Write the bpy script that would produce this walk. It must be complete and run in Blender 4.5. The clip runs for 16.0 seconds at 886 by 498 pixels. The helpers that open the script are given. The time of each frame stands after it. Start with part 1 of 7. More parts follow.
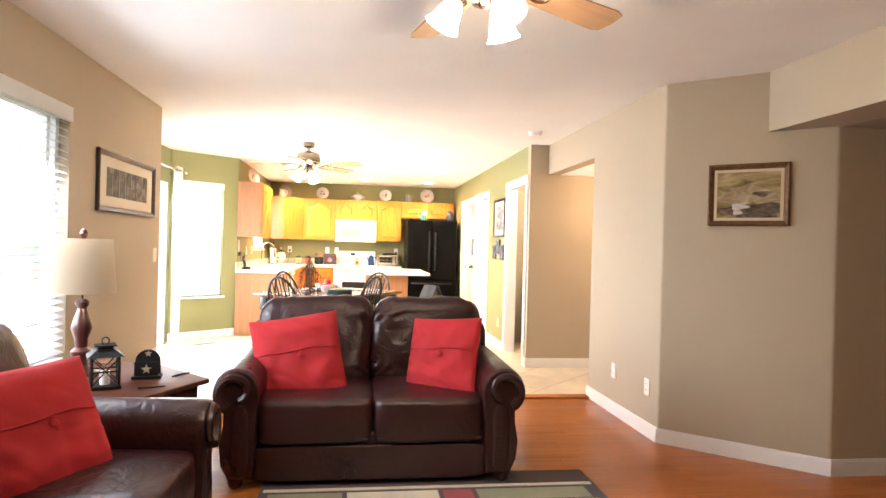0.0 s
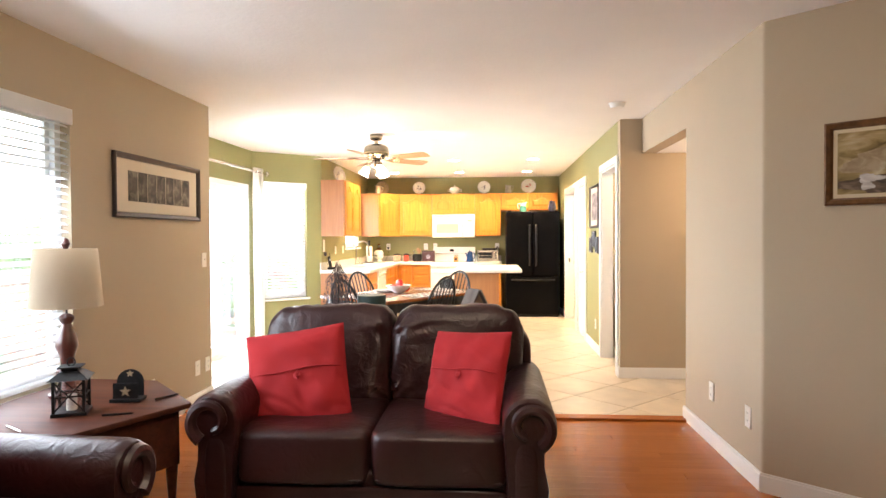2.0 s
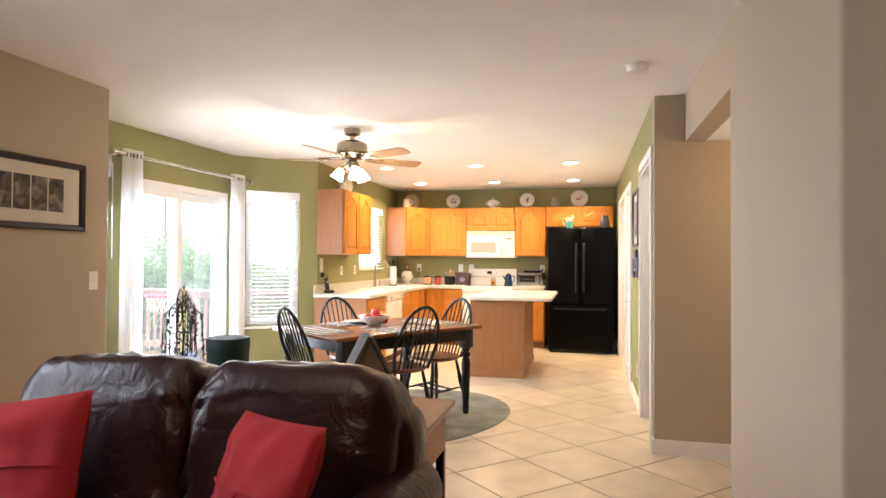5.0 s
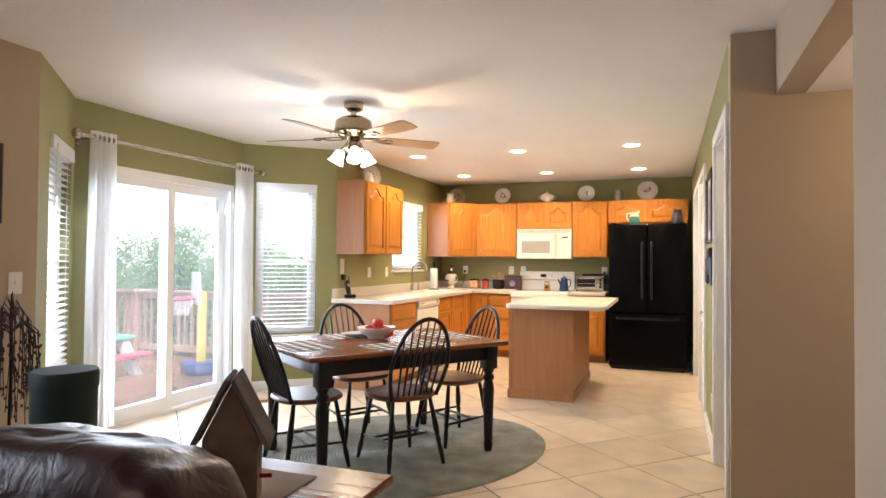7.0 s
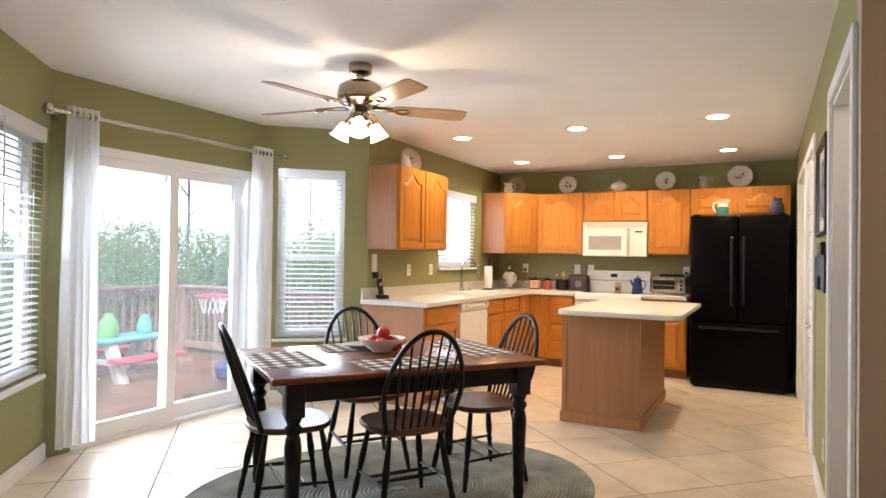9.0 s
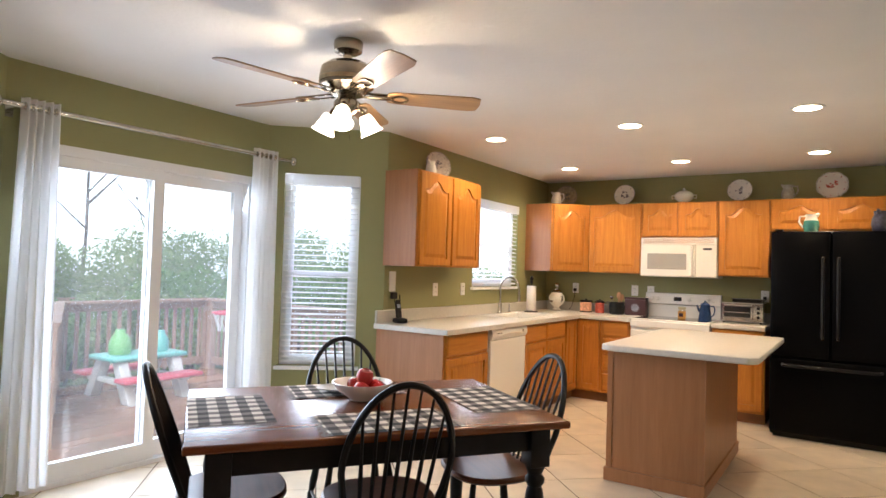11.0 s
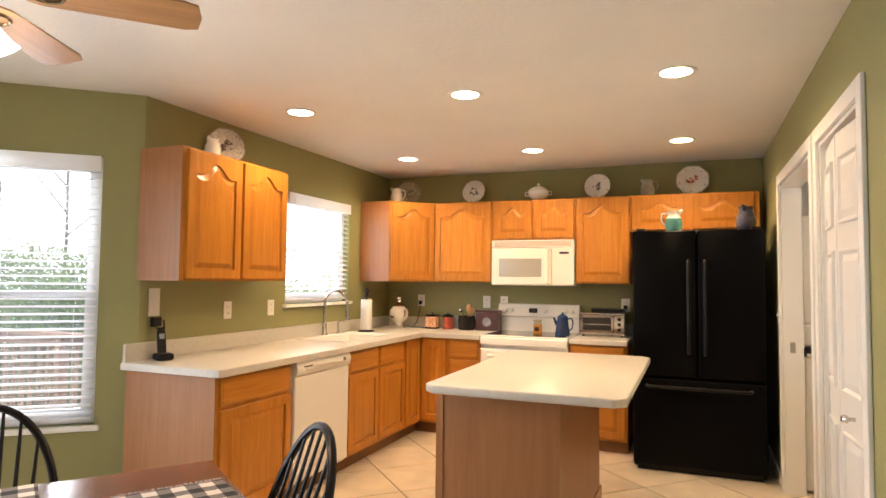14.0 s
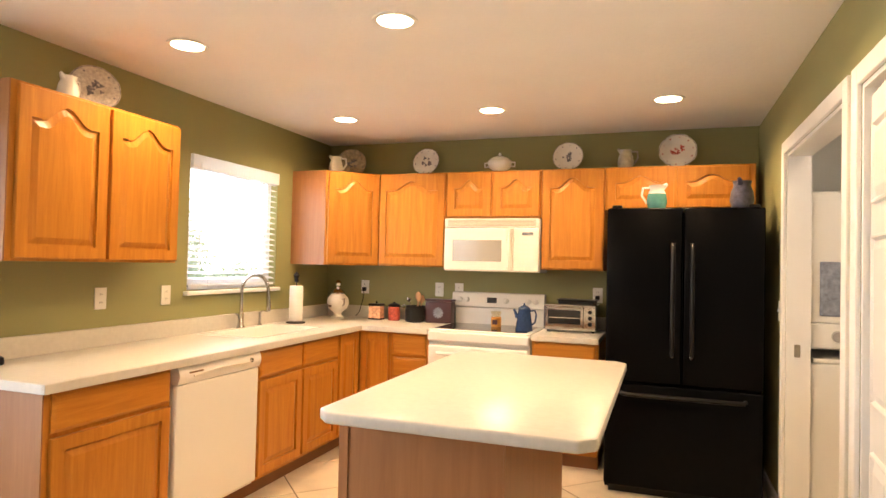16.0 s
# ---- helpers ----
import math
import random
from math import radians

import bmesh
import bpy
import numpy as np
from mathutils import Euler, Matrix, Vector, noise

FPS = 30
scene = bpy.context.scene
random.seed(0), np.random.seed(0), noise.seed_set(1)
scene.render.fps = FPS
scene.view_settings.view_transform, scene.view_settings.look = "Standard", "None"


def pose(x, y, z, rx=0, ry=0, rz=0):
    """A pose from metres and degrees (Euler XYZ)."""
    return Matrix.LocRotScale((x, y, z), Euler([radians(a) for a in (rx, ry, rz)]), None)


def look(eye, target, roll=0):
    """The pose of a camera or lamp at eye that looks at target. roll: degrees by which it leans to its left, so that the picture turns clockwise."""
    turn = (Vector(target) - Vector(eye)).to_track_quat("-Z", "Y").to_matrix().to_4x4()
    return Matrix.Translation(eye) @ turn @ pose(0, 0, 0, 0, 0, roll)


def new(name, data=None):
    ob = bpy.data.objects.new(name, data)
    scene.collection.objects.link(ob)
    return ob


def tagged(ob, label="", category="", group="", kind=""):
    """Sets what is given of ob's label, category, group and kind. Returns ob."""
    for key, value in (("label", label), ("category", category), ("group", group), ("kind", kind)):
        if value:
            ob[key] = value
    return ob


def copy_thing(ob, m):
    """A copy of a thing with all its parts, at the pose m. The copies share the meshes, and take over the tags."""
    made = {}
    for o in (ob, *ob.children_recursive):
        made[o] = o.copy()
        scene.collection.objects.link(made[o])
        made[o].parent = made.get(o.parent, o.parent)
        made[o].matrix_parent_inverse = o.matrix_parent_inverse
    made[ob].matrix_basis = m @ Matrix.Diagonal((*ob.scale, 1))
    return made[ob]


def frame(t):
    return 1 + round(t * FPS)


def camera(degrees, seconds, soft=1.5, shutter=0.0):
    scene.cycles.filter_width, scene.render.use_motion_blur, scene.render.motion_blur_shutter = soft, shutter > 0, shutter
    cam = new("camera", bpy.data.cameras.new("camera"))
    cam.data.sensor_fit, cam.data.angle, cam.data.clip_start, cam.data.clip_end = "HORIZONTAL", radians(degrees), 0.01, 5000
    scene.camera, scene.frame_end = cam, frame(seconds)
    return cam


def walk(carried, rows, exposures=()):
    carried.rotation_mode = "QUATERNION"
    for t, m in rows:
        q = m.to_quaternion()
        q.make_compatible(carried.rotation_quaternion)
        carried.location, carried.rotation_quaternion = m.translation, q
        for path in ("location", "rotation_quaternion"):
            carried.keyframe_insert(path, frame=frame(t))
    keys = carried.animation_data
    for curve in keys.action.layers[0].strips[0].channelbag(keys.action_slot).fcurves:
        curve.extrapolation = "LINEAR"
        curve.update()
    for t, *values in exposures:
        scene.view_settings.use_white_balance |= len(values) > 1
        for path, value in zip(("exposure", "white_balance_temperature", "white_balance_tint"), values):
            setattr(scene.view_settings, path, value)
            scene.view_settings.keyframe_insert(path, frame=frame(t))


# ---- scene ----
cam = camera(71.1, 16.0)
PATH = [
    (0, (0.322, 0.217, 1.306), (0.595, 2.198, 1.298), 1.5),
    (0.5, (0.451, 0.375, 1.32), (0.579, 2.371, 1.297), 1.2),
    (1, (0.602, 0.524, 1.319), (0.611, 2.523, 1.285), 0.7),
    (1.5, (0.836, 0.711, 1.339), (0.746, 2.709, 1.299), 0.0),
    (2, (0.985, 0.857, 1.342), (0.825, 2.85, 1.306), -0.3),
    (2.5, (1.123, 1.075, 1.32), (0.937, 3.066, 1.291), -0.5),
    (3, (1.267, 1.35, 1.331), (1.046, 3.337, 1.311), -0.3),
    (3.5, (1.408, 1.599, 1.319), (1.176, 3.585, 1.311), -0.2),
    (4, (1.551, 1.841, 1.341), (1.213, 3.812, 1.348), 0.1),
    (4.5, (1.659, 2.097, 1.316), (1.283, 4.061, 1.341), 0.2),
    (5, (1.729, 2.381, 1.321), (1.281, 4.33, 1.354), 0.3),
    (7.5, (1.911, 3.725, 1.303), (1.167, 5.581, 1.334), 0.6),
    (8, (1.917, 3.98, 1.324), (1.105, 5.808, 1.345), 0.8),
    (8.5, (1.933, 4.208, 1.300), (1.065, 6.01, 1.323), 0.8),
    (11, (1.814, 5.239, 1.358), (0.709, 6.904, 1.422), 1.8),
    (11.5, (1.813, 5.474, 1.383), (0.727, 7.151, 1.479), 1.8),
    (12, (1.81, 5.673, 1.381), (0.789, 7.388, 1.503), 1.4),
    (12.5, (1.798, 5.9, 1.382), (0.849, 7.655, 1.517), 0.9),
    (13, (1.77, 6.094, 1.39), (0.884, 7.882, 1.525), 0.6),
    (13.5, (1.706, 6.295, 1.387), (0.882, 8.114, 1.505), 0.6),
    (14, (1.628, 6.467, 1.393), (0.882, 8.32, 1.492), 0.6),
    (14.5, (1.602, 6.65, 1.383), (0.909, 8.524, 1.463), 0.7),
    (15, (1.589, 6.886, 1.403), (0.908, 8.766, 1.467), 0.9),
    (15.5, (1.58, 7.1, 1.413), (0.897, 8.979, 1.464), 1.1),
    (16, (1.542, 7.32, 1.402), (0.873, 9.204, 1.449), 1.3),
]
EXPOSURES = [(0, 1.3, 6000, 13), (2, 0.92, 6000, 13), (4, 0.5, 5950, 13), (5, 0.25, 5900, 13), (7.5, -0.3, 5700, 12), (8.5, -0.4, 5650, 12), (11, -0.75, 5500, 12), (12.5, -0.78, 5800, 13), (14.5, -0.5, 6350, 14), (16, -0.35, 6500, 15)]
walk(cam, [(t, look(eye, target, roll)) for t, eye, target, roll in PATH], EXPOSURES)

# ---- world and lights ----
world = bpy.data.worlds.new("overcast_sky")
scene.world = world
world.use_nodes = True
wn = world.node_tree.nodes
sky = wn.new("ShaderNodeTexSky")
sky.sky_type, sky.sun_disc = "NISHITA", False
sky.sun_elevation, sky.sun_rotation = radians(50), radians(146)
sky.dust_density, sky.ozone_density = 6.0, 1.0
world.node_tree.links.new(sky.outputs[0], wn["Background"].inputs[0])
wn["Background"].inputs[1].default_value = 0.15


def lamp(name, kind, m, power, color, **settings):
    data = bpy.data.lights.new(name, kind)
    data.energy, data.color = power, color
    for key, value in settings.items():
        if key == "size":
            data.size = value
        elif key == "size_y":
            data.shape, data.size_y = "RECTANGLE", value
        elif key == "disk":
            data.shape, data.size = "DISK", value
        elif key == "radius":
            data.shadow_soft_size = value
        elif key == "angle":
            data.angle = value
        elif key == "spread":
            data.spread = value
        elif key == "cone":
            data.spot_size, data.spot_blend = value, 0.6
    ob = new(name, data)
    ob.matrix_world = m
    return ob


DAY, WARM = (0.93, 0.97, 1.0), (1.0, 0.66, 0.33)
lamp("sun", "SUN", look((6, -2, 13), (0, 7, 0)), 5.0, (1.0, 0.96, 0.9), angle=radians(20))
lamp("daylight_slider", "AREA", look((-2.42, 7.63, 1.08), (-1.2, 7.58, 0.62)), 88, DAY, size=1.5, size_y=1.85, spread=radians(140))
lamp("daylight_bay_far", "AREA", look((-2.02, 9.02, 1.45), (-0.9, 8.1, 0.85)), 36, DAY, size=0.6, size_y=1.45, spread=radians(150))
lamp("daylight_bay_near", "AREA", look((-1.90, 6.25, 1.3), (-1.0, 7.1, 0.7)), 28, DAY, size=0.5, size_y=1.5)
lamp("daylight_kitchen", "AREA", look((-1.47, 11.0, 1.65), (0.5, 11.0, 1.66)), 30, DAY, size=0.85, size_y=0.85)
lamp("daylight_living", "AREA", look((-1.58, 3.45, 1.35), (0.5, 3.45, 0.3)), 42, DAY, size=1.4, size_y=1.45)

# ---- helpers for things ----
H = 2.455


def box(bm, x0, x1, y0, y1, z0, z1):
    v = [bm.verts.new(p) for p in ((x0, y0, z0), (x1, y0, z0), (x1, y1, z0), (x0, y1, z0), (x0, y0, z1), (x1, y0, z1), (x1, y1, z1), (x0, y1, z1))]
    for f in ((3, 2, 1, 0), (4, 5, 6, 7), (0, 1, 5, 4), (1, 2, 6, 5), (2, 3, 7, 6), (3, 0, 4, 7)):
        bm.faces.new([v[i] for i in f])
    return v


def bevel(bm, r, seg=2):
    bmesh.ops.bevel(bm, geom=list(bm.edges), offset=r, segments=seg, profile=0.5, affect="EDGES", clamp_overlap=True)
    return bm


def B(x0, x1, y0, y1, z0, z1, r=0.0, seg=2):
    bm = bmesh.new()
    box(bm, min(x0, x1), max(x0, x1), min(y0, y1), max(y0, y1), min(z0, z1), max(z0, z1))
    return bevel(bm, r, seg) if r else bm


def tube(bm, pts, r, seg=8, closed=False):
    """A round bar along points; r a radius or one for each point."""
    pts = [Vector(p) for p in pts]
    n = len(pts)
    rs = [r] * n if isinstance(r, (int, float)) else list(r)
    rings, up = [], None
    for i, p in enumerate(pts):
        a = pts[(i - 1) % n] if closed or i else p
        b = pts[(i + 1) % n] if closed or i < n - 1 else p
        d = (b - a).normalized()
        if up is None:
            up = d.orthogonal().normalized()
        up = (up - d * up.dot(d)).normalized()
        side = d.cross(up)
        rings.append([bm.verts.new(p + (up * math.cos(2 * math.pi * k / seg) + side * math.sin(2 * math.pi * k / seg)) * rs[i]) for k in range(seg)])
    for i in range(n if closed else n - 1):
        A, C = rings[i], rings[(i + 1) % n]
        for k in range(seg):
            bm.faces.new((A[k], A[(k + 1) % seg], C[(k + 1) % seg], C[k]))
    if not closed:
        bm.faces.new(rings[0][::-1])
        bm.faces.new(rings[-1])
    return bm


def T(pts, r, seg=8, closed=False):
    return tube(bmesh.new(), pts, r, seg, closed)


def L(profile, seg=20, at=(0, 0, 0), squash=1.0, cap=True):
    """A turned shape: (radius, height) from the bottom up."""
    bm = bmesh.new()
    rings = []
    for r, z in profile:
        rings.append([bm.verts.new((at[0] + r * math.cos(2 * math.pi * k / seg), at[1] + squash * r * math.sin(2 * math.pi * k / seg), at[2] + z)) for k in range(seg)])
    for a, b in zip(rings, rings[1:]):
        for k in range(seg):
            bm.faces.new((a[k], a[(k + 1) % seg], b[(k + 1) % seg], b[k]))
    if cap:
        bm.faces.new(rings[0][::-1])
        bm.faces.new(rings[-1])
    return bm


def P(pts, z0, z1, r=0.0):
    """A polygon drawn up from z0 to z1."""
    bm = bmesh.new()
    low = [bm.verts.new((x, y, z0)) for x, y in pts]
    high = [bm.verts.new((x, y, z1)) for x, y in pts]
    n = len(pts)
    bm.faces.new(low[::-1])
    bm.faces.new(high)
    for i in range(n):
        bm.faces.new((low[i], low[(i + 1) % n], high[(i + 1) % n], high[i]))
    bmesh.ops.recalc_face_normals(bm, faces=bm.faces)
    return bevel(bm, r) if r else bm


def pillow(w, d, h, n=14, power=3.0, plump=1.0, seed=0, wrinkle=0.0):
    """A cushion, w x d x h, with full middle and thin rim; lies flat round the origin."""
    bm = bmesh.new()
    sheets = []
    for s in (1, -1):
        g = []
        for i in range(n + 1):
            row = []
            for j in range(n + 1):
                u, v = 2 * i / n - 1, 2 * j / n - 1
                rise = (max(0.0, 1 - abs(u) ** power) * max(0.0, 1 - abs(v) ** power)) ** (0.5 * plump)
                z = s * h / 2 * rise
                if wrinkle and rise > 0:
                    z += wrinkle * s * rise * noise.noise(Vector((u * 2.3 + seed, v * 2.3, s)))
                row.append(bm.verts.new((u * w / 2 * (1 - 0.03 * (1 - v * v)), v * d / 2 * (1 - 0.03 * (1 - u * u)), z)))
            g.append(row)
        for i in range(n):
            for j in range(n):
                q = (g[i][j], g[i + 1][j], g[i + 1][j + 1], g[i][j + 1])
                bm.faces.new(q if s > 0 else q[::-1])
        sheets.append(g)
    bmesh.ops.remove_doubles(bm, verts=bm.verts, dist=1e-4)
    return bm


def puff(x0, x1, y0, y1, z0, z1, e=0.28, seg=(20, 12), seed=0, wrinkle=0.0, scale=6.0):
    """A padded block with round edges (a superellipsoid), slightly creased."""
    bm = bmesh.new()
    cx, cy, cz = (x0 + x1) / 2, (y0 + y1) / 2, (z0 + z1) / 2
    ax, ay, az = (x1 - x0) / 2, (y1 - y0) / 2, (z1 - z0) / 2

    def sg(a, p):
        return math.copysign(abs(a) ** p, a)
    nu, nv = seg[0] * 2, seg[1] * 2
    rows = []
    for j in range(nv + 1):
        v = -math.pi / 2 + math.pi * j / nv
        row = []
        for i in range(nu):
            u = 2 * math.pi * i / nu
            p = Vector((cx + ax * sg(math.cos(v), e) * sg(math.cos(u), e), cy + ay * sg(math.cos(v), e) * sg(math.sin(u), e), cz + az * sg(math.sin(v), e)))
            if wrinkle:
                q = p * scale + Vector((seed * 7.3, 0, seed))
                out = (p - Vector((cx, cy, cz))).normalized()
                p += out * wrinkle * (noise.noise(q) + 0.6 * (1 - abs(noise.noise(Vector((q.x * 1.7, q.y * 1.7, q.z * 0.8))))))
            row.append(bm.verts.new(p))
        rows.append(row)
    for a, b in zip(rows, rows[1:]):
        for i in range(nu):
            bm.faces.new((a[i], a[(i + 1) % nu], b[(i + 1) % nu], b[i]))
    bmesh.ops.remove_doubles(bm, verts=bm.verts, dist=1e-4)
    return bm


def mesh_of(name, bm, material, smooth=False):
    me = bpy.data.meshes.new(name)
    bm.to_mesh(me)
    bm.free()
    me.materials.append(material)
    if smooth:
        me.polygons.foreach_set("use_smooth", [True] * len(me.polygons))
        try:
            me.set_sharp_from_angle(angle=radians(40))
        except AttributeError:
            pass
    return me


def part(name, bm, material, parent=None, label="", smooth=False, m=None):
    ob = new(name, mesh_of(name, bm, material, smooth))
    if parent is not None:
        ob.parent = parent
    if m is not None:
        ob.matrix_basis = m
    return tagged(ob, label)


def again(name, mesh, parent, m, label=""):
    ob = new(name, mesh)
    ob.parent = parent
    ob.matrix_basis = m
    return tagged(ob, label)


def thing(name, label, category, m=None, group="", kind=""):
    ob = new(name)
    ob.empty_display_size = 0.1
    if m is not None:
        ob.matrix_basis = m
    return tagged(ob, label, category, group, kind)


def move(bm, m):
    bmesh.ops.transform(bm, matrix=m, verts=bm.verts)
    return bm


def join(*bms):
    out = bms[0]
    for b in bms[1:]:
        me = bpy.data.meshes.new("join")
        b.to_mesh(me)
        b.free()
        out.from_mesh(me)
        bpy.data.meshes.remove(me)
    return out


# ---- materials ----
def material(name):
    mat = bpy.data.materials.new(name)
    mat.use_nodes = True
    nt = mat.node_tree
    return mat, nt, nt.nodes["Principled BSDF"]


def node(nt, kind, **values):
    n = nt.nodes.new(kind)
    for k, v in values.items():
        n.inputs[k.replace("_", " ")].default_value = v
    return n


def coords(nt, scale=(1, 1, 1)):
    tc = nt.nodes.new("ShaderNodeTexCoord")
    mp = nt.nodes.new("ShaderNodeMapping")
    mp.inputs["Scale"].default_value = scale
    nt.links.new(tc.outputs["Object"], mp.inputs["Vector"])
    return mp.outputs["Vector"]


def ramp(nt, fac, stops):
    r = nt.nodes.new("ShaderNodeValToRGB")
    while len(r.color_ramp.elements) < len(stops):
        r.color_ramp.elements.new(0.5)
    for e, (p, c) in zip(r.color_ramp.elements, stops):
        e.position, e.color = p, (*c, 1)
    nt.links.new(fac, r.inputs[0])
    return r.outputs[0]


def bump(nt, height, bsdf, strength, distance=0.01):
    b = nt.nodes.new("ShaderNodeBump")
    b.inputs["Strength"].default_value, b.inputs["Distance"].default_value = strength, distance
    nt.links.new(height, b.inputs["Height"])
    nt.links.new(b.outputs[0], bsdf.inputs["Normal"])


def shade(c, f):
    return tuple(min(1.0, a * f) for a in c)


def plain(name, color, rough=0.5, metal=0.0, vary=0.06, scale=3.0, grain=60.0, relief=0.05, coat=0.0, per=0.0):
    """Paint, plastic, ceramic or metal with faint blotches and a fine grain."""
    mat, nt, bs = material(name)
    v = coords(nt)
    big = node(nt, "ShaderNodeTexNoise", Scale=scale, Detail=4.0)
    nt.links.new(v, big.inputs["Vector"])
    col = ramp(nt, big.outputs[0], [(0.3, shade(color, 1 - vary)), (0.7, shade(color, 1 + vary))])
    if per:
        info = nt.nodes.new("ShaderNodeObjectInfo")
        off = nt.nodes.new("ShaderNodeVectorMath")
        off.operation, off.inputs[1].default_value = "MULTIPLY_ADD", (31.0, 17.0, 9.0)
        nt.links.new(info.outputs["Random"], off.inputs[0])
        nt.links.new(v, off.inputs[2])
        nt.links.new(off.outputs[0], big.inputs["Vector"])
        hue = nt.nodes.new("ShaderNodeHueSaturation")
        val = nt.nodes.new("ShaderNodeMapRange")
        val.inputs["To Min"].default_value, val.inputs["To Max"].default_value = 1 - per, 1 + per
        nt.links.new(info.outputs["Random"], val.inputs["Value"])
        nt.links.new(val.outputs[0], hue.inputs["Value"])
        nt.links.new(col, hue.inputs["Color"])
        col = hue.outputs[0]
    nt.links.new(col, bs.inputs["Base Color"])
    fine = node(nt, "ShaderNodeTexNoise", Scale=grain, Detail=3.0)
    nt.links.new(v, fine.inputs["Vector"])
    bump(nt, fine.outputs[0], bs, relief, 0.004)
    bs.inputs["Roughness"].default_value, bs.inputs["Metallic"].default_value = rough, metal
    bs.inputs["Coat Weight"].default_value = coat
    return mat


def wooden(name, dark, light, rough=0.35, axis=2, scale=1.0, coat=0.0, relief=0.06, spread=0.12):
    """Timber with long grain along an axis, slightly different on each piece."""
    mat, nt, bs = material(name)
    sc = [26.0 * scale] * 3
    sc[axis] = 1.6 * scale
    v = coords(nt, tuple(sc))
    info = nt.nodes.new("ShaderNodeObjectInfo")
    shift = nt.nodes.new("ShaderNodeVectorMath")
    shift.operation = "ADD"
    far = nt.nodes.new("ShaderNodeMath")
    far.operation, far.inputs[1].default_value = "MULTIPLY", 37.0
    nt.links.new(info.outputs["Random"], far.inputs[0])
    nt.links.new(v, shift.inputs[0])
    nt.links.new(far.outputs[0], shift.inputs[1])
    a = node(nt, "ShaderNodeTexNoise", Scale=1.0, Detail=5.0, Roughness=0.65, Distortion=0.6)
    nt.links.new(shift.outputs[0], a.inputs["Vector"])
    col = ramp(nt, a.outputs[0], [(0.28, dark), (0.52, tuple((p + q) / 2 for p, q in zip(dark, light))), (0.75, light)])
    hue = nt.nodes.new("ShaderNodeHueSaturation")
    val = nt.nodes.new("ShaderNodeMapRange")
    val.inputs["To Min"].default_value, val.inputs["To Max"].default_value = 1 - spread, 1 + spread
    nt.links.new(info.outputs["Random"], val.inputs["Value"])
    nt.links.new(val.outputs[0], hue.inputs["Value"])
    nt.links.new(col, hue.inputs["Color"])
    nt.links.new(hue.outputs[0], bs.inputs["Base Color"])
    bump(nt, a.outputs[0], bs, relief, 0.003)
    bs.inputs["Roughness"].default_value, bs.inputs["Coat Weight"].default_value = rough, coat
    bs.inputs["Coat Roughness"].default_value = 0.12
    return mat


def glassy(name, tint=(1, 1, 1), gloss=1.0, glare=0.0):
    mat, nt, bs = material(name)
    nt.nodes.remove(bs)
    out = nt.nodes["Material Output"]
    clear = node(nt, "ShaderNodeBsdfTransparent", Color=(*tint, 1))
    shine = node(nt, "ShaderNodeBsdfGlossy", Roughness=0.02)
    mix = nt.nodes.new("ShaderNodeMixShader")
    mix.inputs[0].default_value = 0.06 * gloss
    nt.links.new(clear.outputs[0], mix.inputs[1])
    nt.links.new(shine.outputs[0], mix.inputs[2])
    # translucent white mixed in, imitating glare that washes out the view outside
    scatter = node(nt, "ShaderNodeBsdfTranslucent", Color=(0.95, 0.97, 1.0, 1))
    veil = nt.nodes.new("ShaderNodeMixShader")
    veil.inputs[0].default_value = glare
    nt.links.new(mix.outputs[0], veil.inputs[1])
    nt.links.new(scatter.outputs[0], veil.inputs[2])
    nt.links.new(veil.outputs[0], out.inputs[0])
    return mat


def glowing(name, color, power, base=(0.9, 0.88, 0.82)):
    mat, nt, bs = material(name)
    bs.inputs["Base Color"].default_value = (*base, 1)
    bs.inputs["Emission Color"].default_value = (*color, 1)
    bs.inputs["Emission Strength"].default_value = power
    return mat


def cloth(name, color, vary=0.15, rough=0.9, weave=220.0, sheen=0.2):
    mat, nt, bs = material(name)
    v = coords(nt)
    big = node(nt, "ShaderNodeTexNoise", Scale=5.0, Detail=3.0)
    nt.links.new(v, big.inputs["Vector"])
    nt.links.new(ramp(nt, big.outputs[0], [(0.3, shade(color, 1 - vary)), (0.7, shade(color, 1 + vary))]), bs.inputs["Base Color"])
    w = node(nt, "ShaderNodeTexNoise", Scale=weave, Detail=2.0)
    nt.links.new(v, w.inputs["Vector"])
    bump(nt, w.outputs[0], bs, 0.25, 0.002)
    bs.inputs["Roughness"].default_value, bs.inputs["Sheen Weight"].default_value = rough, sheen
    return mat


def sheer(name, color, through_share):
    """Thin cloth or plastic that lets some light through."""
    mat = cloth(name, color, 0.02, weave=300, sheen=0.0)
    nt = mat.node_tree
    bs = nt.nodes["Principled BSDF"]
    tr = node(nt, "ShaderNodeBsdfTranslucent", Color=(*color, 1))
    mix = nt.nodes.new("ShaderNodeMixShader")
    mix.inputs[0].default_value = through_share
    nt.links.new(bs.outputs[0], mix.inputs[1])
    nt.links.new(tr.outputs[0], mix.inputs[2])
    nt.links.new(mix.outputs[0], nt.nodes["Material Output"].inputs[0])
    return mat


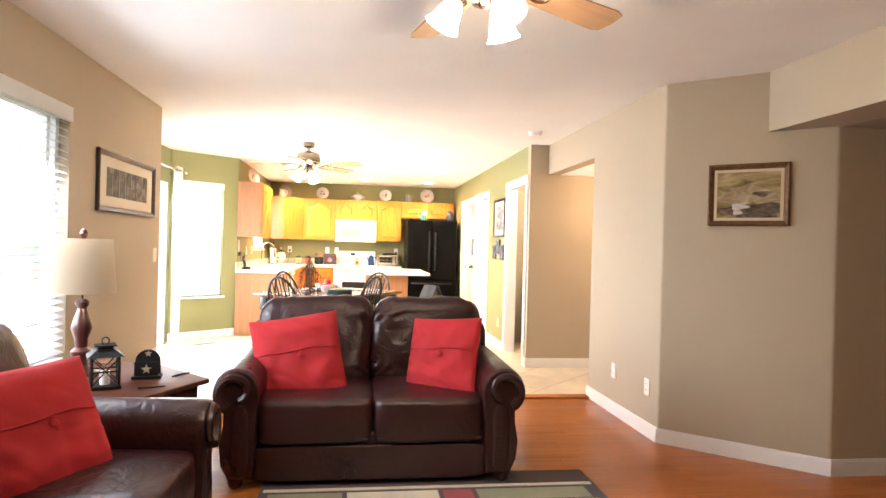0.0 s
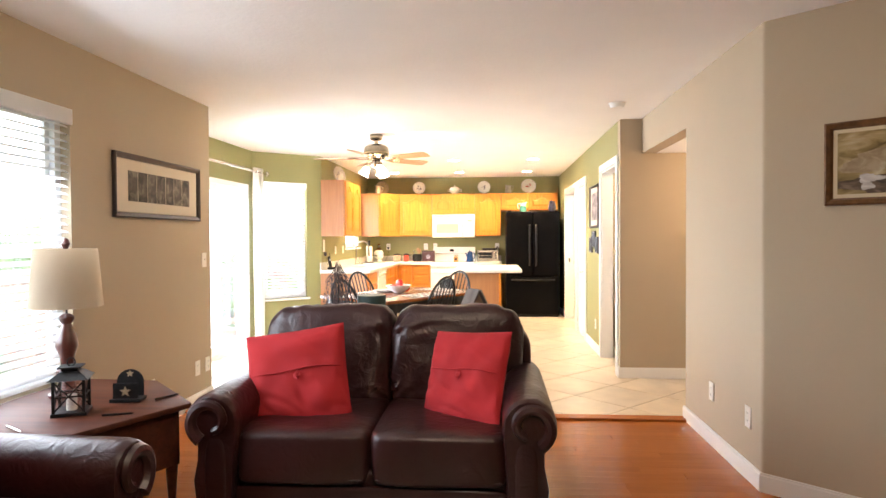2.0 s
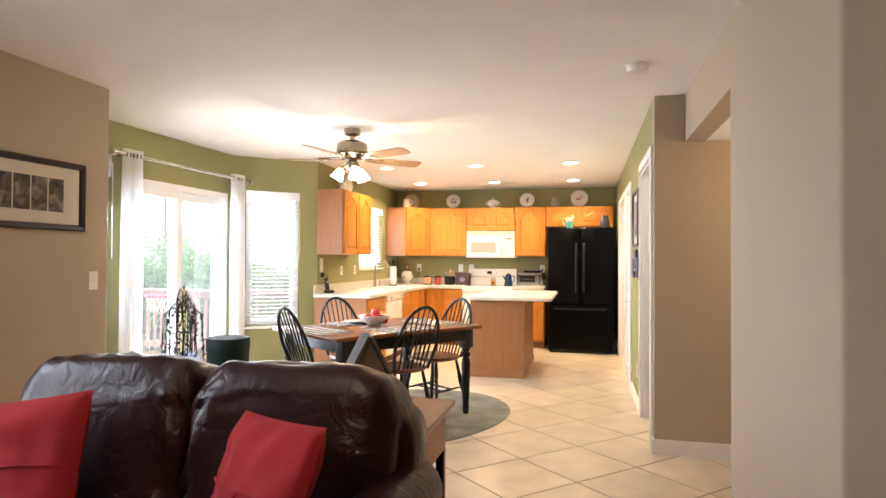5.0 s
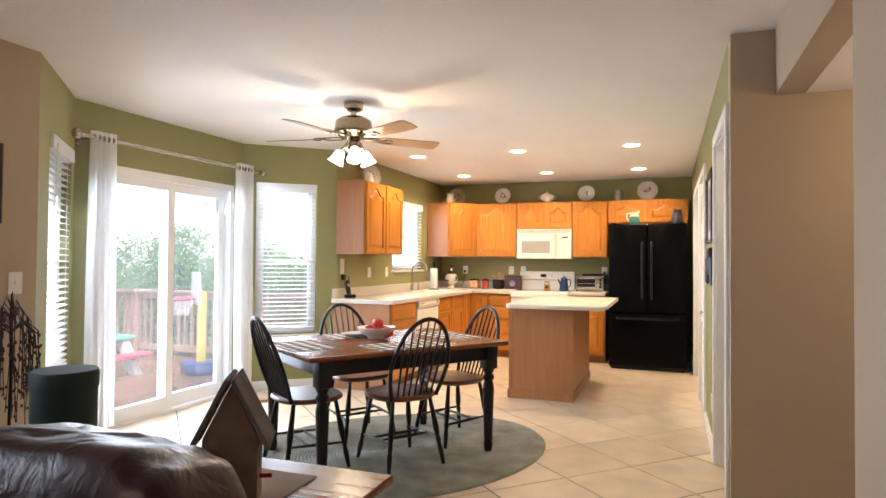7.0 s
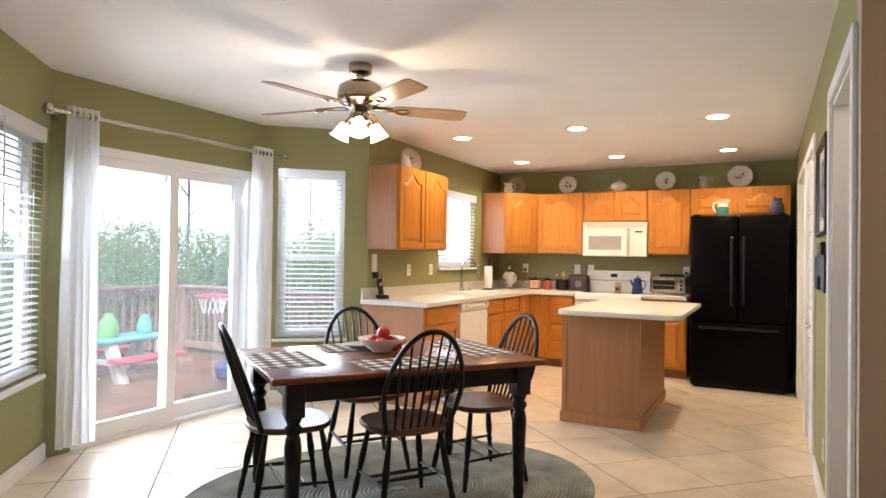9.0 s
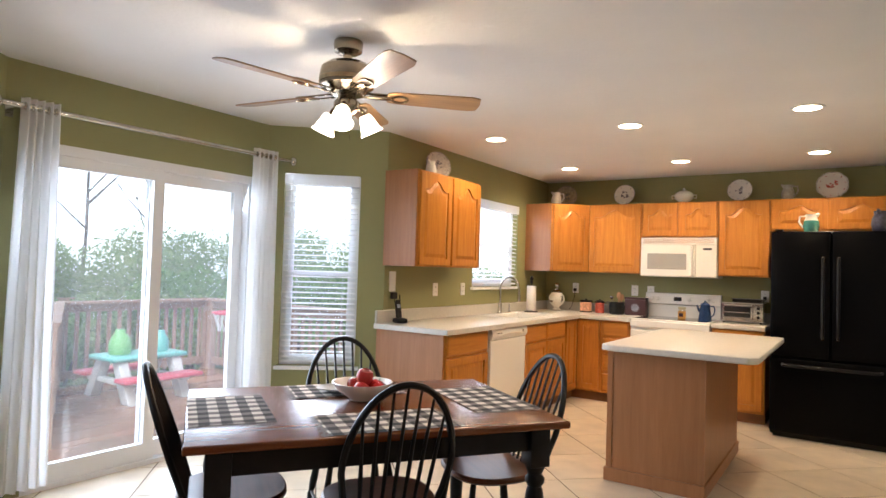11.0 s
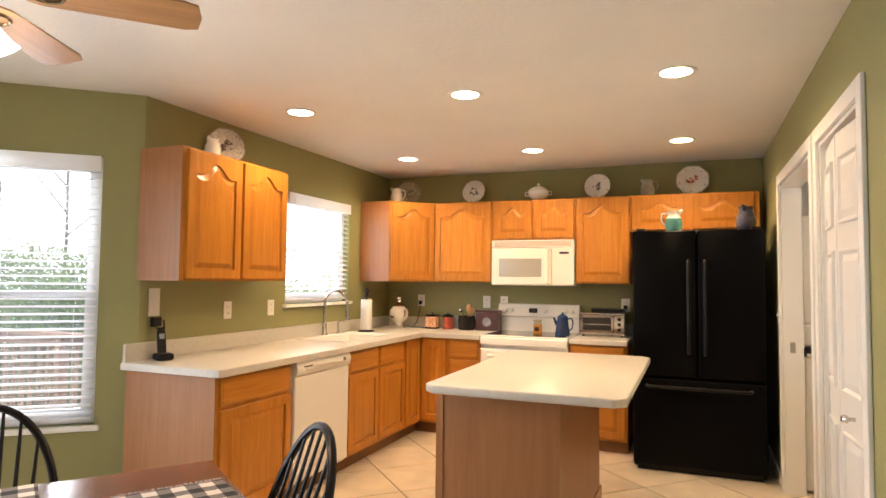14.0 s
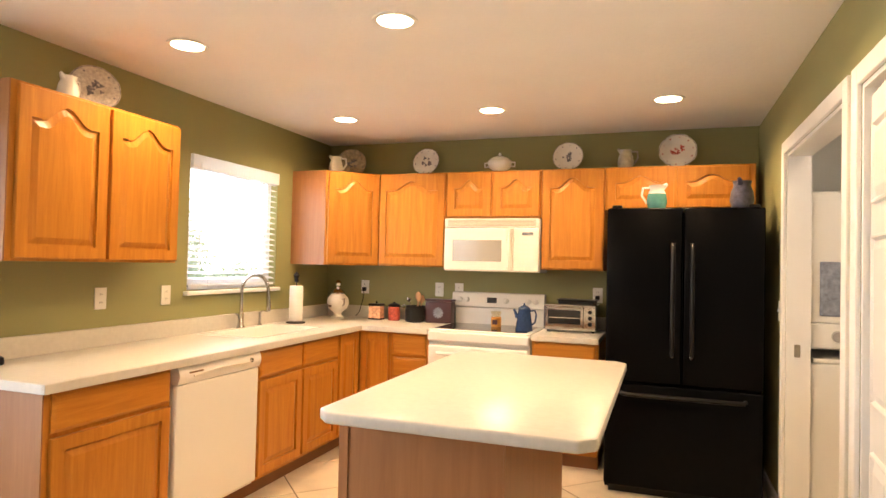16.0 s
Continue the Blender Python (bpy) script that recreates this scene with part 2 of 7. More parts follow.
def leathery(name, color):
    mat, nt, bs = material(name)
    v = coords(nt)
    big = node(nt, "ShaderNodeTexNoise", Scale=4.0, Detail=5.0)
    nt.links.new(v, big.inputs["Vector"])
    nt.links.new(ramp(nt, big.outputs[0], [(0.3, shade(color, 0.75)), (0.7, shade(color, 1.35))]), bs.inputs["Base Color"])
    nt.links.new(ramp(nt, big.outputs[0], [(0.3, (0.27,) * 3), (0.7, (0.42,) * 3)]), bs.inputs["Roughness"])
    g = node(nt, "ShaderNodeTexVoronoi", Scale=230.0)
    nt.links.new(v, g.inputs["Vector"])
    fold = node(nt, "ShaderNodeTexNoise", Scale=13.0, Detail=4.0, Distortion=1.6)
    nt.links.new(v, fold.inputs["Vector"])
    b1 = nt.nodes.new("ShaderNodeBump")
    b1.inputs["Strength"].default_value, b1.inputs["Distance"].default_value = 0.34, 0.016
    nt.links.new(fold.outputs[0], b1.inputs["Height"])
    b2 = nt.nodes.new("ShaderNodeBump")
    b2.inputs["Strength"].default_value, b2.inputs["Distance"].default_value = 0.10, 0.002
    nt.links.new(g.outputs[0], b2.inputs["Height"])
    nt.links.new(b1.outputs[0], b2.inputs["Normal"])
    nt.links.new(b2.outputs[0], bs.inputs["Normal"])
    return mat


M_beige = plain("beige_wall_paint", (0.435, 0.36, 0.255), 0.75, vary=0.02, scale=1.2, grain=180, relief=0.12)
M_green = plain("sage_wall_paint", (0.272, 0.268, 0.114), 0.7, vary=0.02, scale=1.2, grain=180, relief=0.12)
M_ceil = plain("ceiling_paint", (0.86, 0.84, 0.81), 0.85, vary=0.02, scale=2.0, grain=38, relief=0.5)
M_trim = plain("white_trim_paint", (0.80, 0.80, 0.78), 0.35, vary=0.02)
M_vinyl = plain("white_vinyl", (0.82, 0.83, 0.84), 0.4, vary=0.02)
M_blind = sheer("white_blind_slat", (0.88, 0.88, 0.88), 0.5)
M_clear = glassy("clear_glass")
M_glass = glassy("window_glass", glare=0.018)
M_tile = plain("cream_floor_tile", (0.64, 0.55, 0.42), 0.28, vary=0.14, scale=4.5, grain=30, relief=0.05, per=0.06)
M_grout = plain("grout", (0.17, 0.13, 0.085), 0.9, vary=0.1)
M_floor = wooden("cherry_floor_boards", (0.33, 0.095, 0.018), (0.43, 0.135, 0.027), 0.16, axis=0, coat=0.0, relief=0.0, spread=0.10)
M_floor.node_tree.nodes["Principled BSDF"].inputs["Specular IOR Level"].default_value = 0.18
M_oak = wooden("honey_oak", (0.40, 0.148, 0.018), (0.56, 0.240, 0.034), 0.34, axis=2, scale=1.3, coat=0.04, spread=0.05)
M_oak_h = wooden("honey_oak_cross", (0.40, 0.148, 0.018), (0.56, 0.240, 0.034), 0.34, axis=0, scale=1.3, coat=0.04, spread=0.05)
for oak in (M_oak, M_oak_h):
    oak.node_tree.nodes["Principled BSDF"].inputs["Specular IOR Level"].default_value = 0.3
M_panel = wooden("pale_oak_veneer", (0.285, 0.122, 0.043), (0.375, 0.172, 0.065), 0.42, axis=2, scale=1.2, spread=0.03)
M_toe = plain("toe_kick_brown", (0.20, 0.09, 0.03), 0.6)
M_laminate = plain("cream_laminate", (0.60, 0.575, 0.52), 0.33, vary=0.04, scale=40, grain=150, relief=0.02)
M_white = plain("white_enamel", (0.80, 0.79, 0.75), 0.22, vary=0.01)
M_cream = plain("cream_plastic", (0.78, 0.75, 0.68), 0.35, vary=0.02)
M_black = plain("black_enamel", (0.003, 0.003, 0.0035), 0.25, vary=0.05, scale=8, grain=260, relief=0.12)
M_blackpl = plain("black_plastic", (0.012, 0.012, 0.012), 0.35)
M_blackpl.node_tree.nodes["Principled BSDF"].inputs["Specular IOR Level"].default_value = 0.22
M_dark = plain("dark_glass", (0.02, 0.02, 0.022), 0.08)
M_black.node_tree.nodes["Principled BSDF"].inputs["Specular IOR Level"].default_value = 0.06
M_leather = leathery("dark_brown_leather", (0.026, 0.0066, 0.0066))
M_red = cloth("red_cotton", (0.36, 0.013, 0.017), 0.12, sheen=0.0)
M_chrome = plain("brushed_nickel", (0.55, 0.52, 0.46), 0.22, 1.0, vary=0.05)
M_walnut = wooden("reddish_table_wood", (0.10, 0.026, 0.006), (0.20, 0.056, 0.013), 0.27, axis=0, coat=0.0)
M_ebony = plain("black_painted_wood", (0.010, 0.009, 0.009), 0.3, vary=0.25, scale=20, grain=90, relief=0.1)
M_ebony.node_tree.nodes["Principled BSDF"].inputs["Specular IOR Level"].default_value = 0.25
M_fan = plain("antique_pewter", (0.33, 0.28, 0.205), 0.2, 1.0, vary=0.12, scale=14)
M_seat = wooden("chair_seat_wood", (0.085, 0.025, 0.010), (0.17, 0.055, 0.020), 0.33, axis=1, coat=0.0)
M_curtain = sheer("white_sheer_curtain", (0.98, 0.98, 0.98), 0.62)
M_shade = sheer("linen_lamp_shade", (0.52, 0.43, 0.31), 0.12)

# ---- structure ----
KX, BX, KY, RX, NX = -1.34, -1.40, 12.31, 2.19, 2.39
BAY = [(BX, 5.93), (-2.10, 6.72), (-2.06, 8.54), (KX, 9.15)]


def wall(name, p0, p1, mat, holes=(), z0=0.0, z1=H, thick=0.13, label=""):
    """A wall from p0 to p1 whose room face is the line itself and whose body lies to the left of the way; holes (u0, u1, z0, z1)."""
    p0, p1 = Vector(p0), Vector(p1)
    d = p1 - p0
    length = d.length
    us = sorted({0.0, length, *[h[0] for h in holes], *[h[1] for h in holes]})
    zs = sorted({z0, z1, *[h[2] for h in holes], *[h[3] for h in holes]})
    bm = bmesh.new()
    for a, b in zip(us, us[1:]):
        for c, e in zip(zs, zs[1:]):
            mu, mz = (a + b) / 2, (c + e) / 2
            if not any(h[0] < mu < h[1] and h[2] < mz < h[3] for h in holes):
                box(bm, a, b, 0, thick, c, e)
    bmesh.ops.remove_doubles(bm, verts=bm.verts, dist=1e-5)
    ob = part(name, bm, mat)
    ob.matrix_basis = pose(p0.x, p0.y, 0, 0, 0, math.degrees(math.atan2(d.y, d.x)))
    return tagged(ob, label, "wall", kind="structure")


LW = (2.70, 4.20, 0.55, 2.08)
wall("wall_west_living", (BX, -2.6), (BX, 5.93), M_beige, [(LW[0] + 2.6, LW[1] + 2.6, LW[2], LW[3])], label="beige painted living room wall with a window")
bay1 = (Vector(BAY[1]) - Vector(BAY[0])).length
bay3 = (Vector(BAY[3]) - Vector(BAY[2])).length
W3 = (0.27, 0.95, 0.55, 2.06)
NW = (0.13, 0.73, 0.56, 2.08)
SL = (0.17, 1.69, 0.0, 2.02)
wall("wall_bay_near", BAY[0], BAY[1], M_green, [W3], label="sage green painted bay wall with a window")
wall("wall_bay_slider", BAY[1], BAY[2], M_green, [SL], label="sage green painted wall round a sliding door")
wall("wall_bay_far", BAY[2], BAY[3], M_green, [NW], label="sage green painted bay wall with a window")
KW = (10.53, 11.49, 1.19, 2.08)
wall("wall_west_kitchen", (KX, 9.15), (KX, KY), M_green, [(KW[0] - 9.15, KW[1] - 9.15, KW[2], KW[3])], label="sage green painted kitchen wall with a window")
wall("wall_north", (KX - 0.13, KY), (RX + 0.13, KY), M_green, label="sage green painted kitchen wall behind the cabinets")
PD, BF, LD = (7.0, 7.86), (9.04, 9.83), (10.02, 11.22)
DH = 2.06
wall("wall_east_kitchen", (RX, KY), (RX, 6.98), M_green, [(KY - d[1], KY - d[0], 0.0, DH) for d in (LD, BF, PD)], thick=0.12, label="sage green painted wall with three doorways")
wall("wall_nook", (3.6, 6.855), (RX, 6.855), M_beige, thick=-0.12, label="beige painted wall at the mouth of a passage")
wall("wall_header_passage", (NX, 6.85), (NX, 5.4955), M_beige, z0=2.13, thick=0.13, label="beige painted header over a passage opening")


def rounded(pts, radius):
    """The line through pts with its inner corners drawn as short arcs."""
    pts = [Vector(p) for p in pts]
    out = [pts[0]]
    for a, b, c in zip(pts, pts[1:], pts[2:]):
        d0, d1 = (b - a).normalized(), (c - b).normalized()
        half = d0.angle(d1) / 2
        t = radius * math.tan(half)
        p, q = b - d0 * t, b + d1 * t
        for k in range(7):
            f = k / 6
            out.append(p * (1 - f) ** 2 + b * (2 * f * (1 - f)) + q * f * f)
    return out + [pts[-1]]


face = rounded([(NX + 0.13, 5.53), (NX, 5.53), (NX, 4.22), (3.14, 3.55), (4.9, 3.55)], 0.035)
we = part("wall_east", P([tuple(p) for p in face] + [(4.9, 3.68), (3.2, 3.68), (NX + 0.13, 4.28)], 0, H), M_beige, smooth=True)
tagged(we, "beige painted living room wall with rounded corners", "wall", kind="structure")
wall("wall_header_entry", (2.86, 3.81), (2.93, -2.6), M_beige, z0=2.08, thick=0.3, label="beige painted header over the entry opening")
wall("wall_entry_east", (4.9, 3.55), (4.9, -2.6), M_beige, label="beige painted wall of the entry")
wall("wall_south", (5.0, -2.6), (-1.53, -2.6), M_beige, label="plain beige wall closing the living room")
wall("wall_passage_east", (3.6, 6.86), (3.6, 5.0), M_beige, label="beige painted wall at the end of the passage")
wall("wall_passage_south", (3.6, 5.4), (2.52, 5.4), M_beige, label="beige painted passage wall")
# small rooms behind the doorways
wall("wall_powder_east", (3.5, 8.7), (3.5, 6.98), M_beige, label="beige wall of the powder room")
wall("wall_powder_north", (2.28, 8.6), (3.5, 8.6), M_beige, label="beige wall of the powder room")
wall("wall_closet_back", (2.95, 9.9), (2.95, 8.75), M_trim, label="white wall of a shallow closet")
wall("wall_laundry_east", (3.9, 12.3), (3.9, 9.85), M_trim, label="white wall of the laundry room")
wall("wall_laundry_south", (3.9, 9.98), (2.28, 9.98), M_trim, thick=0.1, label="white wall of the laundry room")
wall("wall_laundry_north", (2.28, KY), (3.9, KY), M_trim, label="white wall of the laundry room")

ceil = part("ceiling", P([(-1.53, -2.73), (5.05, -2.73), (5.05, 12.45), (-1.47, 12.45), (-1.47, 9.25), (-2.22, 8.62), (-2.24, 6.64), (-1.53, 5.88)], H, H + 0.12), M_ceil)
tagged(ceil, "white textured drywall ceiling", "ceiling", kind="structure")
low1 = part("ceiling_passage", P([(NX + 0.131, 5.40), (3.6, 5.40), (3.6, 6.855), (NX + 0.131, 6.855)], 2.13, 2.17), M_ceil)
tagged(low1, "low white painted ceiling over the side passage", "ceiling", kind="structure")
low2 = part("ceiling_entry", P([(3.17, 3.549), (3.235, -2.6), (4.9, -2.6), (4.9, 3.549)], 2.08, 2.12), M_beige)
tagged(low2, "low beige painted ceiling over the entry", "ceiling", kind="structure")
FLOOR = [(BX, 5.54), (3.7, 5.54), (3.7, KY), (KX, KY), (KX, 9.15), (-2.06, 8.54), (-2.10, 6.72), (BX, 5.93)]
sub = part("floor_kitchen", P([(x, y) for x, y in FLOOR] , -0.12, -0.003), M_grout)
tagged(sub, "cream tiled kitchen floor with darker grout", "floor", kind="structure")
base = part("floor_living", P([(BX, -2.6), (4.9, -2.6), (4.9, 5.54), (BX, 5.54)], -0.12, -0.006), M_toe)
tagged(base, "glossy reddish hardwood living room floor", "floor", kind="structure")
strip = part("threshold", B(BX, NX, 5.44, 5.545, -0.004, 0.018, 0.006), M_floor)
tagged(strip, "reddish wooden threshold strip between floors", "threshold", kind="structure")
# ---- windows, doors and trim ----
def line_pose(p0, p1):
    return pose(p0[0], p0[1], 0, 0, 0, math.degrees(math.atan2(p1[1] - p0[1], p1[0] - p0[0])))


SLATS = {}


def window(name, m, u0, u1, z0, z1, label):
    """A white double-hung window in an opening, with its sill; m puts u along the wall and y into the wall."""
    ob = thing(name, label, "window", m, kind="structure")
    w = bmesh.new()
    t = 0.045
    y0, y1 = 0.06, 0.125
    box(w, u0, u0 + t, y0, y1, z0, z1)
    box(w, u1 - t, u1, y0, y1, z0, z1)
    box(w, u0 + t, u1 - t, y0, y1, z1 - t, z1)
    box(w, u0 + t, u1 - t, y0, y1, z0, z0 + t)
    part("window_frame", w, M_vinyl, ob)
    mid = z0 + (z1 - z0) * 0.48
    for k, (a, b, yy) in enumerate(((z0 + t, mid + 0.02, 0.068), (mid - 0.02, z1 - t, 0.092))):
        s = bmesh.new()
        q = 0.035
        ua, ub = u0 + t + 0.001, u1 - t - 0.001
        box(s, ua, ua + q, yy, yy + 0.022, a, b)
        box(s, ub - q, ub, yy, yy + 0.022, a, b)
        box(s, ua + q, ub - q, yy, yy + 0.022, a, a + q)
        box(s, ua + q, ub - q, yy, yy + 0.022, b - q, b)
        sash = part("sash", s, M_vinyl, ob)
        pane = part("pane", B(ua + q, ub - q, yy + 0.009, yy + 0.013, a + q, b - q), M_glass, sash)
        pane.visible_shadow = False
    part("window_sill", B(u0 - 0.03, u1 + 0.03, -0.035, 0.06, z0 - 0.03, z0 - 0.002, 0.006), M_trim, ob)
    return ob


def blind(m, u0, u1, z0, z1, drop, tilt, label, group="window blinds", y=0.02, valance=0.09):
    """A venetian blind hung in an opening down to the height drop."""
    ob = thing("venetian_blind", label, "blind", m, group)
    part("valance", B(u0 + 0.004, u1 - 0.004, -0.022, 0.012, z1 - valance, z1 - 0.002, 0.005), M_blind, ob)
    w = round(u1 - u0 - 0.03, 3)
    if (w, tilt) not in SLATS:
        s = bmesh.new()
        n = 4
        a = radians(tilt)
        rows = []
        for i in range(n + 1):
            f = i / n - 0.5
            yy, zz = 0.05 * f, 0.004 * (1 - 4 * f * f)
            rows.append([(yy * math.cos(a) - zz * math.sin(a), yy * math.sin(a) + zz * math.cos(a))])
        top = [[s.verts.new((x, r[0][0], r[0][1] + 0.0012)) for x in (-w / 2, w / 2)] for r in rows]
        low = [[s.verts.new((x, r[0][0], r[0][1] - 0.0012)) for x in (-w / 2, w / 2)] for r in rows]
        for i in range(n):
            s.faces.new((top[i][0], top[i][1], top[i + 1][1], top[i + 1][0]))
            s.faces.new((low[i][1], low[i][0], low[i + 1][0], low[i + 1][1]))
        s.faces.new((top[0][1], top[0][0], low[0][0], low[0][1]))
        s.faces.new((top[n][0], top[n][1], low[n][1], low[n][0]))
        SLATS[(w, tilt)] = mesh_of("slat", s, M_blind, True)
    z = z1 - valance - 0.005
    k = 0
    while z > drop + 0.03:
        again("slat", SLATS[(w, tilt)], ob, pose((u0 + u1) / 2, y + 0.005, z, 0.6 * math.sin(k * 1.7), 0, 0))
        z -= 0.0425
        k += 1
    part("bottom_rail", B(u0 + 0.015, u1 - 0.015, y - 0.02, y + 0.03, drop, drop + 0.018, 0.004), M_blind, ob)
    for f in (0.2, 0.8):
        part("ladder_cord", T([(u0 + (u1 - u0) * f, y - 0.021, drop), (u0 + (u1 - u0) * f, y - 0.021, z1 - valance)], 0.0015, 5), M_blind, ob)
    part("tilt_wand", T([(u0 + 0.07, -0.03, z1 - 0.05), (u0 + 0.072, -0.032, z1 - 0.75)], 0.004, 6), M_vinyl, ob)
    return ob


m_lw = pose(BX, -2.6, 0, 0, 0, 90)
window("window_1", m_lw, LW[0] + 2.6, LW[1] + 2.6, LW[2], LW[3], "wide white double-hung window in the beige wall")
blind(m_lw, LW[0] + 2.6, LW[1] + 2.6, LW[2], LW[3], LW[2] + 0.02, 22, "white venetian blind lowered over the living room window")
m_b1, m_b2, m_b3 = line_pose(BAY[0], BAY[1]), line_pose(BAY[1], BAY[2]), line_pose(BAY[2], BAY[3])
window("window_2", m_b1, *W3, "narrow white double-hung window in the bay")
blind(m_b1, *W3, W3[2] + 0.02, 8, "white venetian blind lowered with open slats")
window("window_3", m_b3, *NW, "narrow white double-hung window beside the curtain")
blind(m_b3, *NW, NW[2] + 0.02, 8, "white venetian blind lowered with open slats")
m_kw = pose(KX, 9.15, 0, 0, 0, 90)
KWu = (KW[0] - 9.15, KW[1] - 9.15, KW[2], KW[3])
window("window_4", m_kw, *KWu, "white window over the kitchen sink")
blind(m_kw, *KWu, KW[2] + 0.02, 14, "white venetian blind lowered over the sink window")

# sliding glass door
slider = thing("door_1", "white vinyl sliding glass door to the deck", "sliding door", m_b2, kind="structure")
u0, u1, _, zt = SL
fr = bmesh.new()
for a in ((u0, u0 + 0.05), (u1 - 0.05, u1)):
    box(fr, a[0], a[1], -0.004, 0.13, 0, zt)
box(fr, u0 + 0.05, u1 - 0.05, -0.004, 0.13, zt - 0.06, zt)
box(fr, u0 + 0.05, u1 - 0.05, 0.0, 0.13, 0.0, 0.03)
part("door_frame", fr, M_vinyl, slider)
um = (u0 + u1) / 2
for a, b, yy in ((u0 + 0.05, um + 0.04, 0.02), (um - 0.04, u1 - 0.05, 0.07)):
    s = bmesh.new()
    q = 0.075
    box(s, a, a + q, yy, yy + 0.04, 0.03, zt - 0.06)
    box(s, b - q, b, yy, yy + 0.04, 0.03, zt - 0.06)
    box(s, a + q, b - q, yy, yy + 0.04, 0.03, 0.14)
    box(s, a + q, b - q, yy, yy + 0.04, zt - 0.13, zt - 0.06)
    leaf = part("door_leaf", s, M_vinyl, slider)
    pane = part("pane", B(a + q, b - q, yy + 0.015, yy + 0.021, 0.14, zt - 0.13), M_glass, leaf)
    pane.visible_shadow = False

# curtain rod and curtains
rod = thing("curtain_rod", "brushed nickel curtain rod with ball ends over the sliding door", "curtain rod", m_b2)
part("rod", T([(-0.09, -0.135, 2.175), (1.955, -0.135, 2.175)], 0.016, 12), M_chrome, rod, smooth=True)
for u in (-0.09, 1.955):
    part("finial", L([(0.010, -0.038), (0.026, -0.026), (0.034, 0), (0.026, 0.026), (0.010, 0.038)], 12, (u, -0.135, 2.175)), M_chrome, rod, smooth=True)
for u in (0.02, 1.815):
    part("bracket", join(B(u - 0.008, u + 0.008, -0.14, 0, 2.158, 2.166), B(u - 0.02, u + 0.02, -0.004, 0, 2.125, 2.195)), M_chrome, rod)


def curtain(u0, u1, flare):
    ob = thing("curtain", "white sheer grommet curtain hanging beside the sliding door", "curtain", m_b2, "curtains")
    bm = bmesh.new()
    nu, nz = 60, 24
    grid = []
    for j in range(nz + 1):
        f = j / nz
        z = 2.222 - f * 2.15
        row = []
        for i in range(nu + 1):
            g = i / nu
            spread = 1 + flare * f
            u = (u0 + u1) / 2 + (g - 0.5) * (u1 - u0) * spread
            fold = 0.023 * math.sin(g * 2 * math.pi * 5 + 0.5 * math.sin(f * 3)) * (1 - 0.15 * f) + 0.007 * math.sin(g * 23 + f * 4)
            row.append(bm.verts.new((u, -0.135 + fold, z)))
        grid.append(row)
    for j in range(nz):
        for i in range(nu):
            bm.faces.new((grid[j][i], grid[j][i + 1], grid[j + 1][i + 1], grid[j + 1][i]))
    bmesh.ops.solidify(bm, geom=list(bm.faces), thickness=0.003)
    part("fabric", bm, M_curtain, ob, smooth=True)
    for k in range(5):
        u = u0 + (u1 - u0) * (k + 0.5) / 5
        part("grommet", T([(u + 0.004 * math.cos(a), -0.135 + 0.02 * math.cos(a), 2.175 + 0.02 * math.sin(a)) for a in [2 * math.pi * q / 12 for q in range(12)]], 0.004, 6, True), M_chrome, ob)
    return ob


curtain(0.03, 0.225, 0.36)
curtain(1.58, 1.79, 0.24)

# doorways of the green wall, casing round each
M_door = plain("white_door_paint", (0.70, 0.69, 0.66), 0.4, vary=0.02)
for k, (d, nm) in enumerate(((PD, "powder room"), (BF, "closet"), (LD, "laundry room"))):
    ob = thing("door_casing", "white painted casing round the %s doorway" % nm, "door casing", kind="structure")
    for y0, y1 in ((d[0] - 0.07, d[0]), (d[1], d[1] + 0.07)):
        part("casing_leg", B(RX - 0.018, RX - 0.0005, y0, y1, 0, DH + 0.07, 0.004), M_trim, ob)
    part("casing_head", B(RX - 0.018, RX - 0.0005, d[0], d[1], DH, DH + 0.07, 0.004), M_trim, ob)
    for y0, y1 in ((d[0], d[0] + 0.018), (d[1] - 0.018, d[1])):
        part("jamb", B(RX, RX + 0.12, y0, y1, 0, DH), M_trim, ob)
    part("jamb_head", B(RX, RX + 0.12, d[0] + 0.018, d[1] - 0.018, DH - 0.018, DH), M_trim, ob)
    if nm == "laundry room":
        part("strike_plate", B(RX + 0.04, RX + 0.07, d[1] - 0.021, d[1] - 0.018, 0.93, 1.0), M_chrome, ob, "small brass strike plate")


def panel_door(w, h, panels, name, parent, m, mat):
    """A moulded door leaf in the x-z plane, 35 mm thick, with raised panels (x0, x1, z0, z1)."""
    leaf = part(name, B(0, w, 0, 0.035, 0, h, 0.002), mat, parent, m=m)
    for x0, x1, z0, z1 in panels:
        for s, yy in ((-1, 0.0), (1, 0.035)):
            bm = bmesh.new()
            rings = []
            for inset, q in ((0.0, 0.0), (0.004, 0.012), (0.012, 0.012), (0.022, 0.001), (0.026, 0.001), (0.052, 0.011)):
                rings.append([bm.verts.new((x, yy + s * (q + 0.0005), z)) for x, z in ((x0 + inset, z0 + inset), (x1 - inset, z0 + inset), (x1 - inset, z1 - inset), (x0 + inset, z1 - inset))])
            for a, b in zip(rings, rings[1:]):
                for i in range(4):
                    bm.faces.new((a[i], a[(i + 1) % 4], b[(i + 1) % 4], b[i]))
            bm.faces.new(rings[-1])
            bmesh.ops.recalc_face_normals(bm, faces=bm.faces)
            part("raised_panel", bm, mat, leaf)
    return leaf


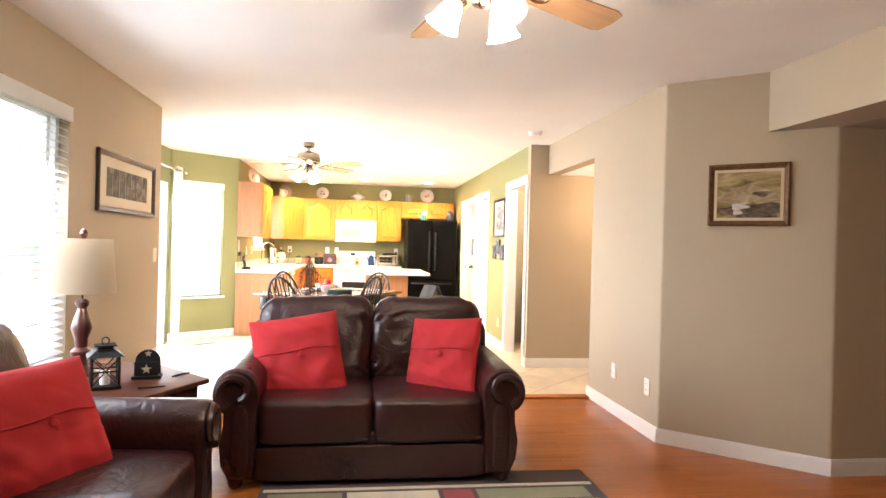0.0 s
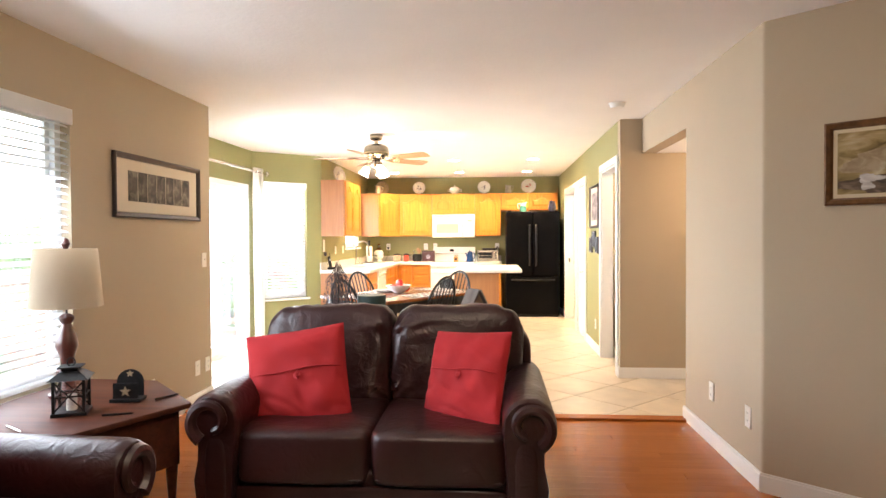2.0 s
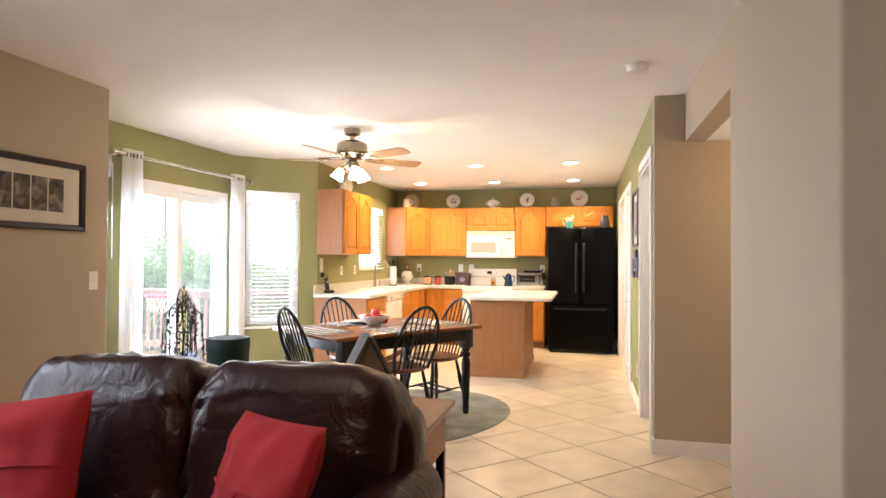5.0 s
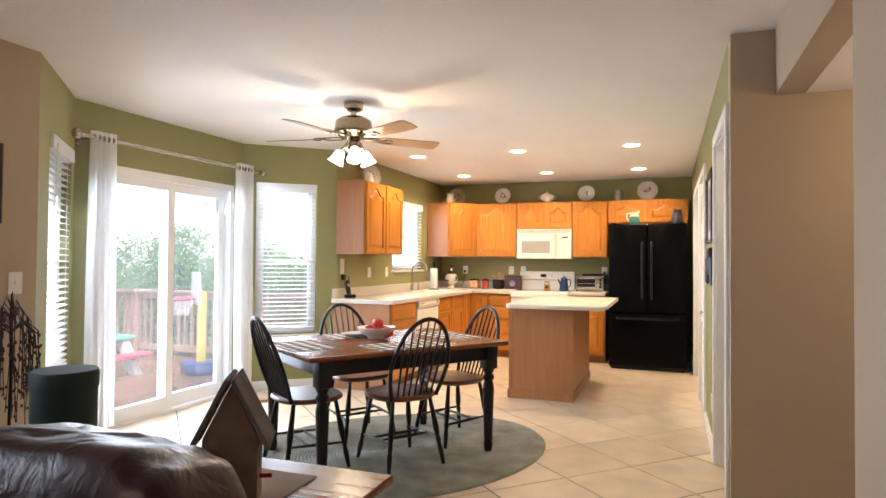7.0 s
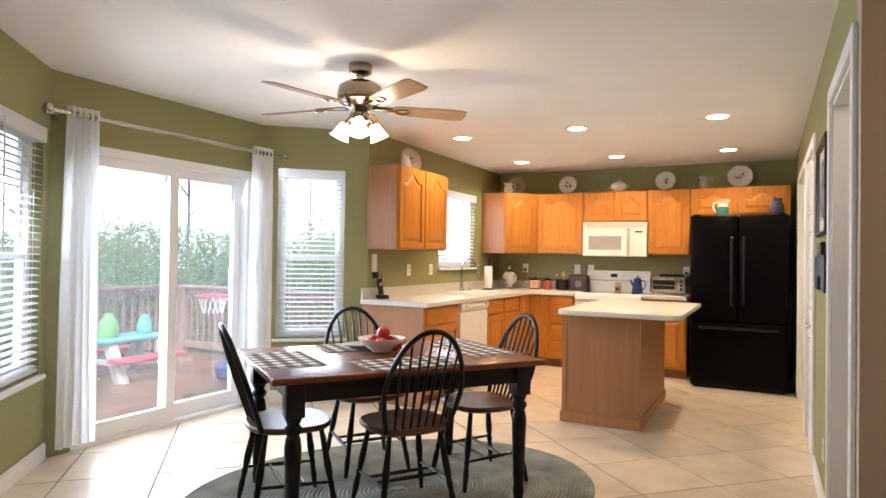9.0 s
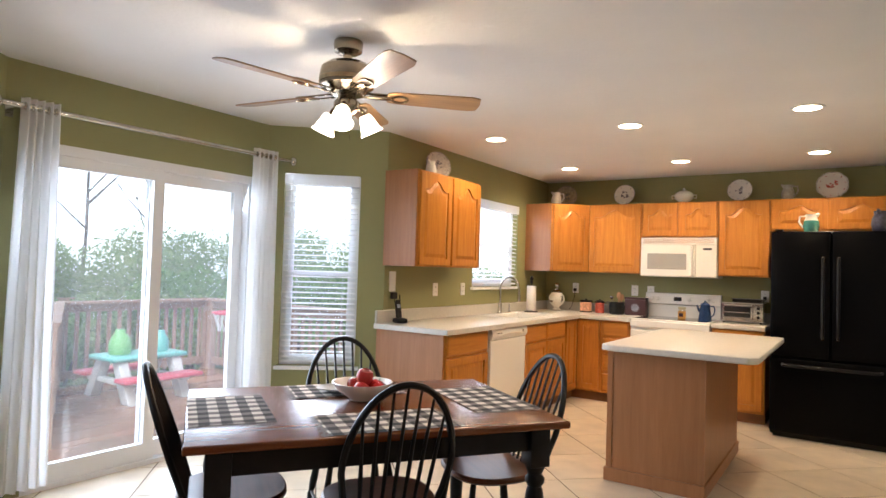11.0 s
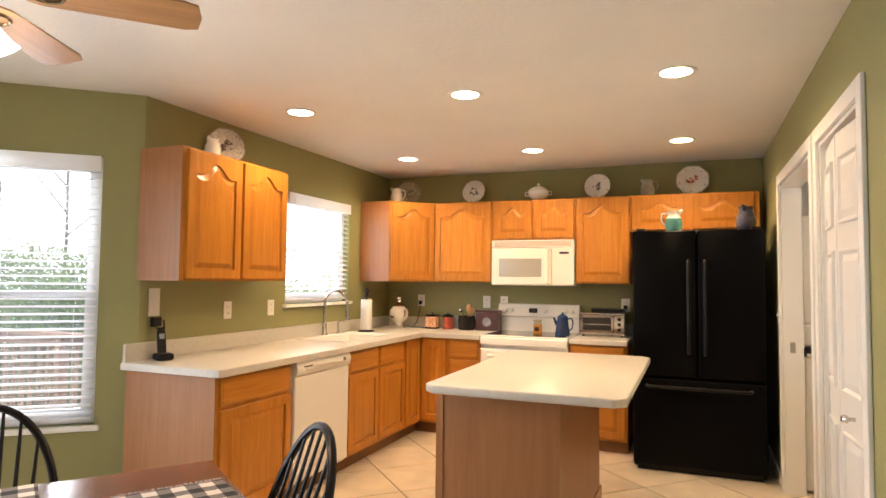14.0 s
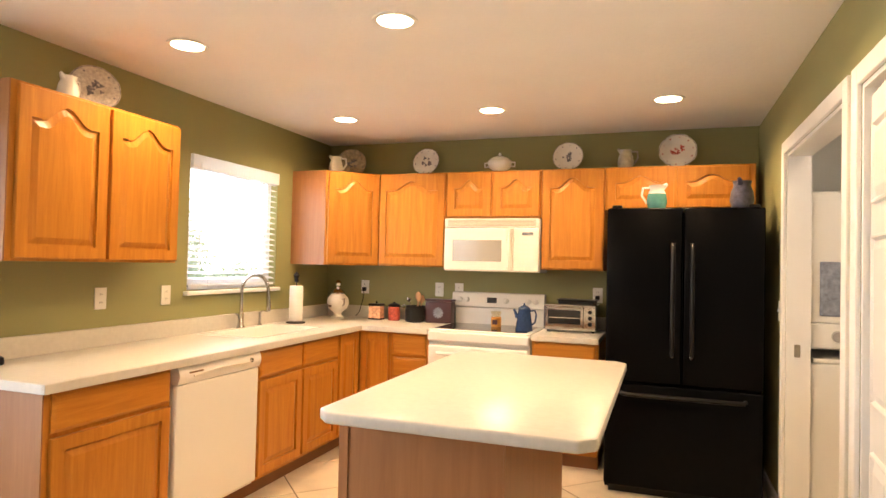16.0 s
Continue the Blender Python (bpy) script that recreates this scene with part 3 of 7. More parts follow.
bif = thing("door_2", "white moulded bifold closet door standing slightly ajar", "bifold door", pose(RX + 0.05, BF[0] + 0.02, 0.012), kind="structure")
lw_ = (BF[1] - BF[0] - 0.05) / 2
pan = [(0.06, lw_ - 0.06, 1.62, 1.9), (0.06, lw_ - 0.06, 0.95, 1.52), (0.06, lw_ - 0.06, 0.2, 0.8)]
l1 = panel_door(lw_, 2.0, pan, "door_leaf", bif, pose(0, 0.0, 0, 0, 0, 90 + 4), M_door)
l2 = panel_door(lw_, 2.0, pan, "door_leaf", bif, pose(-lw_ * math.sin(radians(4)), lw_ + 0.004, 0, 0, 0, 90 - 5), M_door)
part("knob", L([(0.008, 0), (0.008, 0.02), (0.016, 0.028), (0.017, 0.038), (0.010, 0.046)], 12), M_chrome, l1, "small satin knob", True, pose(lw_ * 0.5, 0.035, 0.87, -90, 0, 0))

# baseboards
for a, b in (((BX, -2.6), (BX, 5.93)), (BAY[0], BAY[1]), ((NX, 5.53), (NX, 4.22)), ((NX, 4.22), (3.14, 3.55)), ((3.14, 3.55), (4.9, 3.55)), (BAY[2], BAY[3]), ((RX, 8.92 + 0.03), (RX, 7.95)), ((RX, KY), (RX, LD[1] + 0.08)), ((RX - 0.014, 6.855), (3.6, 6.855)), ((RX, 6.93), (RX, 6.855))):
    ln = (Vector(b) - Vector(a)).length
    bm = bmesh.new()
    box(bm, -0.004, ln + 0.004, -0.014, -0.0005, 0.0, 0.088)
    box(bm, -0.004, ln + 0.002, -0.009, -0.0005, 0.088, 0.1)
    ob = part("baseboard", bm, M_trim)
    ob.matrix_basis = line_pose(a, b)
    tagged(ob, "white painted baseboard", "baseboard", kind="structure")

# ---- kitchen cabinets ----
FRONTS = {}


def front_meshes(w, h, style):
    key = (round(w, 3), round(h, 3), style)
    if key in FRONTS:
        return FRONTS[key]
    st, th = 0.055, 0.02
    f = bmesh.new()
    if style == "drawer":
        bm = bmesh.new()
        e = [(0, 0.0), (0.0, -0.012), (0.014, -0.02)]
        rings = [[bm.verts.new((x, yy, z)) for x, z in ((i, i), (w - i, i), (w - i, h - i), (i, h - i))] for i, yy in e]
        for a, b in zip(rings, rings[1:]):
            for k in range(4):
                bm.faces.new((a[k], a[(k + 1) % 4], b[(k + 1) % 4], b[k]))
        bm.faces.new(rings[-1])
        FRONTS[key] = (mesh_of("drawer_front", bm, M_oak_h), None)
        return FRONTS[key]
    rise = min(0.075, (h - 2 * st) * 0.28) if style == "arch" else 0.0
    n = 14 if rise else 1

    def top(g):
        if not rise:
            return h - st
        c = abs(2 * g - 1)
        return h - st - rise + (rise * (0.5 + 0.5 * math.cos(math.pi * min(1, c / 0.72))) if c < 0.72 else 0.0)
    inn = [(st, st), (w - st, st)] + [(st + (w - 2 * st) * i / n, top(i / n)) for i in range(n, -1, -1)]
    out = [(0, 0), (w, 0)] + [(w * i / n, h) for i in range(n, -1, -1)]
    loops = [[f.verts.new((x, yy, z)) for x, z in pts] for pts, yy in ((out, 0), (out, -th + 0.003), ([(min(max(x, 0.003), w - 0.003), min(max(z, 0.003), h - 0.003)) for x, z in out], -th), (inn, -th), (inn, -0.006))]
    for u_, v_ in zip(loops, loops[1:]):
        for k in range(len(u_)):
            f.faces.new((u_[k], u_[(k + 1) % len(u_)], v_[(k + 1) % len(u_)], v_[k]))
    bmesh.ops.recalc_face_normals(f, faces=f.faces)
    p = bmesh.new()
    rings = []
    for inset, yy in ((0.001, -0.008), (0.008, -0.008), (0.036, -0.0185)):
        ring = [(st + inset, st + inset), (w - st - inset, st + inset)]
        for i in range(n, -1, -1):
            g = i / n
            ring.append((st + inset + (w - 2 * st - 2 * inset) * g, top(g) - inset))
        rings.append([p.verts.new((x, yy, z)) for x, z in ring])
    for a, b in zip(rings, rings[1:]):
        for k in range(len(a)):
            p.faces.new((a[k], a[(k + 1) % len(a)], b[(k + 1) % len(a)], b[k]))
    p.faces.new(rings[-1])
    bmesh.ops.recalc_face_normals(p, faces=p.faces)
    FRONTS[key] = (mesh_of("cabinet_door", f, M_oak), mesh_of("raised_panel", p, M_oak))
    return FRONTS[key]


def add_fronts(ob, fronts, m=None):
    for style, x0, x1, z0, z1 in fronts:
        a, b = front_meshes(x1 - x0, z1 - z0, style)
        here = (m or Matrix()) @ pose(x0, -0.0005, z0)
        d = again("drawer_front" if style == "drawer" else "cabinet_door", a, ob, here)
        if b:
            again("raised_panel", b, d, Matrix())


def cabinet(name, label, m, w, d, z0, z1, fronts, group, toe=True, side=None, low=0.0):
    """A cabinet unit whose face frame is at y = 0 and whose box runs back to d."""
    ob = thing(name, label, "cabinet", m, group)
    part("body", B(0.0005, w - 0.0005, 0, d, z0 + (0.1 if toe else 0), z1 - low, 0.0015, 1), M_oak, ob)
    if low:
        part("face_frame", B(0.0005, w - 0.0005, 0, 0.03, z1 - low, z1), M_oak, ob)
    if toe:
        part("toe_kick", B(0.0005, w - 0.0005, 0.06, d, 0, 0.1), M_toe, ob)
    if side == "start":
        part("side_panel", B(-0.006, 0.0005, 0.0, d, z0, z1), M_panel, ob, "pale oak veneer end panel")
    add_fronts(ob, fronts)
    return ob


FX = -0.70
GB, GU = "base cabinets", "wall cabinets"
m_left = lambda y: pose(FX, y, 0, 0, 0, 90)
DB = FX - KX - 0.004
cabinet("base_cabinet", "honey oak base cabinet with one drawer beside the dishwasher", m_left(9.075), 0.655, DB, 0, 0.872, [("drawer", 0.025, 0.64, 0.705, 0.862), ("door", 0.025, 0.64, 0.125, 0.685)], GB, side="start")
cabinet("sink_cabinet", "honey oak sink base cabinet with two doors", m_left(10.40), 0.96, DB, 0, 0.872, [("drawer", 0.02, 0.475, 0.705, 0.862), ("drawer", 0.495, 0.95, 0.705, 0.862), ("door", 0.02, 0.475, 0.125, 0.685), ("door", 0.495, 0.95, 0.125, 0.685)], GB, low=0.2)
FY = 11.70
corner = thing("corner_cabinet", "honey oak corner base cabinet with a folding door", "cabinet", None, GB)
part("body", P([(KX + 0.004, 11.361), (FX, 11.361), (FX, FY), (-0.421, FY), (-0.421, KY - 0.004), (KX + 0.004, KY - 0.004)], 0.1, 0.872), M_oak, corner)
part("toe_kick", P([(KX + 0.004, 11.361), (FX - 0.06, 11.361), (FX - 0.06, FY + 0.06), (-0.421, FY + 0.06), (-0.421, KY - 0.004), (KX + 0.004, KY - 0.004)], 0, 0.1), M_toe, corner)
add_fronts(corner, [("door", 0.02, 0.315, 0.125, 0.862)], m_left(11.361))
add_fronts(corner, [("door", 0.028, 0.26, 0.125, 0.862)], pose(FX, FY, 0))
DY = KY - FY - 0.004
cabinet("drawer_cabinet", "honey oak drawer cabinet beside the range", pose(-0.42, FY, 0), 0.31, DY, 0, 0.872, [("drawer", 0.02, 0.29, 0.70, 0.862), ("drawer", 0.02, 0.29, 0.53, 0.68), ("drawer", 0.02, 0.29, 0.33, 0.51), ("drawer", 0.02, 0.29, 0.125, 0.31)], GB)
cabinet("base_cabinet", "honey oak base cabinet between range and refrigerator", pose(0.672, FY, 0), 0.465, DY, 0, 0.872, [("drawer", 0.02, 0.445, 0.705, 0.862), ("door", 0.02, 0.445, 0.125, 0.685)], GB)
UX, UY = -1.02, 12.0
cabinet("wall_cabinet", "honey oak wall cabinet with two arched doors", pose(UX, 9.125, 0, 0, 0, 90), 0.955, UX - KX - 0.003, 1.372, 2.134, [("arch", 0.028, 0.475, 1.385, 2.12), ("arch", 0.497, 0.945, 1.385, 2.12)], GU, toe=False, side="start")
cc = thing("corner_wall_cabinet", "honey oak diagonal corner wall cabinet with an arched door", "cabinet", None, GU)
cpts = [(KX + 0.003, KY - 0.61), (KX + 0.32, KY - 0.61), (-0.69, UY), (-0.69, KY - 0.003), (KX + 0.003, KY - 0.003)]
part("body", P(cpts, 1.372, 2.134), M_oak, cc)
part("side_panel", B(KX + 0.004, KX + 0.315, KY - 0.616, KY - 0.61, 1.372, 2.134), M_panel, cc, "pale oak veneer side panel")
dx, dy = -0.69 - (KX + 0.32), UY - (KY - 0.61)
dl = math.hypot(dx, dy)
add_fronts(cc, [("arch", 0.015, dl - 0.01, 1.385, 2.12)], pose(KX + 0.32, KY - 0.61, 0, 0, 0, math.degrees(math.atan2(dy, dx))))
DU = KY - UY - 0.003
cabinet("wall_cabinet", "honey oak wall cabinet with one wide arched door", pose(-0.688, UY, 0), 0.588, DU, 1.372, 2.134, [("arch", 0.01, 0.575, 1.385, 2.12)], GU, toe=False)
cabinet("wall_cabinet", "short honey oak wall cabinet over the microwave", pose(-0.098, UY, 0), 0.765, DU, 1.765, 2.134, [("arch", 0.015, 0.37, 1.778, 2.12), ("arch", 0.395, 0.75, 1.778, 2.12)], GU, toe=False)
cabinet("wall_cabinet", "honey oak wall cabinet with one tall arched door", pose(0.669, UY, 0), 0.463, DU, 1.372, 2.134, [("arch", 0.01, 0.455, 1.385, 2.12)], GU, toe=False)
cabinet("wall_cabinet", "short wide honey oak cabinet over the refrigerator", pose(1.134, UY, 0), 1.0, DU, 1.82, 2.134, [("arch", 0.02, 0.475, 1.835, 2.12), ("arch", 0.495, 0.955, 1.835, 2.12)], GU, toe=False)

# worktops
TOP, EDGE = 0.912, 0.04
SK = (10.56, 11.33, -1.24, -0.80)
wt = bmesh.new()
CX, CY = -0.655, 11.655
for x0, x1, y0, y1 in ((KX + 0.003, CX, 9.045, SK[0]), (KX + 0.003, SK[2], SK[0], SK[1]), (SK[3], CX, SK[0], SK[1]), (KX + 0.003, CX, SK[1], KY - 0.003), (CX, -0.108, CY, KY - 0.003)):
    box(wt, x0, x1, y0, y1, TOP - EDGE, TOP)
bmesh.ops.remove_doubles(wt, verts=wt.verts, dist=1e-5)
top1 = thing("worktop", "cream laminate worktop with backsplash and a white sink", "worktop")
part("slab", wt, M_laminate, top1)
for x0, x1, y0, y1 in ((CX, CX + 0.014, 9.031, CY - 0.014), (CX, -0.108, CY - 0.014, CY), (KX + 0.003, CX, 9.031, 9.045)):
    part("edge_strip", B(x0, x1, y0, y1, TOP - EDGE, TOP - 0.0005, 0.003), M_laminate, top1)
part("backsplash", B(KX + 0.0005, KX + 0.022, 9.045, KY - 0.003, TOP - 0.001, TOP + 0.10, 0.004), M_laminate, top1)
part("backsplash", B(KX + 0.022, -0.108, KY - 0.022, KY - 0.0005, TOP - 0.001, TOP + 0.10, 0.004), M_laminate, top1)
sk = bmesh.new()
y0, y1, x0, x1 = SK
rings = []
for inset, z in ((-0.014, TOP + 0.0005), (-0.012, TOP + 0.006), (0.012, TOP + 0.006), (0.02, TOP - 0.01), (0.035, TOP - 0.17), (0.06, TOP - 0.185)):
    rings.append([sk.verts.new(p) for p in ((x0 + inset, y0 + inset, z), (x1 - inset, y0 + inset, z), (x1 - inset, y1 - inset, z), (x0 + inset, y1 - inset, z))])
for a, b in zip(rings, rings[1:]):
    for k in range(4):
        sk.faces.new((a[k], a[(k + 1) % 4], b[(k + 1) % 4], b[k]))
sk.faces.new(rings[-1])
part("sink", sk, M_white, top1, "white recessed kitchen sink")
top2 = thing("worktop", "short cream laminate worktop beside the refrigerator", "worktop")
part("slab", B(0.672, 1.14, CY, KY - 0.003, TOP - EDGE, TOP, 0.006), M_laminate, top2)
part("backsplash", B(0.672, 1.14, KY - 0.022, KY - 0.0005, TOP, TOP + 0.1, 0.004), M_laminate, top2)

# island
isl = thing("kitchen_island", "oak kitchen island with a cream laminate top", "kitchen island")
IX0, IX1, IY0, IY1 = 0.455, 1.06, 9.32, 10.62
part("body", B(IX0, IX1, IY0, IY1, 0.02, 0.872, 0.002, 1), M_panel, isl)
for x in (IX0, IX1 - 0.035):
    part("corner_strip", B(x, x + 0.035, IY0 - 0.006, IY0 - 0.0005, 0.09, 0.872), M_panel, isl)
part("corner_strip", B(IX1 + 0.0005, IX1 + 0.006, IY0 - 0.006, IY0 + 0.035, 0.09, 0.872), M_panel, isl)
part("base_moulding", B(IX0 - 0.012, IX1 + 0.012, IY0 - 0.016, IY1 + 0.012, 0, 0.085, 0.004), M_panel, isl)
c = 0.05
a0, a1, b0, b1 = 0.465, 1.375, 9.105, 10.70
part("top", P([(a0 + c, b0), (a1 - c, b0), (a1, b0 + c), (a1, b1 - c), (a1 - c, b1), (a0 + c, b1), (a0, b1 - c), (a0, b0 + c)], TOP - EDGE, TOP, 0.009), M_laminate, isl, "cream laminate top with clipped corners", True)

# ---- appliances ----
dw = thing("dishwasher", "white built-in dishwasher with a curved control strip", "dishwasher", m_left(9.735))
part("body", B(0.003, 0.655, 0, DB, 0.10, 0.868), M_white, dw)
part("door", B(0.005, 0.652, -0.03, 0, 0.12, 0.775, 0.008), M_white, dw)
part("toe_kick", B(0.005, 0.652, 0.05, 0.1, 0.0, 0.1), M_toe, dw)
ctl = bmesh.new()
n = 10
prev = None
for i in range(n + 1):
    f = i / n
    z = 0.78 + 0.088 * f
    y = -0.032 - 0.014 * math.sin(math.pi * f)
    cur = [ctl.verts.new((x, y, z)) for x in (0.005, 0.652)] + [ctl.verts.new((x, 0, z)) for x in (0.652, 0.005)]
    if prev:
        for k in range(4):
            ctl.faces.new((prev[k], prev[(k + 1) % 4], cur[(k + 1) % 4], cur[k]))
    else:
        ctl.faces.new(cur[::-1])
    prev = cur
ctl.faces.new(prev)
cp = part("control_panel", ctl, M_white, dw, smooth=True)
part("pocket_handle", T([(0.10 + 0.45 * i / 12, -0.049 - 0.004 * math.sin(math.pi * i / 12), 0.815 + 0.014 * math.sin(math.pi * i / 12)) for i in range(13)], 0.006, 8), M_cream, cp, smooth=True)
part("badge", B(0.07, 0.17, -0.0475, -0.044, 0.83, 0.838), M_chrome, cp)
part("dial", L([(0.014, 0), (0.012, 0.012)], 12), M_chrome, cp, "", True, pose(0.56, -0.042, 0.83, 90, 0, 0))

rg = thing("range", "white electric range with a black glass cooktop", "range", pose(-0.104, FY - 0.03, 0))
part("body", B(0.002, 0.764, 0.02, 0.635, 0.02, 0.9), M_white, rg)
part("oven_door", B(0.006, 0.760, -0.02, 0.02, 0.22, 0.80, 0.012), M_white, rg)
part("oven_window", B(0.16, 0.61, -0.0225, -0.019, 0.36, 0.62, 0.002), M_dark, rg, "dark oven window")
part("drawer", B(0.006, 0.760, -0.015, 0.02, 0.03, 0.205, 0.008), M_white, rg)
part("handle", join(T([(0.09, -0.065, 0.745), (0.67, -0.065, 0.745)], 0.013, 10), T([(0.10, -0.065, 0.745), (0.10, -0.018, 0.745)], 0.011), T([(0.66, -0.065, 0.745), (0.66, -0.018, 0.745)], 0.011)), M_white, rg, smooth=True)
part("front_rail", B(0.002, 0.764, -0.022, 0.02, 0.83, 0.9, 0.01), M_white, rg)
part("cooktop", B(0.0, 0.766, 0.0, 0.56, 0.9, 0.916, 0.005), M_white, rg)
part("glass_top", B(0.035, 0.731, 0.035, 0.52, 0.9165, 0.919, 0.0008, 1), M_dark, rg, "black glass cooking surface")
bp = bmesh.new()
prof = [(0.56, 0.9), (0.565, 1.045), (0.535, 1.06), (0.555, 1.165), (0.575, 1.172), (0.636, 1.172), (0.636, 0.9)]
lf = [bp.verts.new((0.0, y, z)) for y, z in prof]
rt = [bp.verts.new((0.766, y, z)) for y, z in prof]
bp.faces.new(lf)
bp.faces.new(rt[::-1])
for i in range(len(prof)):
    bp.faces.new((lf[i], rt[i], rt[(i + 1) % len(prof)], lf[(i + 1) % len(prof)]))
bmesh.ops.recalc_face_normals(bp, faces=bp.faces)
bg = part("back_panel", bp, M_white, rg)
for x in (0.07, 0.13, 0.46, 0.64, 0.70):
    k = part("knob", join(L([(0.021, 0), (0.020, 0.014), (0.015, 0.02)], 14), B(-0.004, 0.004, -0.016, 0.016, 0.02, 0.026)), M_white, bg, "white control knob", True, pose(x, 0.545, 1.112, 79, 0, 0))
part("clock_display", B(0.30, 0.38, -0.003, 0.001, -0.022, 0.022), M_dark, bg, "dark clock display", m=pose(0, 0.544, 1.112, -11, 0, 0))
for i in range(4):
    part("button", B(0.235 + 0.025 * (i % 2), 0.253 + 0.025 * (i % 2), -0.003, 0.001, -0.02 + 0.026 * (i // 2), -0.006 + 0.026 * (i // 2)), M_cream, bg, m=pose(0, 0.544, 1.112, -11, 0, 0))

mw = thing("microwave", "cream over-range microwave with a pale window", "microwave", pose(-0.098, 11.965, 1.347))
part("body", B(0.002, 0.762, 0.02, 0.34, 0, 0.413, 0.004), M_cream, mw)
part("vent_grille", B(0.002, 0.762, -0.004, 0.02, 0.345, 0.413, 0.005), M_cream, mw)
# Thin brown strips on the grille, the slots' shade put into their colour.
for i in range(5):
    part("vent_slot", B(0.03, 0.735, -0.0055, -0.003, 0.357 + 0.01 * i, 0.361 + 0.01 * i), M_panel, mw, "shadowed vent slot")
M_mwwin = plain("grey_mesh_window", (0.34, 0.32, 0.28), 0.12, vary=0.04)
md = part("door", B(0.004, 0.56, -0.012, 0.02, 0.006, 0.34, 0.008), M_cream, mw)
part("window", B(0.075, 0.47, -0.0145, -0.011, 0.08, 0.245, 0.001, 1), M_mwwin, md, "grey mesh door window")
part("handle", B(0.515, 0.545, -0.05, -0.012, 0.02, 0.33, 0.011), M_cream, md)
cp = part("control_panel", B(0.563, 0.76, -0.012, 0.02, 0.006, 0.34, 0.006), M_cream, mw)
part("display", B(0.63, 0.715, -0.0145, -0.011, 0.285, 0.305), M_dark, cp, "small dark display")
for i in range(3):
    for j in range(6):
        part("button", B(0.60 + 0.045 * i, 0.632 + 0.045 * i, -0.0135, -0.0115, 0.04 + 0.036 * j, 0.058 + 0.036 * j), M_white, cp)

rf = thing("refrigerator", "black french-door refrigerator with bottom freezer drawer", "refrigerator", pose(1.205, 11.35, 0))
RW = 0.905
part("cabinet", B(0.004, RW - 0.004, 0.075, 0.85, 0.015, 1.755, 0.006), M_black, rf)
for x0, x1, hx in ((0.003, RW / 2 - 0.003, RW / 2 - 0.058), (RW / 2 + 0.003, RW - 0.003, RW / 2 + 0.052)):
    d = part("door", B(x0, x1, 0, 0.07, 0.695, 1.775, 0.014, 3), M_black, rf, smooth=True)
    pts = [(hx, 0.0, 0.87), (hx, -0.035, 0.885), (hx, -0.05, 0.93)] + [(hx, -0.053, 0.93 + 0.56 * i / 6) for i in range(1, 6)] + [(hx, -0.05, 1.49), (hx, -0.035, 1.535), (hx, 0.0, 1.55)]
    h = part("handle", T(pts, 0.013, 10), M_blackpl, d, "black bar handle with chrome ends", True)
    for z in (0.873, 1.545):
        part("end_cap", L([(0.014, 0), (0.018, 0.012), (0.012, 0.022)], 12), M_chrome, h, "", True, pose(hx, 0.0, z, 90, 0, 0))
d = part("freezer_drawer", B(0.003, RW - 0.003, 0, 0.07, 0.05, 0.685, 0.014, 3), M_black, rf, smooth=True)
h = part("handle", T([(0.10, 0, 0.628), (0.115, -0.04, 0.628), (0.15, -0.052, 0.628), (RW / 2, -0.056, 0.628), (RW - 0.15, -0.052, 0.628), (RW - 0.115, -0.04, 0.628), (RW - 0.10, 0, 0.628)], 0.013, 10), M_blackpl, d, "black bar handle", True)
part("toe_grille", B(0.03, RW - 0.03, 0.05, 0.08, 0.0, 0.05), M_blackpl, rf)
for x in (0.03, RW - 0.09):
    part("hinge_cover", B(x, x + 0.06, 0.02, 0.1, 1.776, 1.795, 0.004), M_blackpl, rf)
# ---- living room ----
M_gold = plain("aged_gold_frame", (0.13, 0.062, 0.022), 0.4, 0.3, vary=0.3, scale=30)
M_mat = plain("cream_picture_mat", (0.66, 0.60, 0.48), 0.8, vary=0.03)
M_brownwood = wooden("dark_red_turned_wood", (0.045, 0.011, 0.008), (0.11, 0.028, 0.018), 0.28, axis=2, coat=0.3)
M_endwood = wooden("dark_stained_table_wood", (0.045, 0.012, 0.006), (0.10, 0.028, 0.012), 0.5, axis=0, coat=0.0)
M_endwood.node_tree.nodes["Principled BSDF"].inputs["Specular IOR Level"].default_value = 0.25
M_iron = plain("black_iron", (0.012, 0.011, 0.011), 0.5, 0.1, vary=0.3, scale=30)
M_iron.node_tree.nodes["Principled BSDF"].inputs["Specular IOR Level"].default_value = 0.2
M_bronze = plain("bronze_plate", (0.42, 0.33, 0.20), 0.4, 0.3, vary=0.3, scale=30)
M_plate = plain("white_wall_plate", (0.80, 0.79, 0.74), 0.4, vary=0.02)


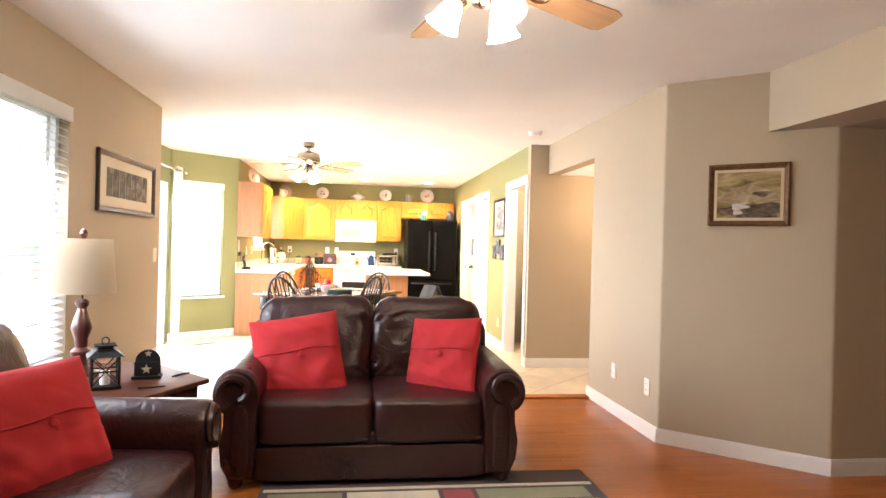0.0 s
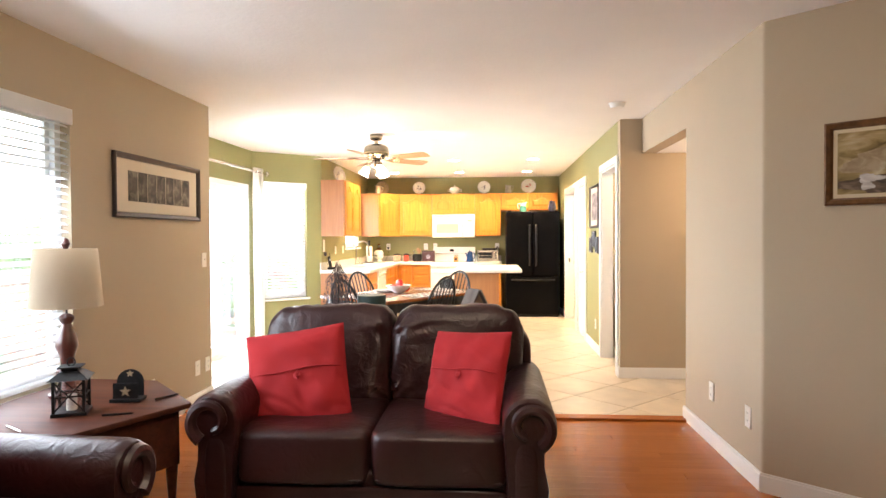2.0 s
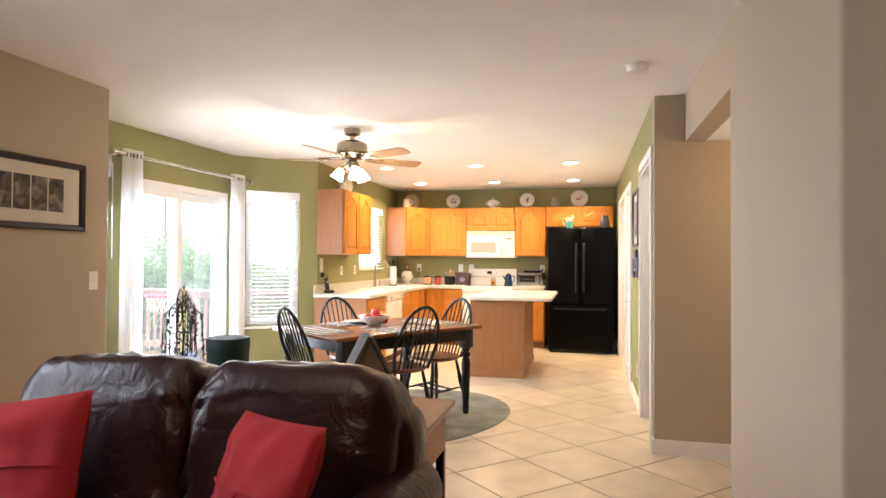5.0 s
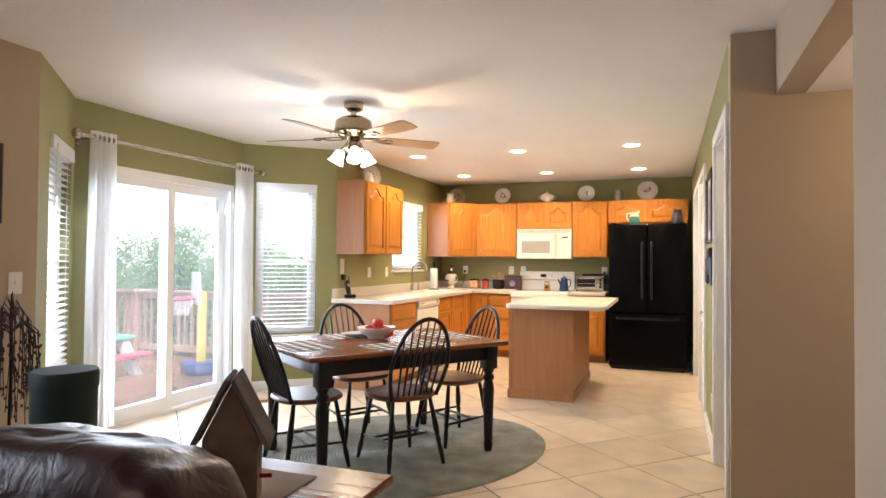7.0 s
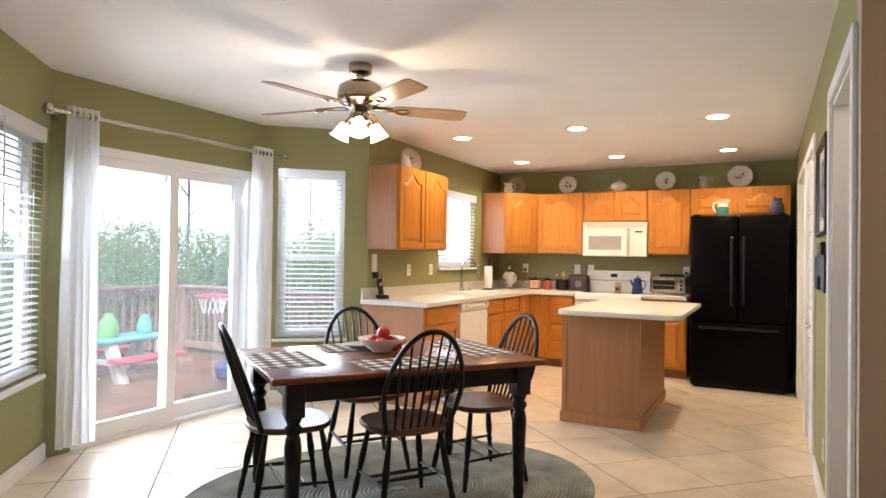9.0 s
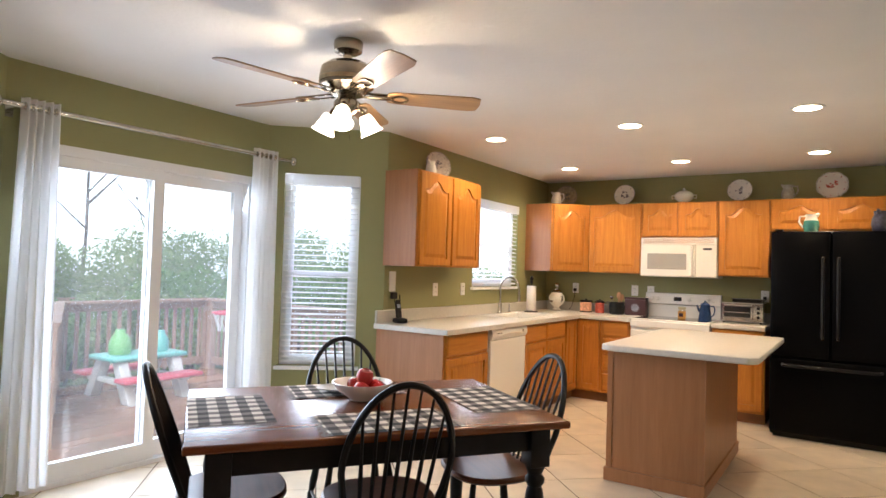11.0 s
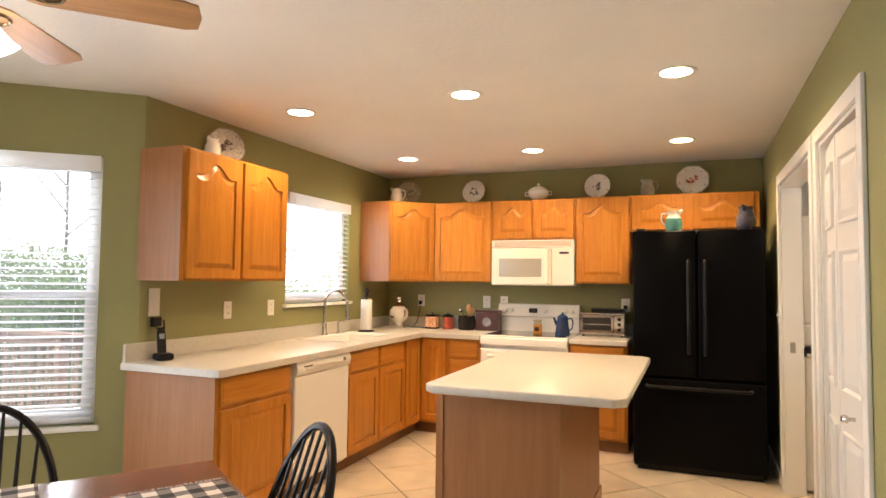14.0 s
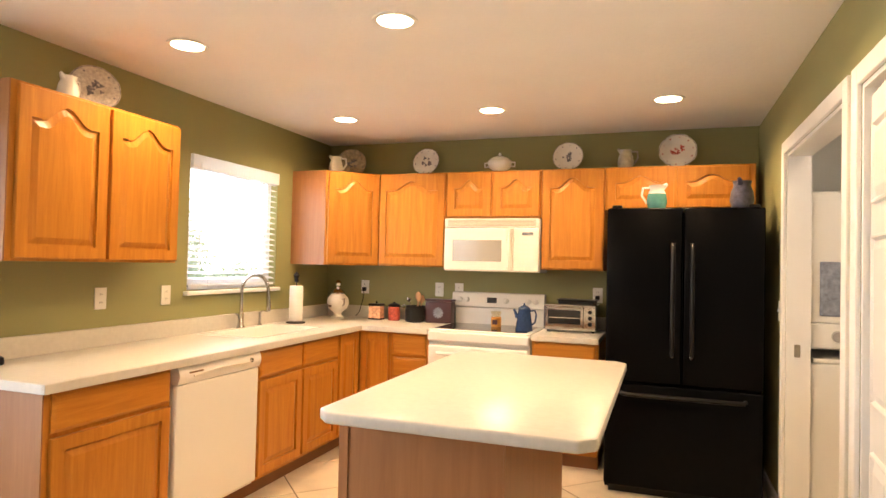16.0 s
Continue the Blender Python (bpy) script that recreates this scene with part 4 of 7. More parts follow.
def settee(name, label, width, seats, m):
    """A leather sofa with rolled arms; faces -y, stands on z = 0."""
    ob = thing(name, label, "sofa", m, "leather sofas")
    hw, arm, d0, d1 = width / 2, 0.27, -0.47, 0.49
    inner = hw - arm + 0.02
    part("base", B(-inner, inner, d0 + 0.05, d1 - 0.04, 0.03, 0.29, 0.02, 3), M_leather, ob, smooth=True)
    part("front_rail", puff(-inner - 0.01, inner + 0.01, d0 + 0.02, d0 + 0.10, 0.035, 0.225, 0.2, (16, 8)), M_leather, ob, smooth=True)
    w = 2 * inner / seats
    for k in range(seats):
        x0 = -inner + k * w
        part("seat_cushion", puff(x0 + 0.002, x0 + w - 0.002, d0 + 0.005, 0.24, 0.225, 0.475, 0.22, (22, 10), k + 1, 0.012), M_leather, ob, smooth=True)
        bk = puff(-w / 2 - (0.09 if k == 0 else 0), w / 2 + (0.09 if k == seats - 1 else 0), -0.15, 0.15, 0, 0.585, 0.36, (40, 30), k + 5, 0.022, 6.5)
        seam = w / 2 if k == 0 else -w / 2
        for v in bk.verts:
            near = max(0.0, 1 - abs(v.co.x - seam) / 0.30)
            side = 1 if k == 0 else -1
            fold = 1 - abs(noise.noise(Vector((v.co.x * 9 + k * 4, v.co.z * 15 + side * v.co.x * 13, 2.0 + k)))) * 2.4
            v.co.y -= 0.026 * near ** 0.7 * max(0.0, fold) * min(1.0, v.co.z / 0.1) * min(1.0, max(0.0, 0.56 - v.co.z) / 0.08)
            top = max(0.0, v.co.z / 0.585 - 0.72) / 0.28
            v.co.z += 0.004 * top * math.sin(v.co.x * 55 + 3 * noise.noise(v.co * 5))
        part("back_cushion", bk, M_leather, ob, "creased leather back cushion", True, pose(x0 + w / 2, 0.275, 0.37, -10, 0, 0))
        part("piping", T([(x0 + 0.03 + (w - 0.06) * i / 10, d0 + 0.012 - 0.004 * math.sin(math.pi * i / 10), 0.262) for i in range(11)], 0.005, 6), M_leather, ob)
    part("back", puff(-hw + 0.105, hw - 0.105, 0.28, d1, 0.06, 0.84, 0.2, (20, 12), 9, 0.006), M_leather, ob, smooth=True)
    prof = [(0.0, 0.06), (-0.012, 0.20), (-0.02, 0.36), (-0.03, 0.48)]
    for i in range(11):
        a = math.pi * (1 - i / 10 * 1.18)
        prof.append((0.088 + 0.118 * math.cos(a), 0.525 + 0.118 * math.sin(a)))
    prof += [(0.150, 0.425), (0.152, 0.34), (0.172, 0.24), (0.160, 0.13), (0.125, 0.06)]
    for s in (-1, 1):
        bm = bmesh.new()
        rings = []
        ys = [d0 - 0.015, d0, d0 + 0.02, d0 + 0.3, 0.1, 0.38, 0.44]
        cx = sum(p[0] for p in prof) / len(prof)
        cz = sum(p[1] for p in prof) / len(prof)
        for j, y in enumerate(ys):
            k = (0.94, 0.985, 1, 1, 1, 1, 0.95)[j]
            rings.append([bm.verts.new((s * (inner + 0.005 + cx + (x - cx) * k), y, cz + (z - cz) * k + (0.012 * (y - d0) if z > 0.3 else 0))) for x, z in prof])
        n = len(prof)
        for a, b in zip(rings, rings[1:]):
            for i in range(n):
                bm.faces.new((a[i], a[(i + 1) % n], b[(i + 1) % n], b[i]))
        bm.faces.new(rings[0])
        bm.faces.new(rings[-1][::-1])
        bmesh.ops.recalc_face_normals(bm, faces=bm.faces)
        am = part("arm", bm, M_leather, ob, "rolled leather arm", True)
        roll = []
        for i in range(26):
            f = i / 25
            a = math.pi * (-0.35 + 1.75 * f) if s > 0 else math.pi * (1.35 - 1.75 * f)
            r = 0.098 - 0.05 * f
            roll.append((s * (inner + 0.093) + r * math.cos(a), d0 - 0.018 - 0.004 * f, 0.525 + r * math.sin(a)))
        part("scroll", T(roll, [0.030 - 0.012 * i / 25 for i in range(26)], 8), M_leather, am, smooth=True)
        part("arm_front", puff(s * (inner + 0.075) - 0.05, s * (inner + 0.075) + 0.055, d0 - 0.024, d0 + 0.03, 0.07, 0.46, 0.55, (12, 8)), M_leather, am, smooth=True)
    for x in (-hw + 0.15, hw - 0.15):
        for y in (d0 + 0.06, d1 - 0.08):
            part("foot", L([(0.022, 0), (0.036, 0.02), (0.04, 0.05), (0.03, 0.085)], 12, (x, y, 0)), M_brownwood, ob, "dark wooden bun foot", True)
    return ob


LOVE = (0.43, 4.02)
settee("loveseat", "dark brown leather loveseat with rolled arms", 1.74, 2, pose(LOVE[0], LOVE[1], 0))
settee("sofa", "dark brown leather sofa along the window wall", 2.10, 3, pose(-0.76, 2.03, 0, 0, 0, 90))


def throw_pillow(x, y, z, rx, rz, roll, seed, label, size=1.0):
    ob = thing("throw_pillow", label, "pillow", pose(x, y, z, 0, 0, rz) @ pose(0, 0, 0, rx, 0, 0) @ pose(0, 0, 0, 0, 0, roll) @ Matrix.Scale(size, 4), "red throw pillows")
    bm = pillow(0.47, 0.47, 0.14, 40, 3.0, 1.0, seed, 0.022)
    for v in bm.verts:
        crease = 1 - abs(noise.noise(Vector((v.co.x * 5 + seed, v.co.y * 11 + v.co.x * 6, seed)))) * 4
        v.co.z -= math.copysign(0.010, v.co.z) * max(0.0, crease) * min(1.0, abs(v.co.z) / 0.04) * min(1.0, (abs(v.co.x) + abs(v.co.y)) / 0.15) * (1 if v.co.y < 0.015 else 0.35)
    part("cover", bm, M_red, ob, smooth=True)
    n = 16
    pts = []
    for i in range(n + 1):
        u = 2 * i / n - 1
        rise = max(0.0, 1 - abs(u) ** 3) ** 0.5
        pts.append((u * 0.225, 0.025 + 0.004 * math.sin(u * 5), 0.075 * rise + 0.022 * rise * noise.noise(Vector((u * 2.3 + seed, 0.2, 1)))))
    part("flap_seam", T(pts, 0.004, 6), M_red, ob, "stitched edge of the flap", True)
    part("button", L([(0.013, 0), (0.016, 0.006), (0.010, 0.011)], 12, (0.01, -0.005, 0.074 + 0.022 * noise.noise(Vector((0.05 + seed, 0.0, 1))))), M_red, ob, "cloth button with a loop", True)
    part("loop", T([(0.01, 0.02, 0.079), (0.006, 0.0, 0.085), (0.012, -0.03, 0.083), (0.02, -0.012, 0.085), (0.014, 0.02, 0.079)], 0.0025, 6), M_red, ob)
    return ob


throw_pillow(-0.005, 3.935, 0.632, 66, 4, 9, 1.3, "red cotton throw pillow leaning on the loveseat back", 1.09)
throw_pillow(0.85, 3.93, 0.648, 68, -36, 5, 4.1, "red cotton throw pillow leaning in the loveseat corner")
throw_pillow(-0.765, 2.54, 0.63, 64, 58, 2, 7.7, "red cotton throw pillow leaning on the sofa")

# striped rug
rug = thing("area_rug", "brown area rug with cream, red and olive stripes", "rug")
M_rugb = cloth("brown_rug_pile", (0.035, 0.012, 0.010), 0.2, weave=150)
M_rugc = cloth("cream_rug_pile", (0.55, 0.47, 0.34), 0.1, weave=150)
M_rugo = cloth("olive_rug_pile", (0.20, 0.19, 0.10), 0.1, weave=150)
M_rugr = cloth("red_rug_pile", (0.24, 0.02, 0.02), 0.1, weave=150)
R0, R1, S0, S1 = -0.15, 1.66, 1.1, 3.73
part("rug_body", B(R0, R1, S0, S1, 0.0005, 0.011, 0.003), M_rugb, rug)
for x0, x1, y0, y1, mm in ((R0 + 0.02, R1 - 0.02, 3.50, 3.535, M_rugc), (0.98, 1.58, 3.33, 3.47, M_rugo), (0.80, 0.955, 3.33, 3.47, M_rugr), (0.30, 0.775, 3.33, 3.47, M_rugc), (-0.1, 0.275, 3.33, 3.47, M_rugo), (R0 + 0.05, R1 - 0.05, 3.20, 3.31, M_rugc), (R0 + 0.05, 0.62, 1.35, 3.15, M_rugo), (0.65, 1.1, 1.35, 3.15, M_rugc), (1.13, R1 - 0.05, 1.35, 3.15, M_rugo), (R0 + 0.05, R1 - 0.05, 1.2, 1.3, M_rugc)):
    part("stripe", B(x0, x1, y0, y1, 0.0105, 0.0135), mm, rug)

# end table and what stands on it
et = thing("end_table", "dark reddish wooden end table beside the sofas", "table")
part("tabletop", P([(-1.36, 3.13), (-0.735, 3.13), (-0.45, 3.70), (-0.87, 4.14), (-1.36, 4.16)], 0.535, 0.5625, 0.008), M_endwood, et, smooth=True)
part("apron", P([(-1.32, 3.18), (-0.77, 3.18), (-0.51, 3.69), (-0.89, 4.08), (-1.32, 4.10)], 0.27, 0.5345), M_endwood, et)
for x, y in ((-1.28, 3.22), (-0.80, 3.22), (-0.55, 3.69), (-0.90, 4.04), (-1.28, 4.06)):
    part("leg", L([(0.018, 0), (0.024, 0.04), (0.017, 0.1), (0.024, 0.2), (0.028, 0.27)], 12, (x, y, 0)), M_endwood, et, smooth=True)
lampt = thing("table_lamp", "table lamp with turned red wood base and linen shade", "lamp", pose(-1.14, 3.79, 0.563))
part("base", L([(0.085, 0), (0.085, 0.015), (0.06, 0.03), (0.035, 0.05), (0.03, 0.08), (0.05, 0.11), (0.052, 0.13), (0.03, 0.15), (0.034, 0.20), (0.052, 0.25), (0.045, 0.29), (0.026, 0.345), (0.022, 0.36), (0.034, 0.38), (0.034, 0.395), (0.018, 0.41)], 20), M_brownwood, lampt, smooth=True)
ra = L([(0.165, 0.445), (0.141, 0.735)], 36, cap=False)
bmesh.ops.solidify(ra, geom=list(ra.faces), thickness=0.003)
part("shade", ra, M_shade, lampt, "cream linen empire shade", True)
part("stem", T([(0, 0, 0.40), (0, 0, 0.75)], 0.005, 8), M_iron, lampt)
part("finial", L([(0.004, 0.72), (0.012, 0.737), (0.021, 0.76), (0.013, 0.782), (0.003, 0.79)], 12), M_brownwood, lampt, smooth=True)
part("spider", join(T([(-0.142, 0, 0.715), (0.142, 0, 0.715)], 0.003, 6), T([(0, -0.142, 0.715), (0, 0.142, 0.715)], 0.003, 6)), M_iron, lampt)
lt = thing("lantern", "black metal candle lantern with crossed bars", "lantern", pose(-0.905, 3.49, 0.563, 0, 0, 24) @ Matrix.Diagonal((0.74, 0.74, 0.83, 1)))
part("base", B(-0.095, 0.095, -0.095, 0.095, 0, 0.02, 0.004), M_iron, lt)
for sx in (-1, 1):
    for sy in (-1, 1):
        part("post", B(sx * 0.08 - 0.008, sx * 0.08 + 0.008, sy * 0.08 - 0.008, sy * 0.08 + 0.008, 0.02, 0.19), M_iron, lt)
for a in (0, 90, 180, 270):
    mm = pose(0, 0, 0, 0, 0, a)
    part("crossed_bars", join(T([(-0.075, -0.08, 0.03), (0.075, -0.08, 0.18)], 0.004, 6), T([(0.075, -0.08, 0.03), (-0.075, -0.08, 0.18)], 0.004, 6), B(-0.075, 0.075, -0.084, -0.076, 0.10, 0.108)), M_iron, lt, m=mm)
    part("pane", B(-0.072, 0.072, -0.074, -0.072, 0.02, 0.19), M_clear, lt, m=mm)
rf_ = bmesh.new()
bmesh.ops.create_cone(rf_, cap_ends=True, segments=4, radius1=0.155, radius2=0.075, depth=0.04, matrix=Matrix.Translation((0, 0, 0.212)) @ Matrix.Rotation(radians(45), 4, "Z"))
part("roof", rf_, M_iron, lt)
part("cap", join(B(-0.045, 0.045, -0.045, 0.045, 0.233, 0.25, 0.004), B(-0.065, 0.065, -0.065, 0.065, 0.25, 0.258, 0.003)), M_iron, lt)
part("ring", T([(0.022 * math.cos(2 * math.pi * i / 14), 0, 0.278 + 0.022 * math.sin(2 * math.pi * i / 14)) for i in range(14)], 0.004, 6, True), M_iron, lt)
part("candle", L([(0.03, 0.02), (0.03, 0.1), (0.02, 0.104)], 14), M_cream, lt, "cream pillar candle", True)
lh = thing("letter_holder", "dark metal letter holder with cut-out stars", "letter holder", pose(-0.775, 3.71, 0.563, 0, 0, 10) @ Matrix.Scale(0.84, 4))
part("base", B(-0.085, 0.085, -0.05, 0.05, 0, 0.02, 0.004), M_iron, lh)
arc = [(-0.075, 0.02), (0.075, 0.02)] + [(0.075 * math.cos(math.pi * i / 14), 0.10 + 0.075 * math.sin(math.pi * i / 14)) for i in range(15)]
part("back_plate", move(P(arc, -0.003, 0.003), Matrix.Rotation(radians(90), 4, "X") @ Matrix.Translation((0, 0, -0.035))), M_iron, lh)
part("front_plate", B(-0.07, 0.07, -0.038, -0.032, 0.02, 0.11, 0.003), M_iron, lh)
star = [((0.038 if i % 2 == 0 else 0.016) * math.sin(math.pi * i / 5), (0.038 if i % 2 == 0 else 0.016) * math.cos(math.pi * i / 5)) for i in range(10)]
for y, z, s in ((-0.041, 0.062, 0.85), (0.028, 0.15, 0.6)):
    part("star", move(P([(a * s, b * s) for a, b in star], -0.001, 0.001), Matrix.Translation((0, y, z)) @ Matrix.Rotation(radians(90), 4, "X")), M_bronze, lh, "bronze star")
for x, y, a in ((-0.68, 3.47, 20), (-0.62, 3.78, 60), (-0.98, 3.24, -30)):
    pen = thing("pen", "slim pen lying on the end table", "pen", pose(x, y, 0.5675, 0, 0, a))
    part("barrel", T([(-0.06, 0, 0), (0.055, 0, 0), (0.068, 0, 0)], [0.0045, 0.0045, 0.001], 8), M_iron if a > 0 else M_chrome, pen, smooth=True)


def framed(name, label, m, w, h, fw, mat, inner, depth=0.022):
    """A frame round a picture; x across, z up from its middle, faces -y."""
    ob = thing(name, label, "picture", m)
    bm = bmesh.new()
    prof = [(0.0, 0.0), (0.0, -depth), (0.25 * fw, -depth - 0.004), (0.7 * fw, -depth + 0.004), (fw, -0.010), (fw, 0.0)]
    rings = [[bm.verts.new((sx * (w / 2 - i), y, sz * (h / 2 - i))) for sx, sz in ((-1, -1), (1, -1), (1, 1), (-1, 1))] for i, y in prof]
    for a, b in zip(rings, rings[1:]):
        for k in range(4):
            bm.faces.new((a[k], a[(k + 1) % 4], b[(k + 1) % 4], b[k]))
    bmesh.ops.recalc_face_normals(bm, faces=bm.faces)
    part("frame", bm, mat, ob)
    for nm, x0, x1, z0, z1, mm, y in inner:
        part(nm, B(x0, x1, y, -0.001, z0, z1), mm, ob)
    return ob


def picture_paint(name, stops, scale, stretch=(1, 1, 2.5)):
    """Blurred blotches of a few tones, as an oil painting or a photograph has from afar."""
    mat, nt, bs = material(name)
    n = node(nt, "ShaderNodeTexNoise", Scale=scale, Detail=6.0, Distortion=0.8)
    nt.links.new(coords(nt, stretch), n.inputs["Vector"])
    nt.links.new(ramp(nt, n.outputs[0], stops), bs.inputs["Base Color"])
    bs.inputs["Roughness"].default_value = 0.75
    return mat


M_land = picture_paint("misty_landscape", [(0.3, (0.10, 0.065, 0.02)), (0.45, (0.24, 0.17, 0.06)), (0.58, (0.36, 0.27, 0.13)), (0.72, (0.50, 0.42, 0.27))], 7.0)
M_linen = plain("cream_picture_liner", (0.55, 0.46, 0.30), 0.6, vary=0.05)
M_mist = picture_paint("mauve_haze_paint", [(0.3, (0.22, 0.155, 0.08)), (0.5, (0.32, 0.24, 0.14)), (0.7, (0.46, 0.38, 0.25))], 14.0, (1, 1, 1.6))
M_umber = picture_paint("umber_ground_paint", [(0.3, (0.03, 0.018, 0.012)), (0.5, (0.10, 0.065, 0.04)), (0.7, (0.20, 0.14, 0.09))], 12.0)
M_foam = picture_paint("pale_foam_paint", [(0.3, (0.34, 0.30, 0.27)), (0.7, (0.60, 0.57, 0.53))], 18.0)
M_photo = picture_paint("grey_photograph", [(0.3, (0.02, 0.02, 0.02)), (0.5, (0.09, 0.075, 0.06)), (0.75, (0.30, 0.26, 0.21))], 16.0, (1, 1, 1))
M_lilac = picture_paint("muted_print", [(0.3, (0.05, 0.04, 0.05)), (0.5, (0.25, 0.22, 0.22)), (0.75, (0.5, 0.48, 0.45))], 8.0)
M_pglass = plain("black_picture_frame", (0.020, 0.012, 0.009), 0.3, vary=0.2)
inner = [("mat", -0.53, 0.53, -0.17, 0.17, M_mat, -0.006)]
for k in range(7):
    inner.append(("photo", -0.405 + 0.118 * k, -0.405 + 0.118 * k + 0.107, -0.10, 0.10, M_photo, -0.008))
framed("framed_photos", "long black frame with a row of small photos", pose(BX + 0.001, 5.15, 1.695, 0, 0, 90), 1.14, 0.42, 0.035, M_pglass, inner)
ang = math.degrees(math.atan2(3.55 - 4.22, 3.14 - 2.39))
pm = pose(2.39, 4.22, 0, 0, 0, ang) @ pose(0.525, -0.001, 1.685)
framed("framed_painting", "misty landscape painting in a carved bronze frame", pm, 0.47, 0.395, 0.034, M_gold, [("liner", -0.205, 0.205, -0.168, 0.168, M_linen, -0.010), ("canvas", -0.183, 0.183, -0.146, 0.146, M_land, -0.012)], 0.03)
painting = bpy.data.objects["framed_painting"]


def dab(name, x, z, w, h, seed, mat, y):
    """A ragged dab of paint on the canvas."""
    rr = random.Random(seed)
    pts = []
    for i in range(28):
        a = 2 * math.pi * i / 28
        k = 1 + 0.22 * math.sin(3 * a + seed) + rr.uniform(-0.12, 0.12)
        pts.append((max(-0.181, min(0.181, x + w * k * math.cos(a))), max(-0.144, min(0.144, z + h * k * math.sin(a)))))
    part(name, move(P(pts, 0, 0.0008), Matrix.Translation((0, y, 0)) @ Matrix.Rotation(radians(90), 4, "X")), mat, painting)


dab("paint_haze", 0.01, 0.0, 0.17, 0.052, 3, M_mist, -0.0122)
dab("paint_ground", 0.02, -0.105, 0.20, 0.048, 5, M_umber, -0.0127)
dab("paint_foam", -0.05, -0.075, 0.052, 0.020, 8, M_foam, -0.0133)
dab("paint_foam", -0.06, -0.108, 0.026, 0.022, 9, M_foam, -0.0138)
dab("paint_ridge", 0.08, 0.005, 0.05, 0.018, 12, M_umber, -0.0133)
framed("framed_print", "tall dark frame with a muted print", pose(RX - 0.001, 8.28, 1.70, 0, 0, -90), 0.62, 0.50, 0.03, M_pglass, [("mat", -0.29, 0.29, -0.23, 0.23, M_mat, -0.006), ("print", -0.2, 0.2, -0.16, 0.16, M_lilac, -0.008)])
for y, z in ((8.52, 1.25), (8.30, 1.32), (8.08, 1.25)):
    framed("small_frame", "small dark photo frame on the green wall", pose(RX - 0.001, y, z, 0, 0, -90), 0.17, 0.19, 0.022, M_pglass, [("photo", -0.07, 0.07, -0.08, 0.08, M_photo, -0.006)])


def wall_plate(label, m, switch=False, w=0.075, h=0.118):
    ob = thing("light_switch" if switch else "wall_outlet", label, "switch" if switch else "outlet", m, "wall plates")
    part("plate", B(-w / 2, w / 2, -0.006, -0.0002, -h / 2, h / 2, 0.002), M_plate, ob)
    if switch:
        part("toggle", B(-0.005, 0.005, -0.016, -0.006, -0.004, 0.012), M_plate, ob)
    else:
        for z in (-0.022, 0.022):
            part("socket", B(-0.016, 0.016, -0.0075, -0.006, z - 0.014, z + 0.014, 0.001), M_plate, ob)
            for x in (-0.006, 0.006):
                part("slot", B(x - 0.001, x + 0.001, -0.0082, -0.0073, z - 0.005, z + 0.006), M_iron, ob)


east, west, north = -90, 90, 0
wall_plate("white outlet low on the beige wall", pose(NX - 0.001, 4.96, 0.345, 0, 0, east))
wall_plate("white outlet low on the beige wall", pose(NX - 0.001, 4.385, 0.345, 0, 0, east))
wall_plate("white light switch on the beige wall", pose(BX + 0.001, 5.81, 1.17, 0, 0, west), True)
wall_plate("white outlet low on the beige wall", pose(BX + 0.001, 5.676, 0.3, 0, 0, west))
wall_plate("white outlet low on the beige wall", pose(BX + 0.001, 5.85, 0.3, 0, 0, west))
wall_plate("white outlet low on the beige wall", pose(BX + 0.001, 5.0, 0.3, 0, 0, west))
for y in (9.88, 10.35):
    wall_plate("white outlet above the worktop", pose(KX + 0.001, y, 1.17, 0, 0, west))
for x in (-0.955, -0.252, -0.075, 1.065):
    wall_plate("white outlet on the green kitchen wall", pose(x, KY - 0.001, 1.18, 0, 0, north))
wall_plate("white outlet low on the green wall", pose(RX - 0.001, 8.25, 0.32, 0, 0, east))
wall_plate("white light switch beside the refrigerator", pose(RX - 0.001, 11.38, 1.17, 0, 0, east), True)
sd = thing("smoke_detector", "round white smoke detector on the ceiling", "smoke detector", pose(2.02, 6.13, H))
part("mount", L([(0.07, -0.012), (0.07, -0.0005)], 24), M_plate, sd)
part("cover", L([(0.03, -0.045), (0.055, -0.04), (0.064, -0.012)], 24), M_plate, sd, smooth=True)

# console table behind the loveseat
ct = thing("console_table", "dark wooden console table behind the loveseat", "table")
part("tabletop", B(-0.30, 1.17, 4.58, 5.08, 0.675, 0.70, 0.006), M_walnut, ct)
part("apron", B(-0.25, 1.135, 4.63, 5.03, 0.50, 0.6745), M_panel, ct, "lighter brown apron")
for x in (-0.25, 1.10):
    for y in (4.64, 5.0):
        part("leg", P([(x, y), (x + 0.035, y), (x + 0.035, y + 0.035), (x, y + 0.035)], 0, 0.4995), M_ebony, ct)
M_runner = cloth("woven_table_runner", (0.30, 0.20, 0.12), 0.3)
rn = part("table_runner", B(-0.2, 0.98, 4.66, 4.98, 0.7005, 0.7035), M_runner)
tagged(rn, "brown woven runner lying on the console table", "runner")
bh = thing("birdhouse", "weathered wooden birdhouse with a pitched roof", "birdhouse", pose(0.87, 4.76, 0.7045, 0, 0, 30) @ Matrix.Diagonal((0.76, 0.76, 0.98, 1)))
M_bird = plain("weathered_birdhouse_paint", (0.26, 0.19, 0.13), 0.8, vary=0.3, scale=9)
M_roofw = plain("grey_birdhouse_roof", (0.12, 0.105, 0.095), 0.8, vary=0.3, scale=9)
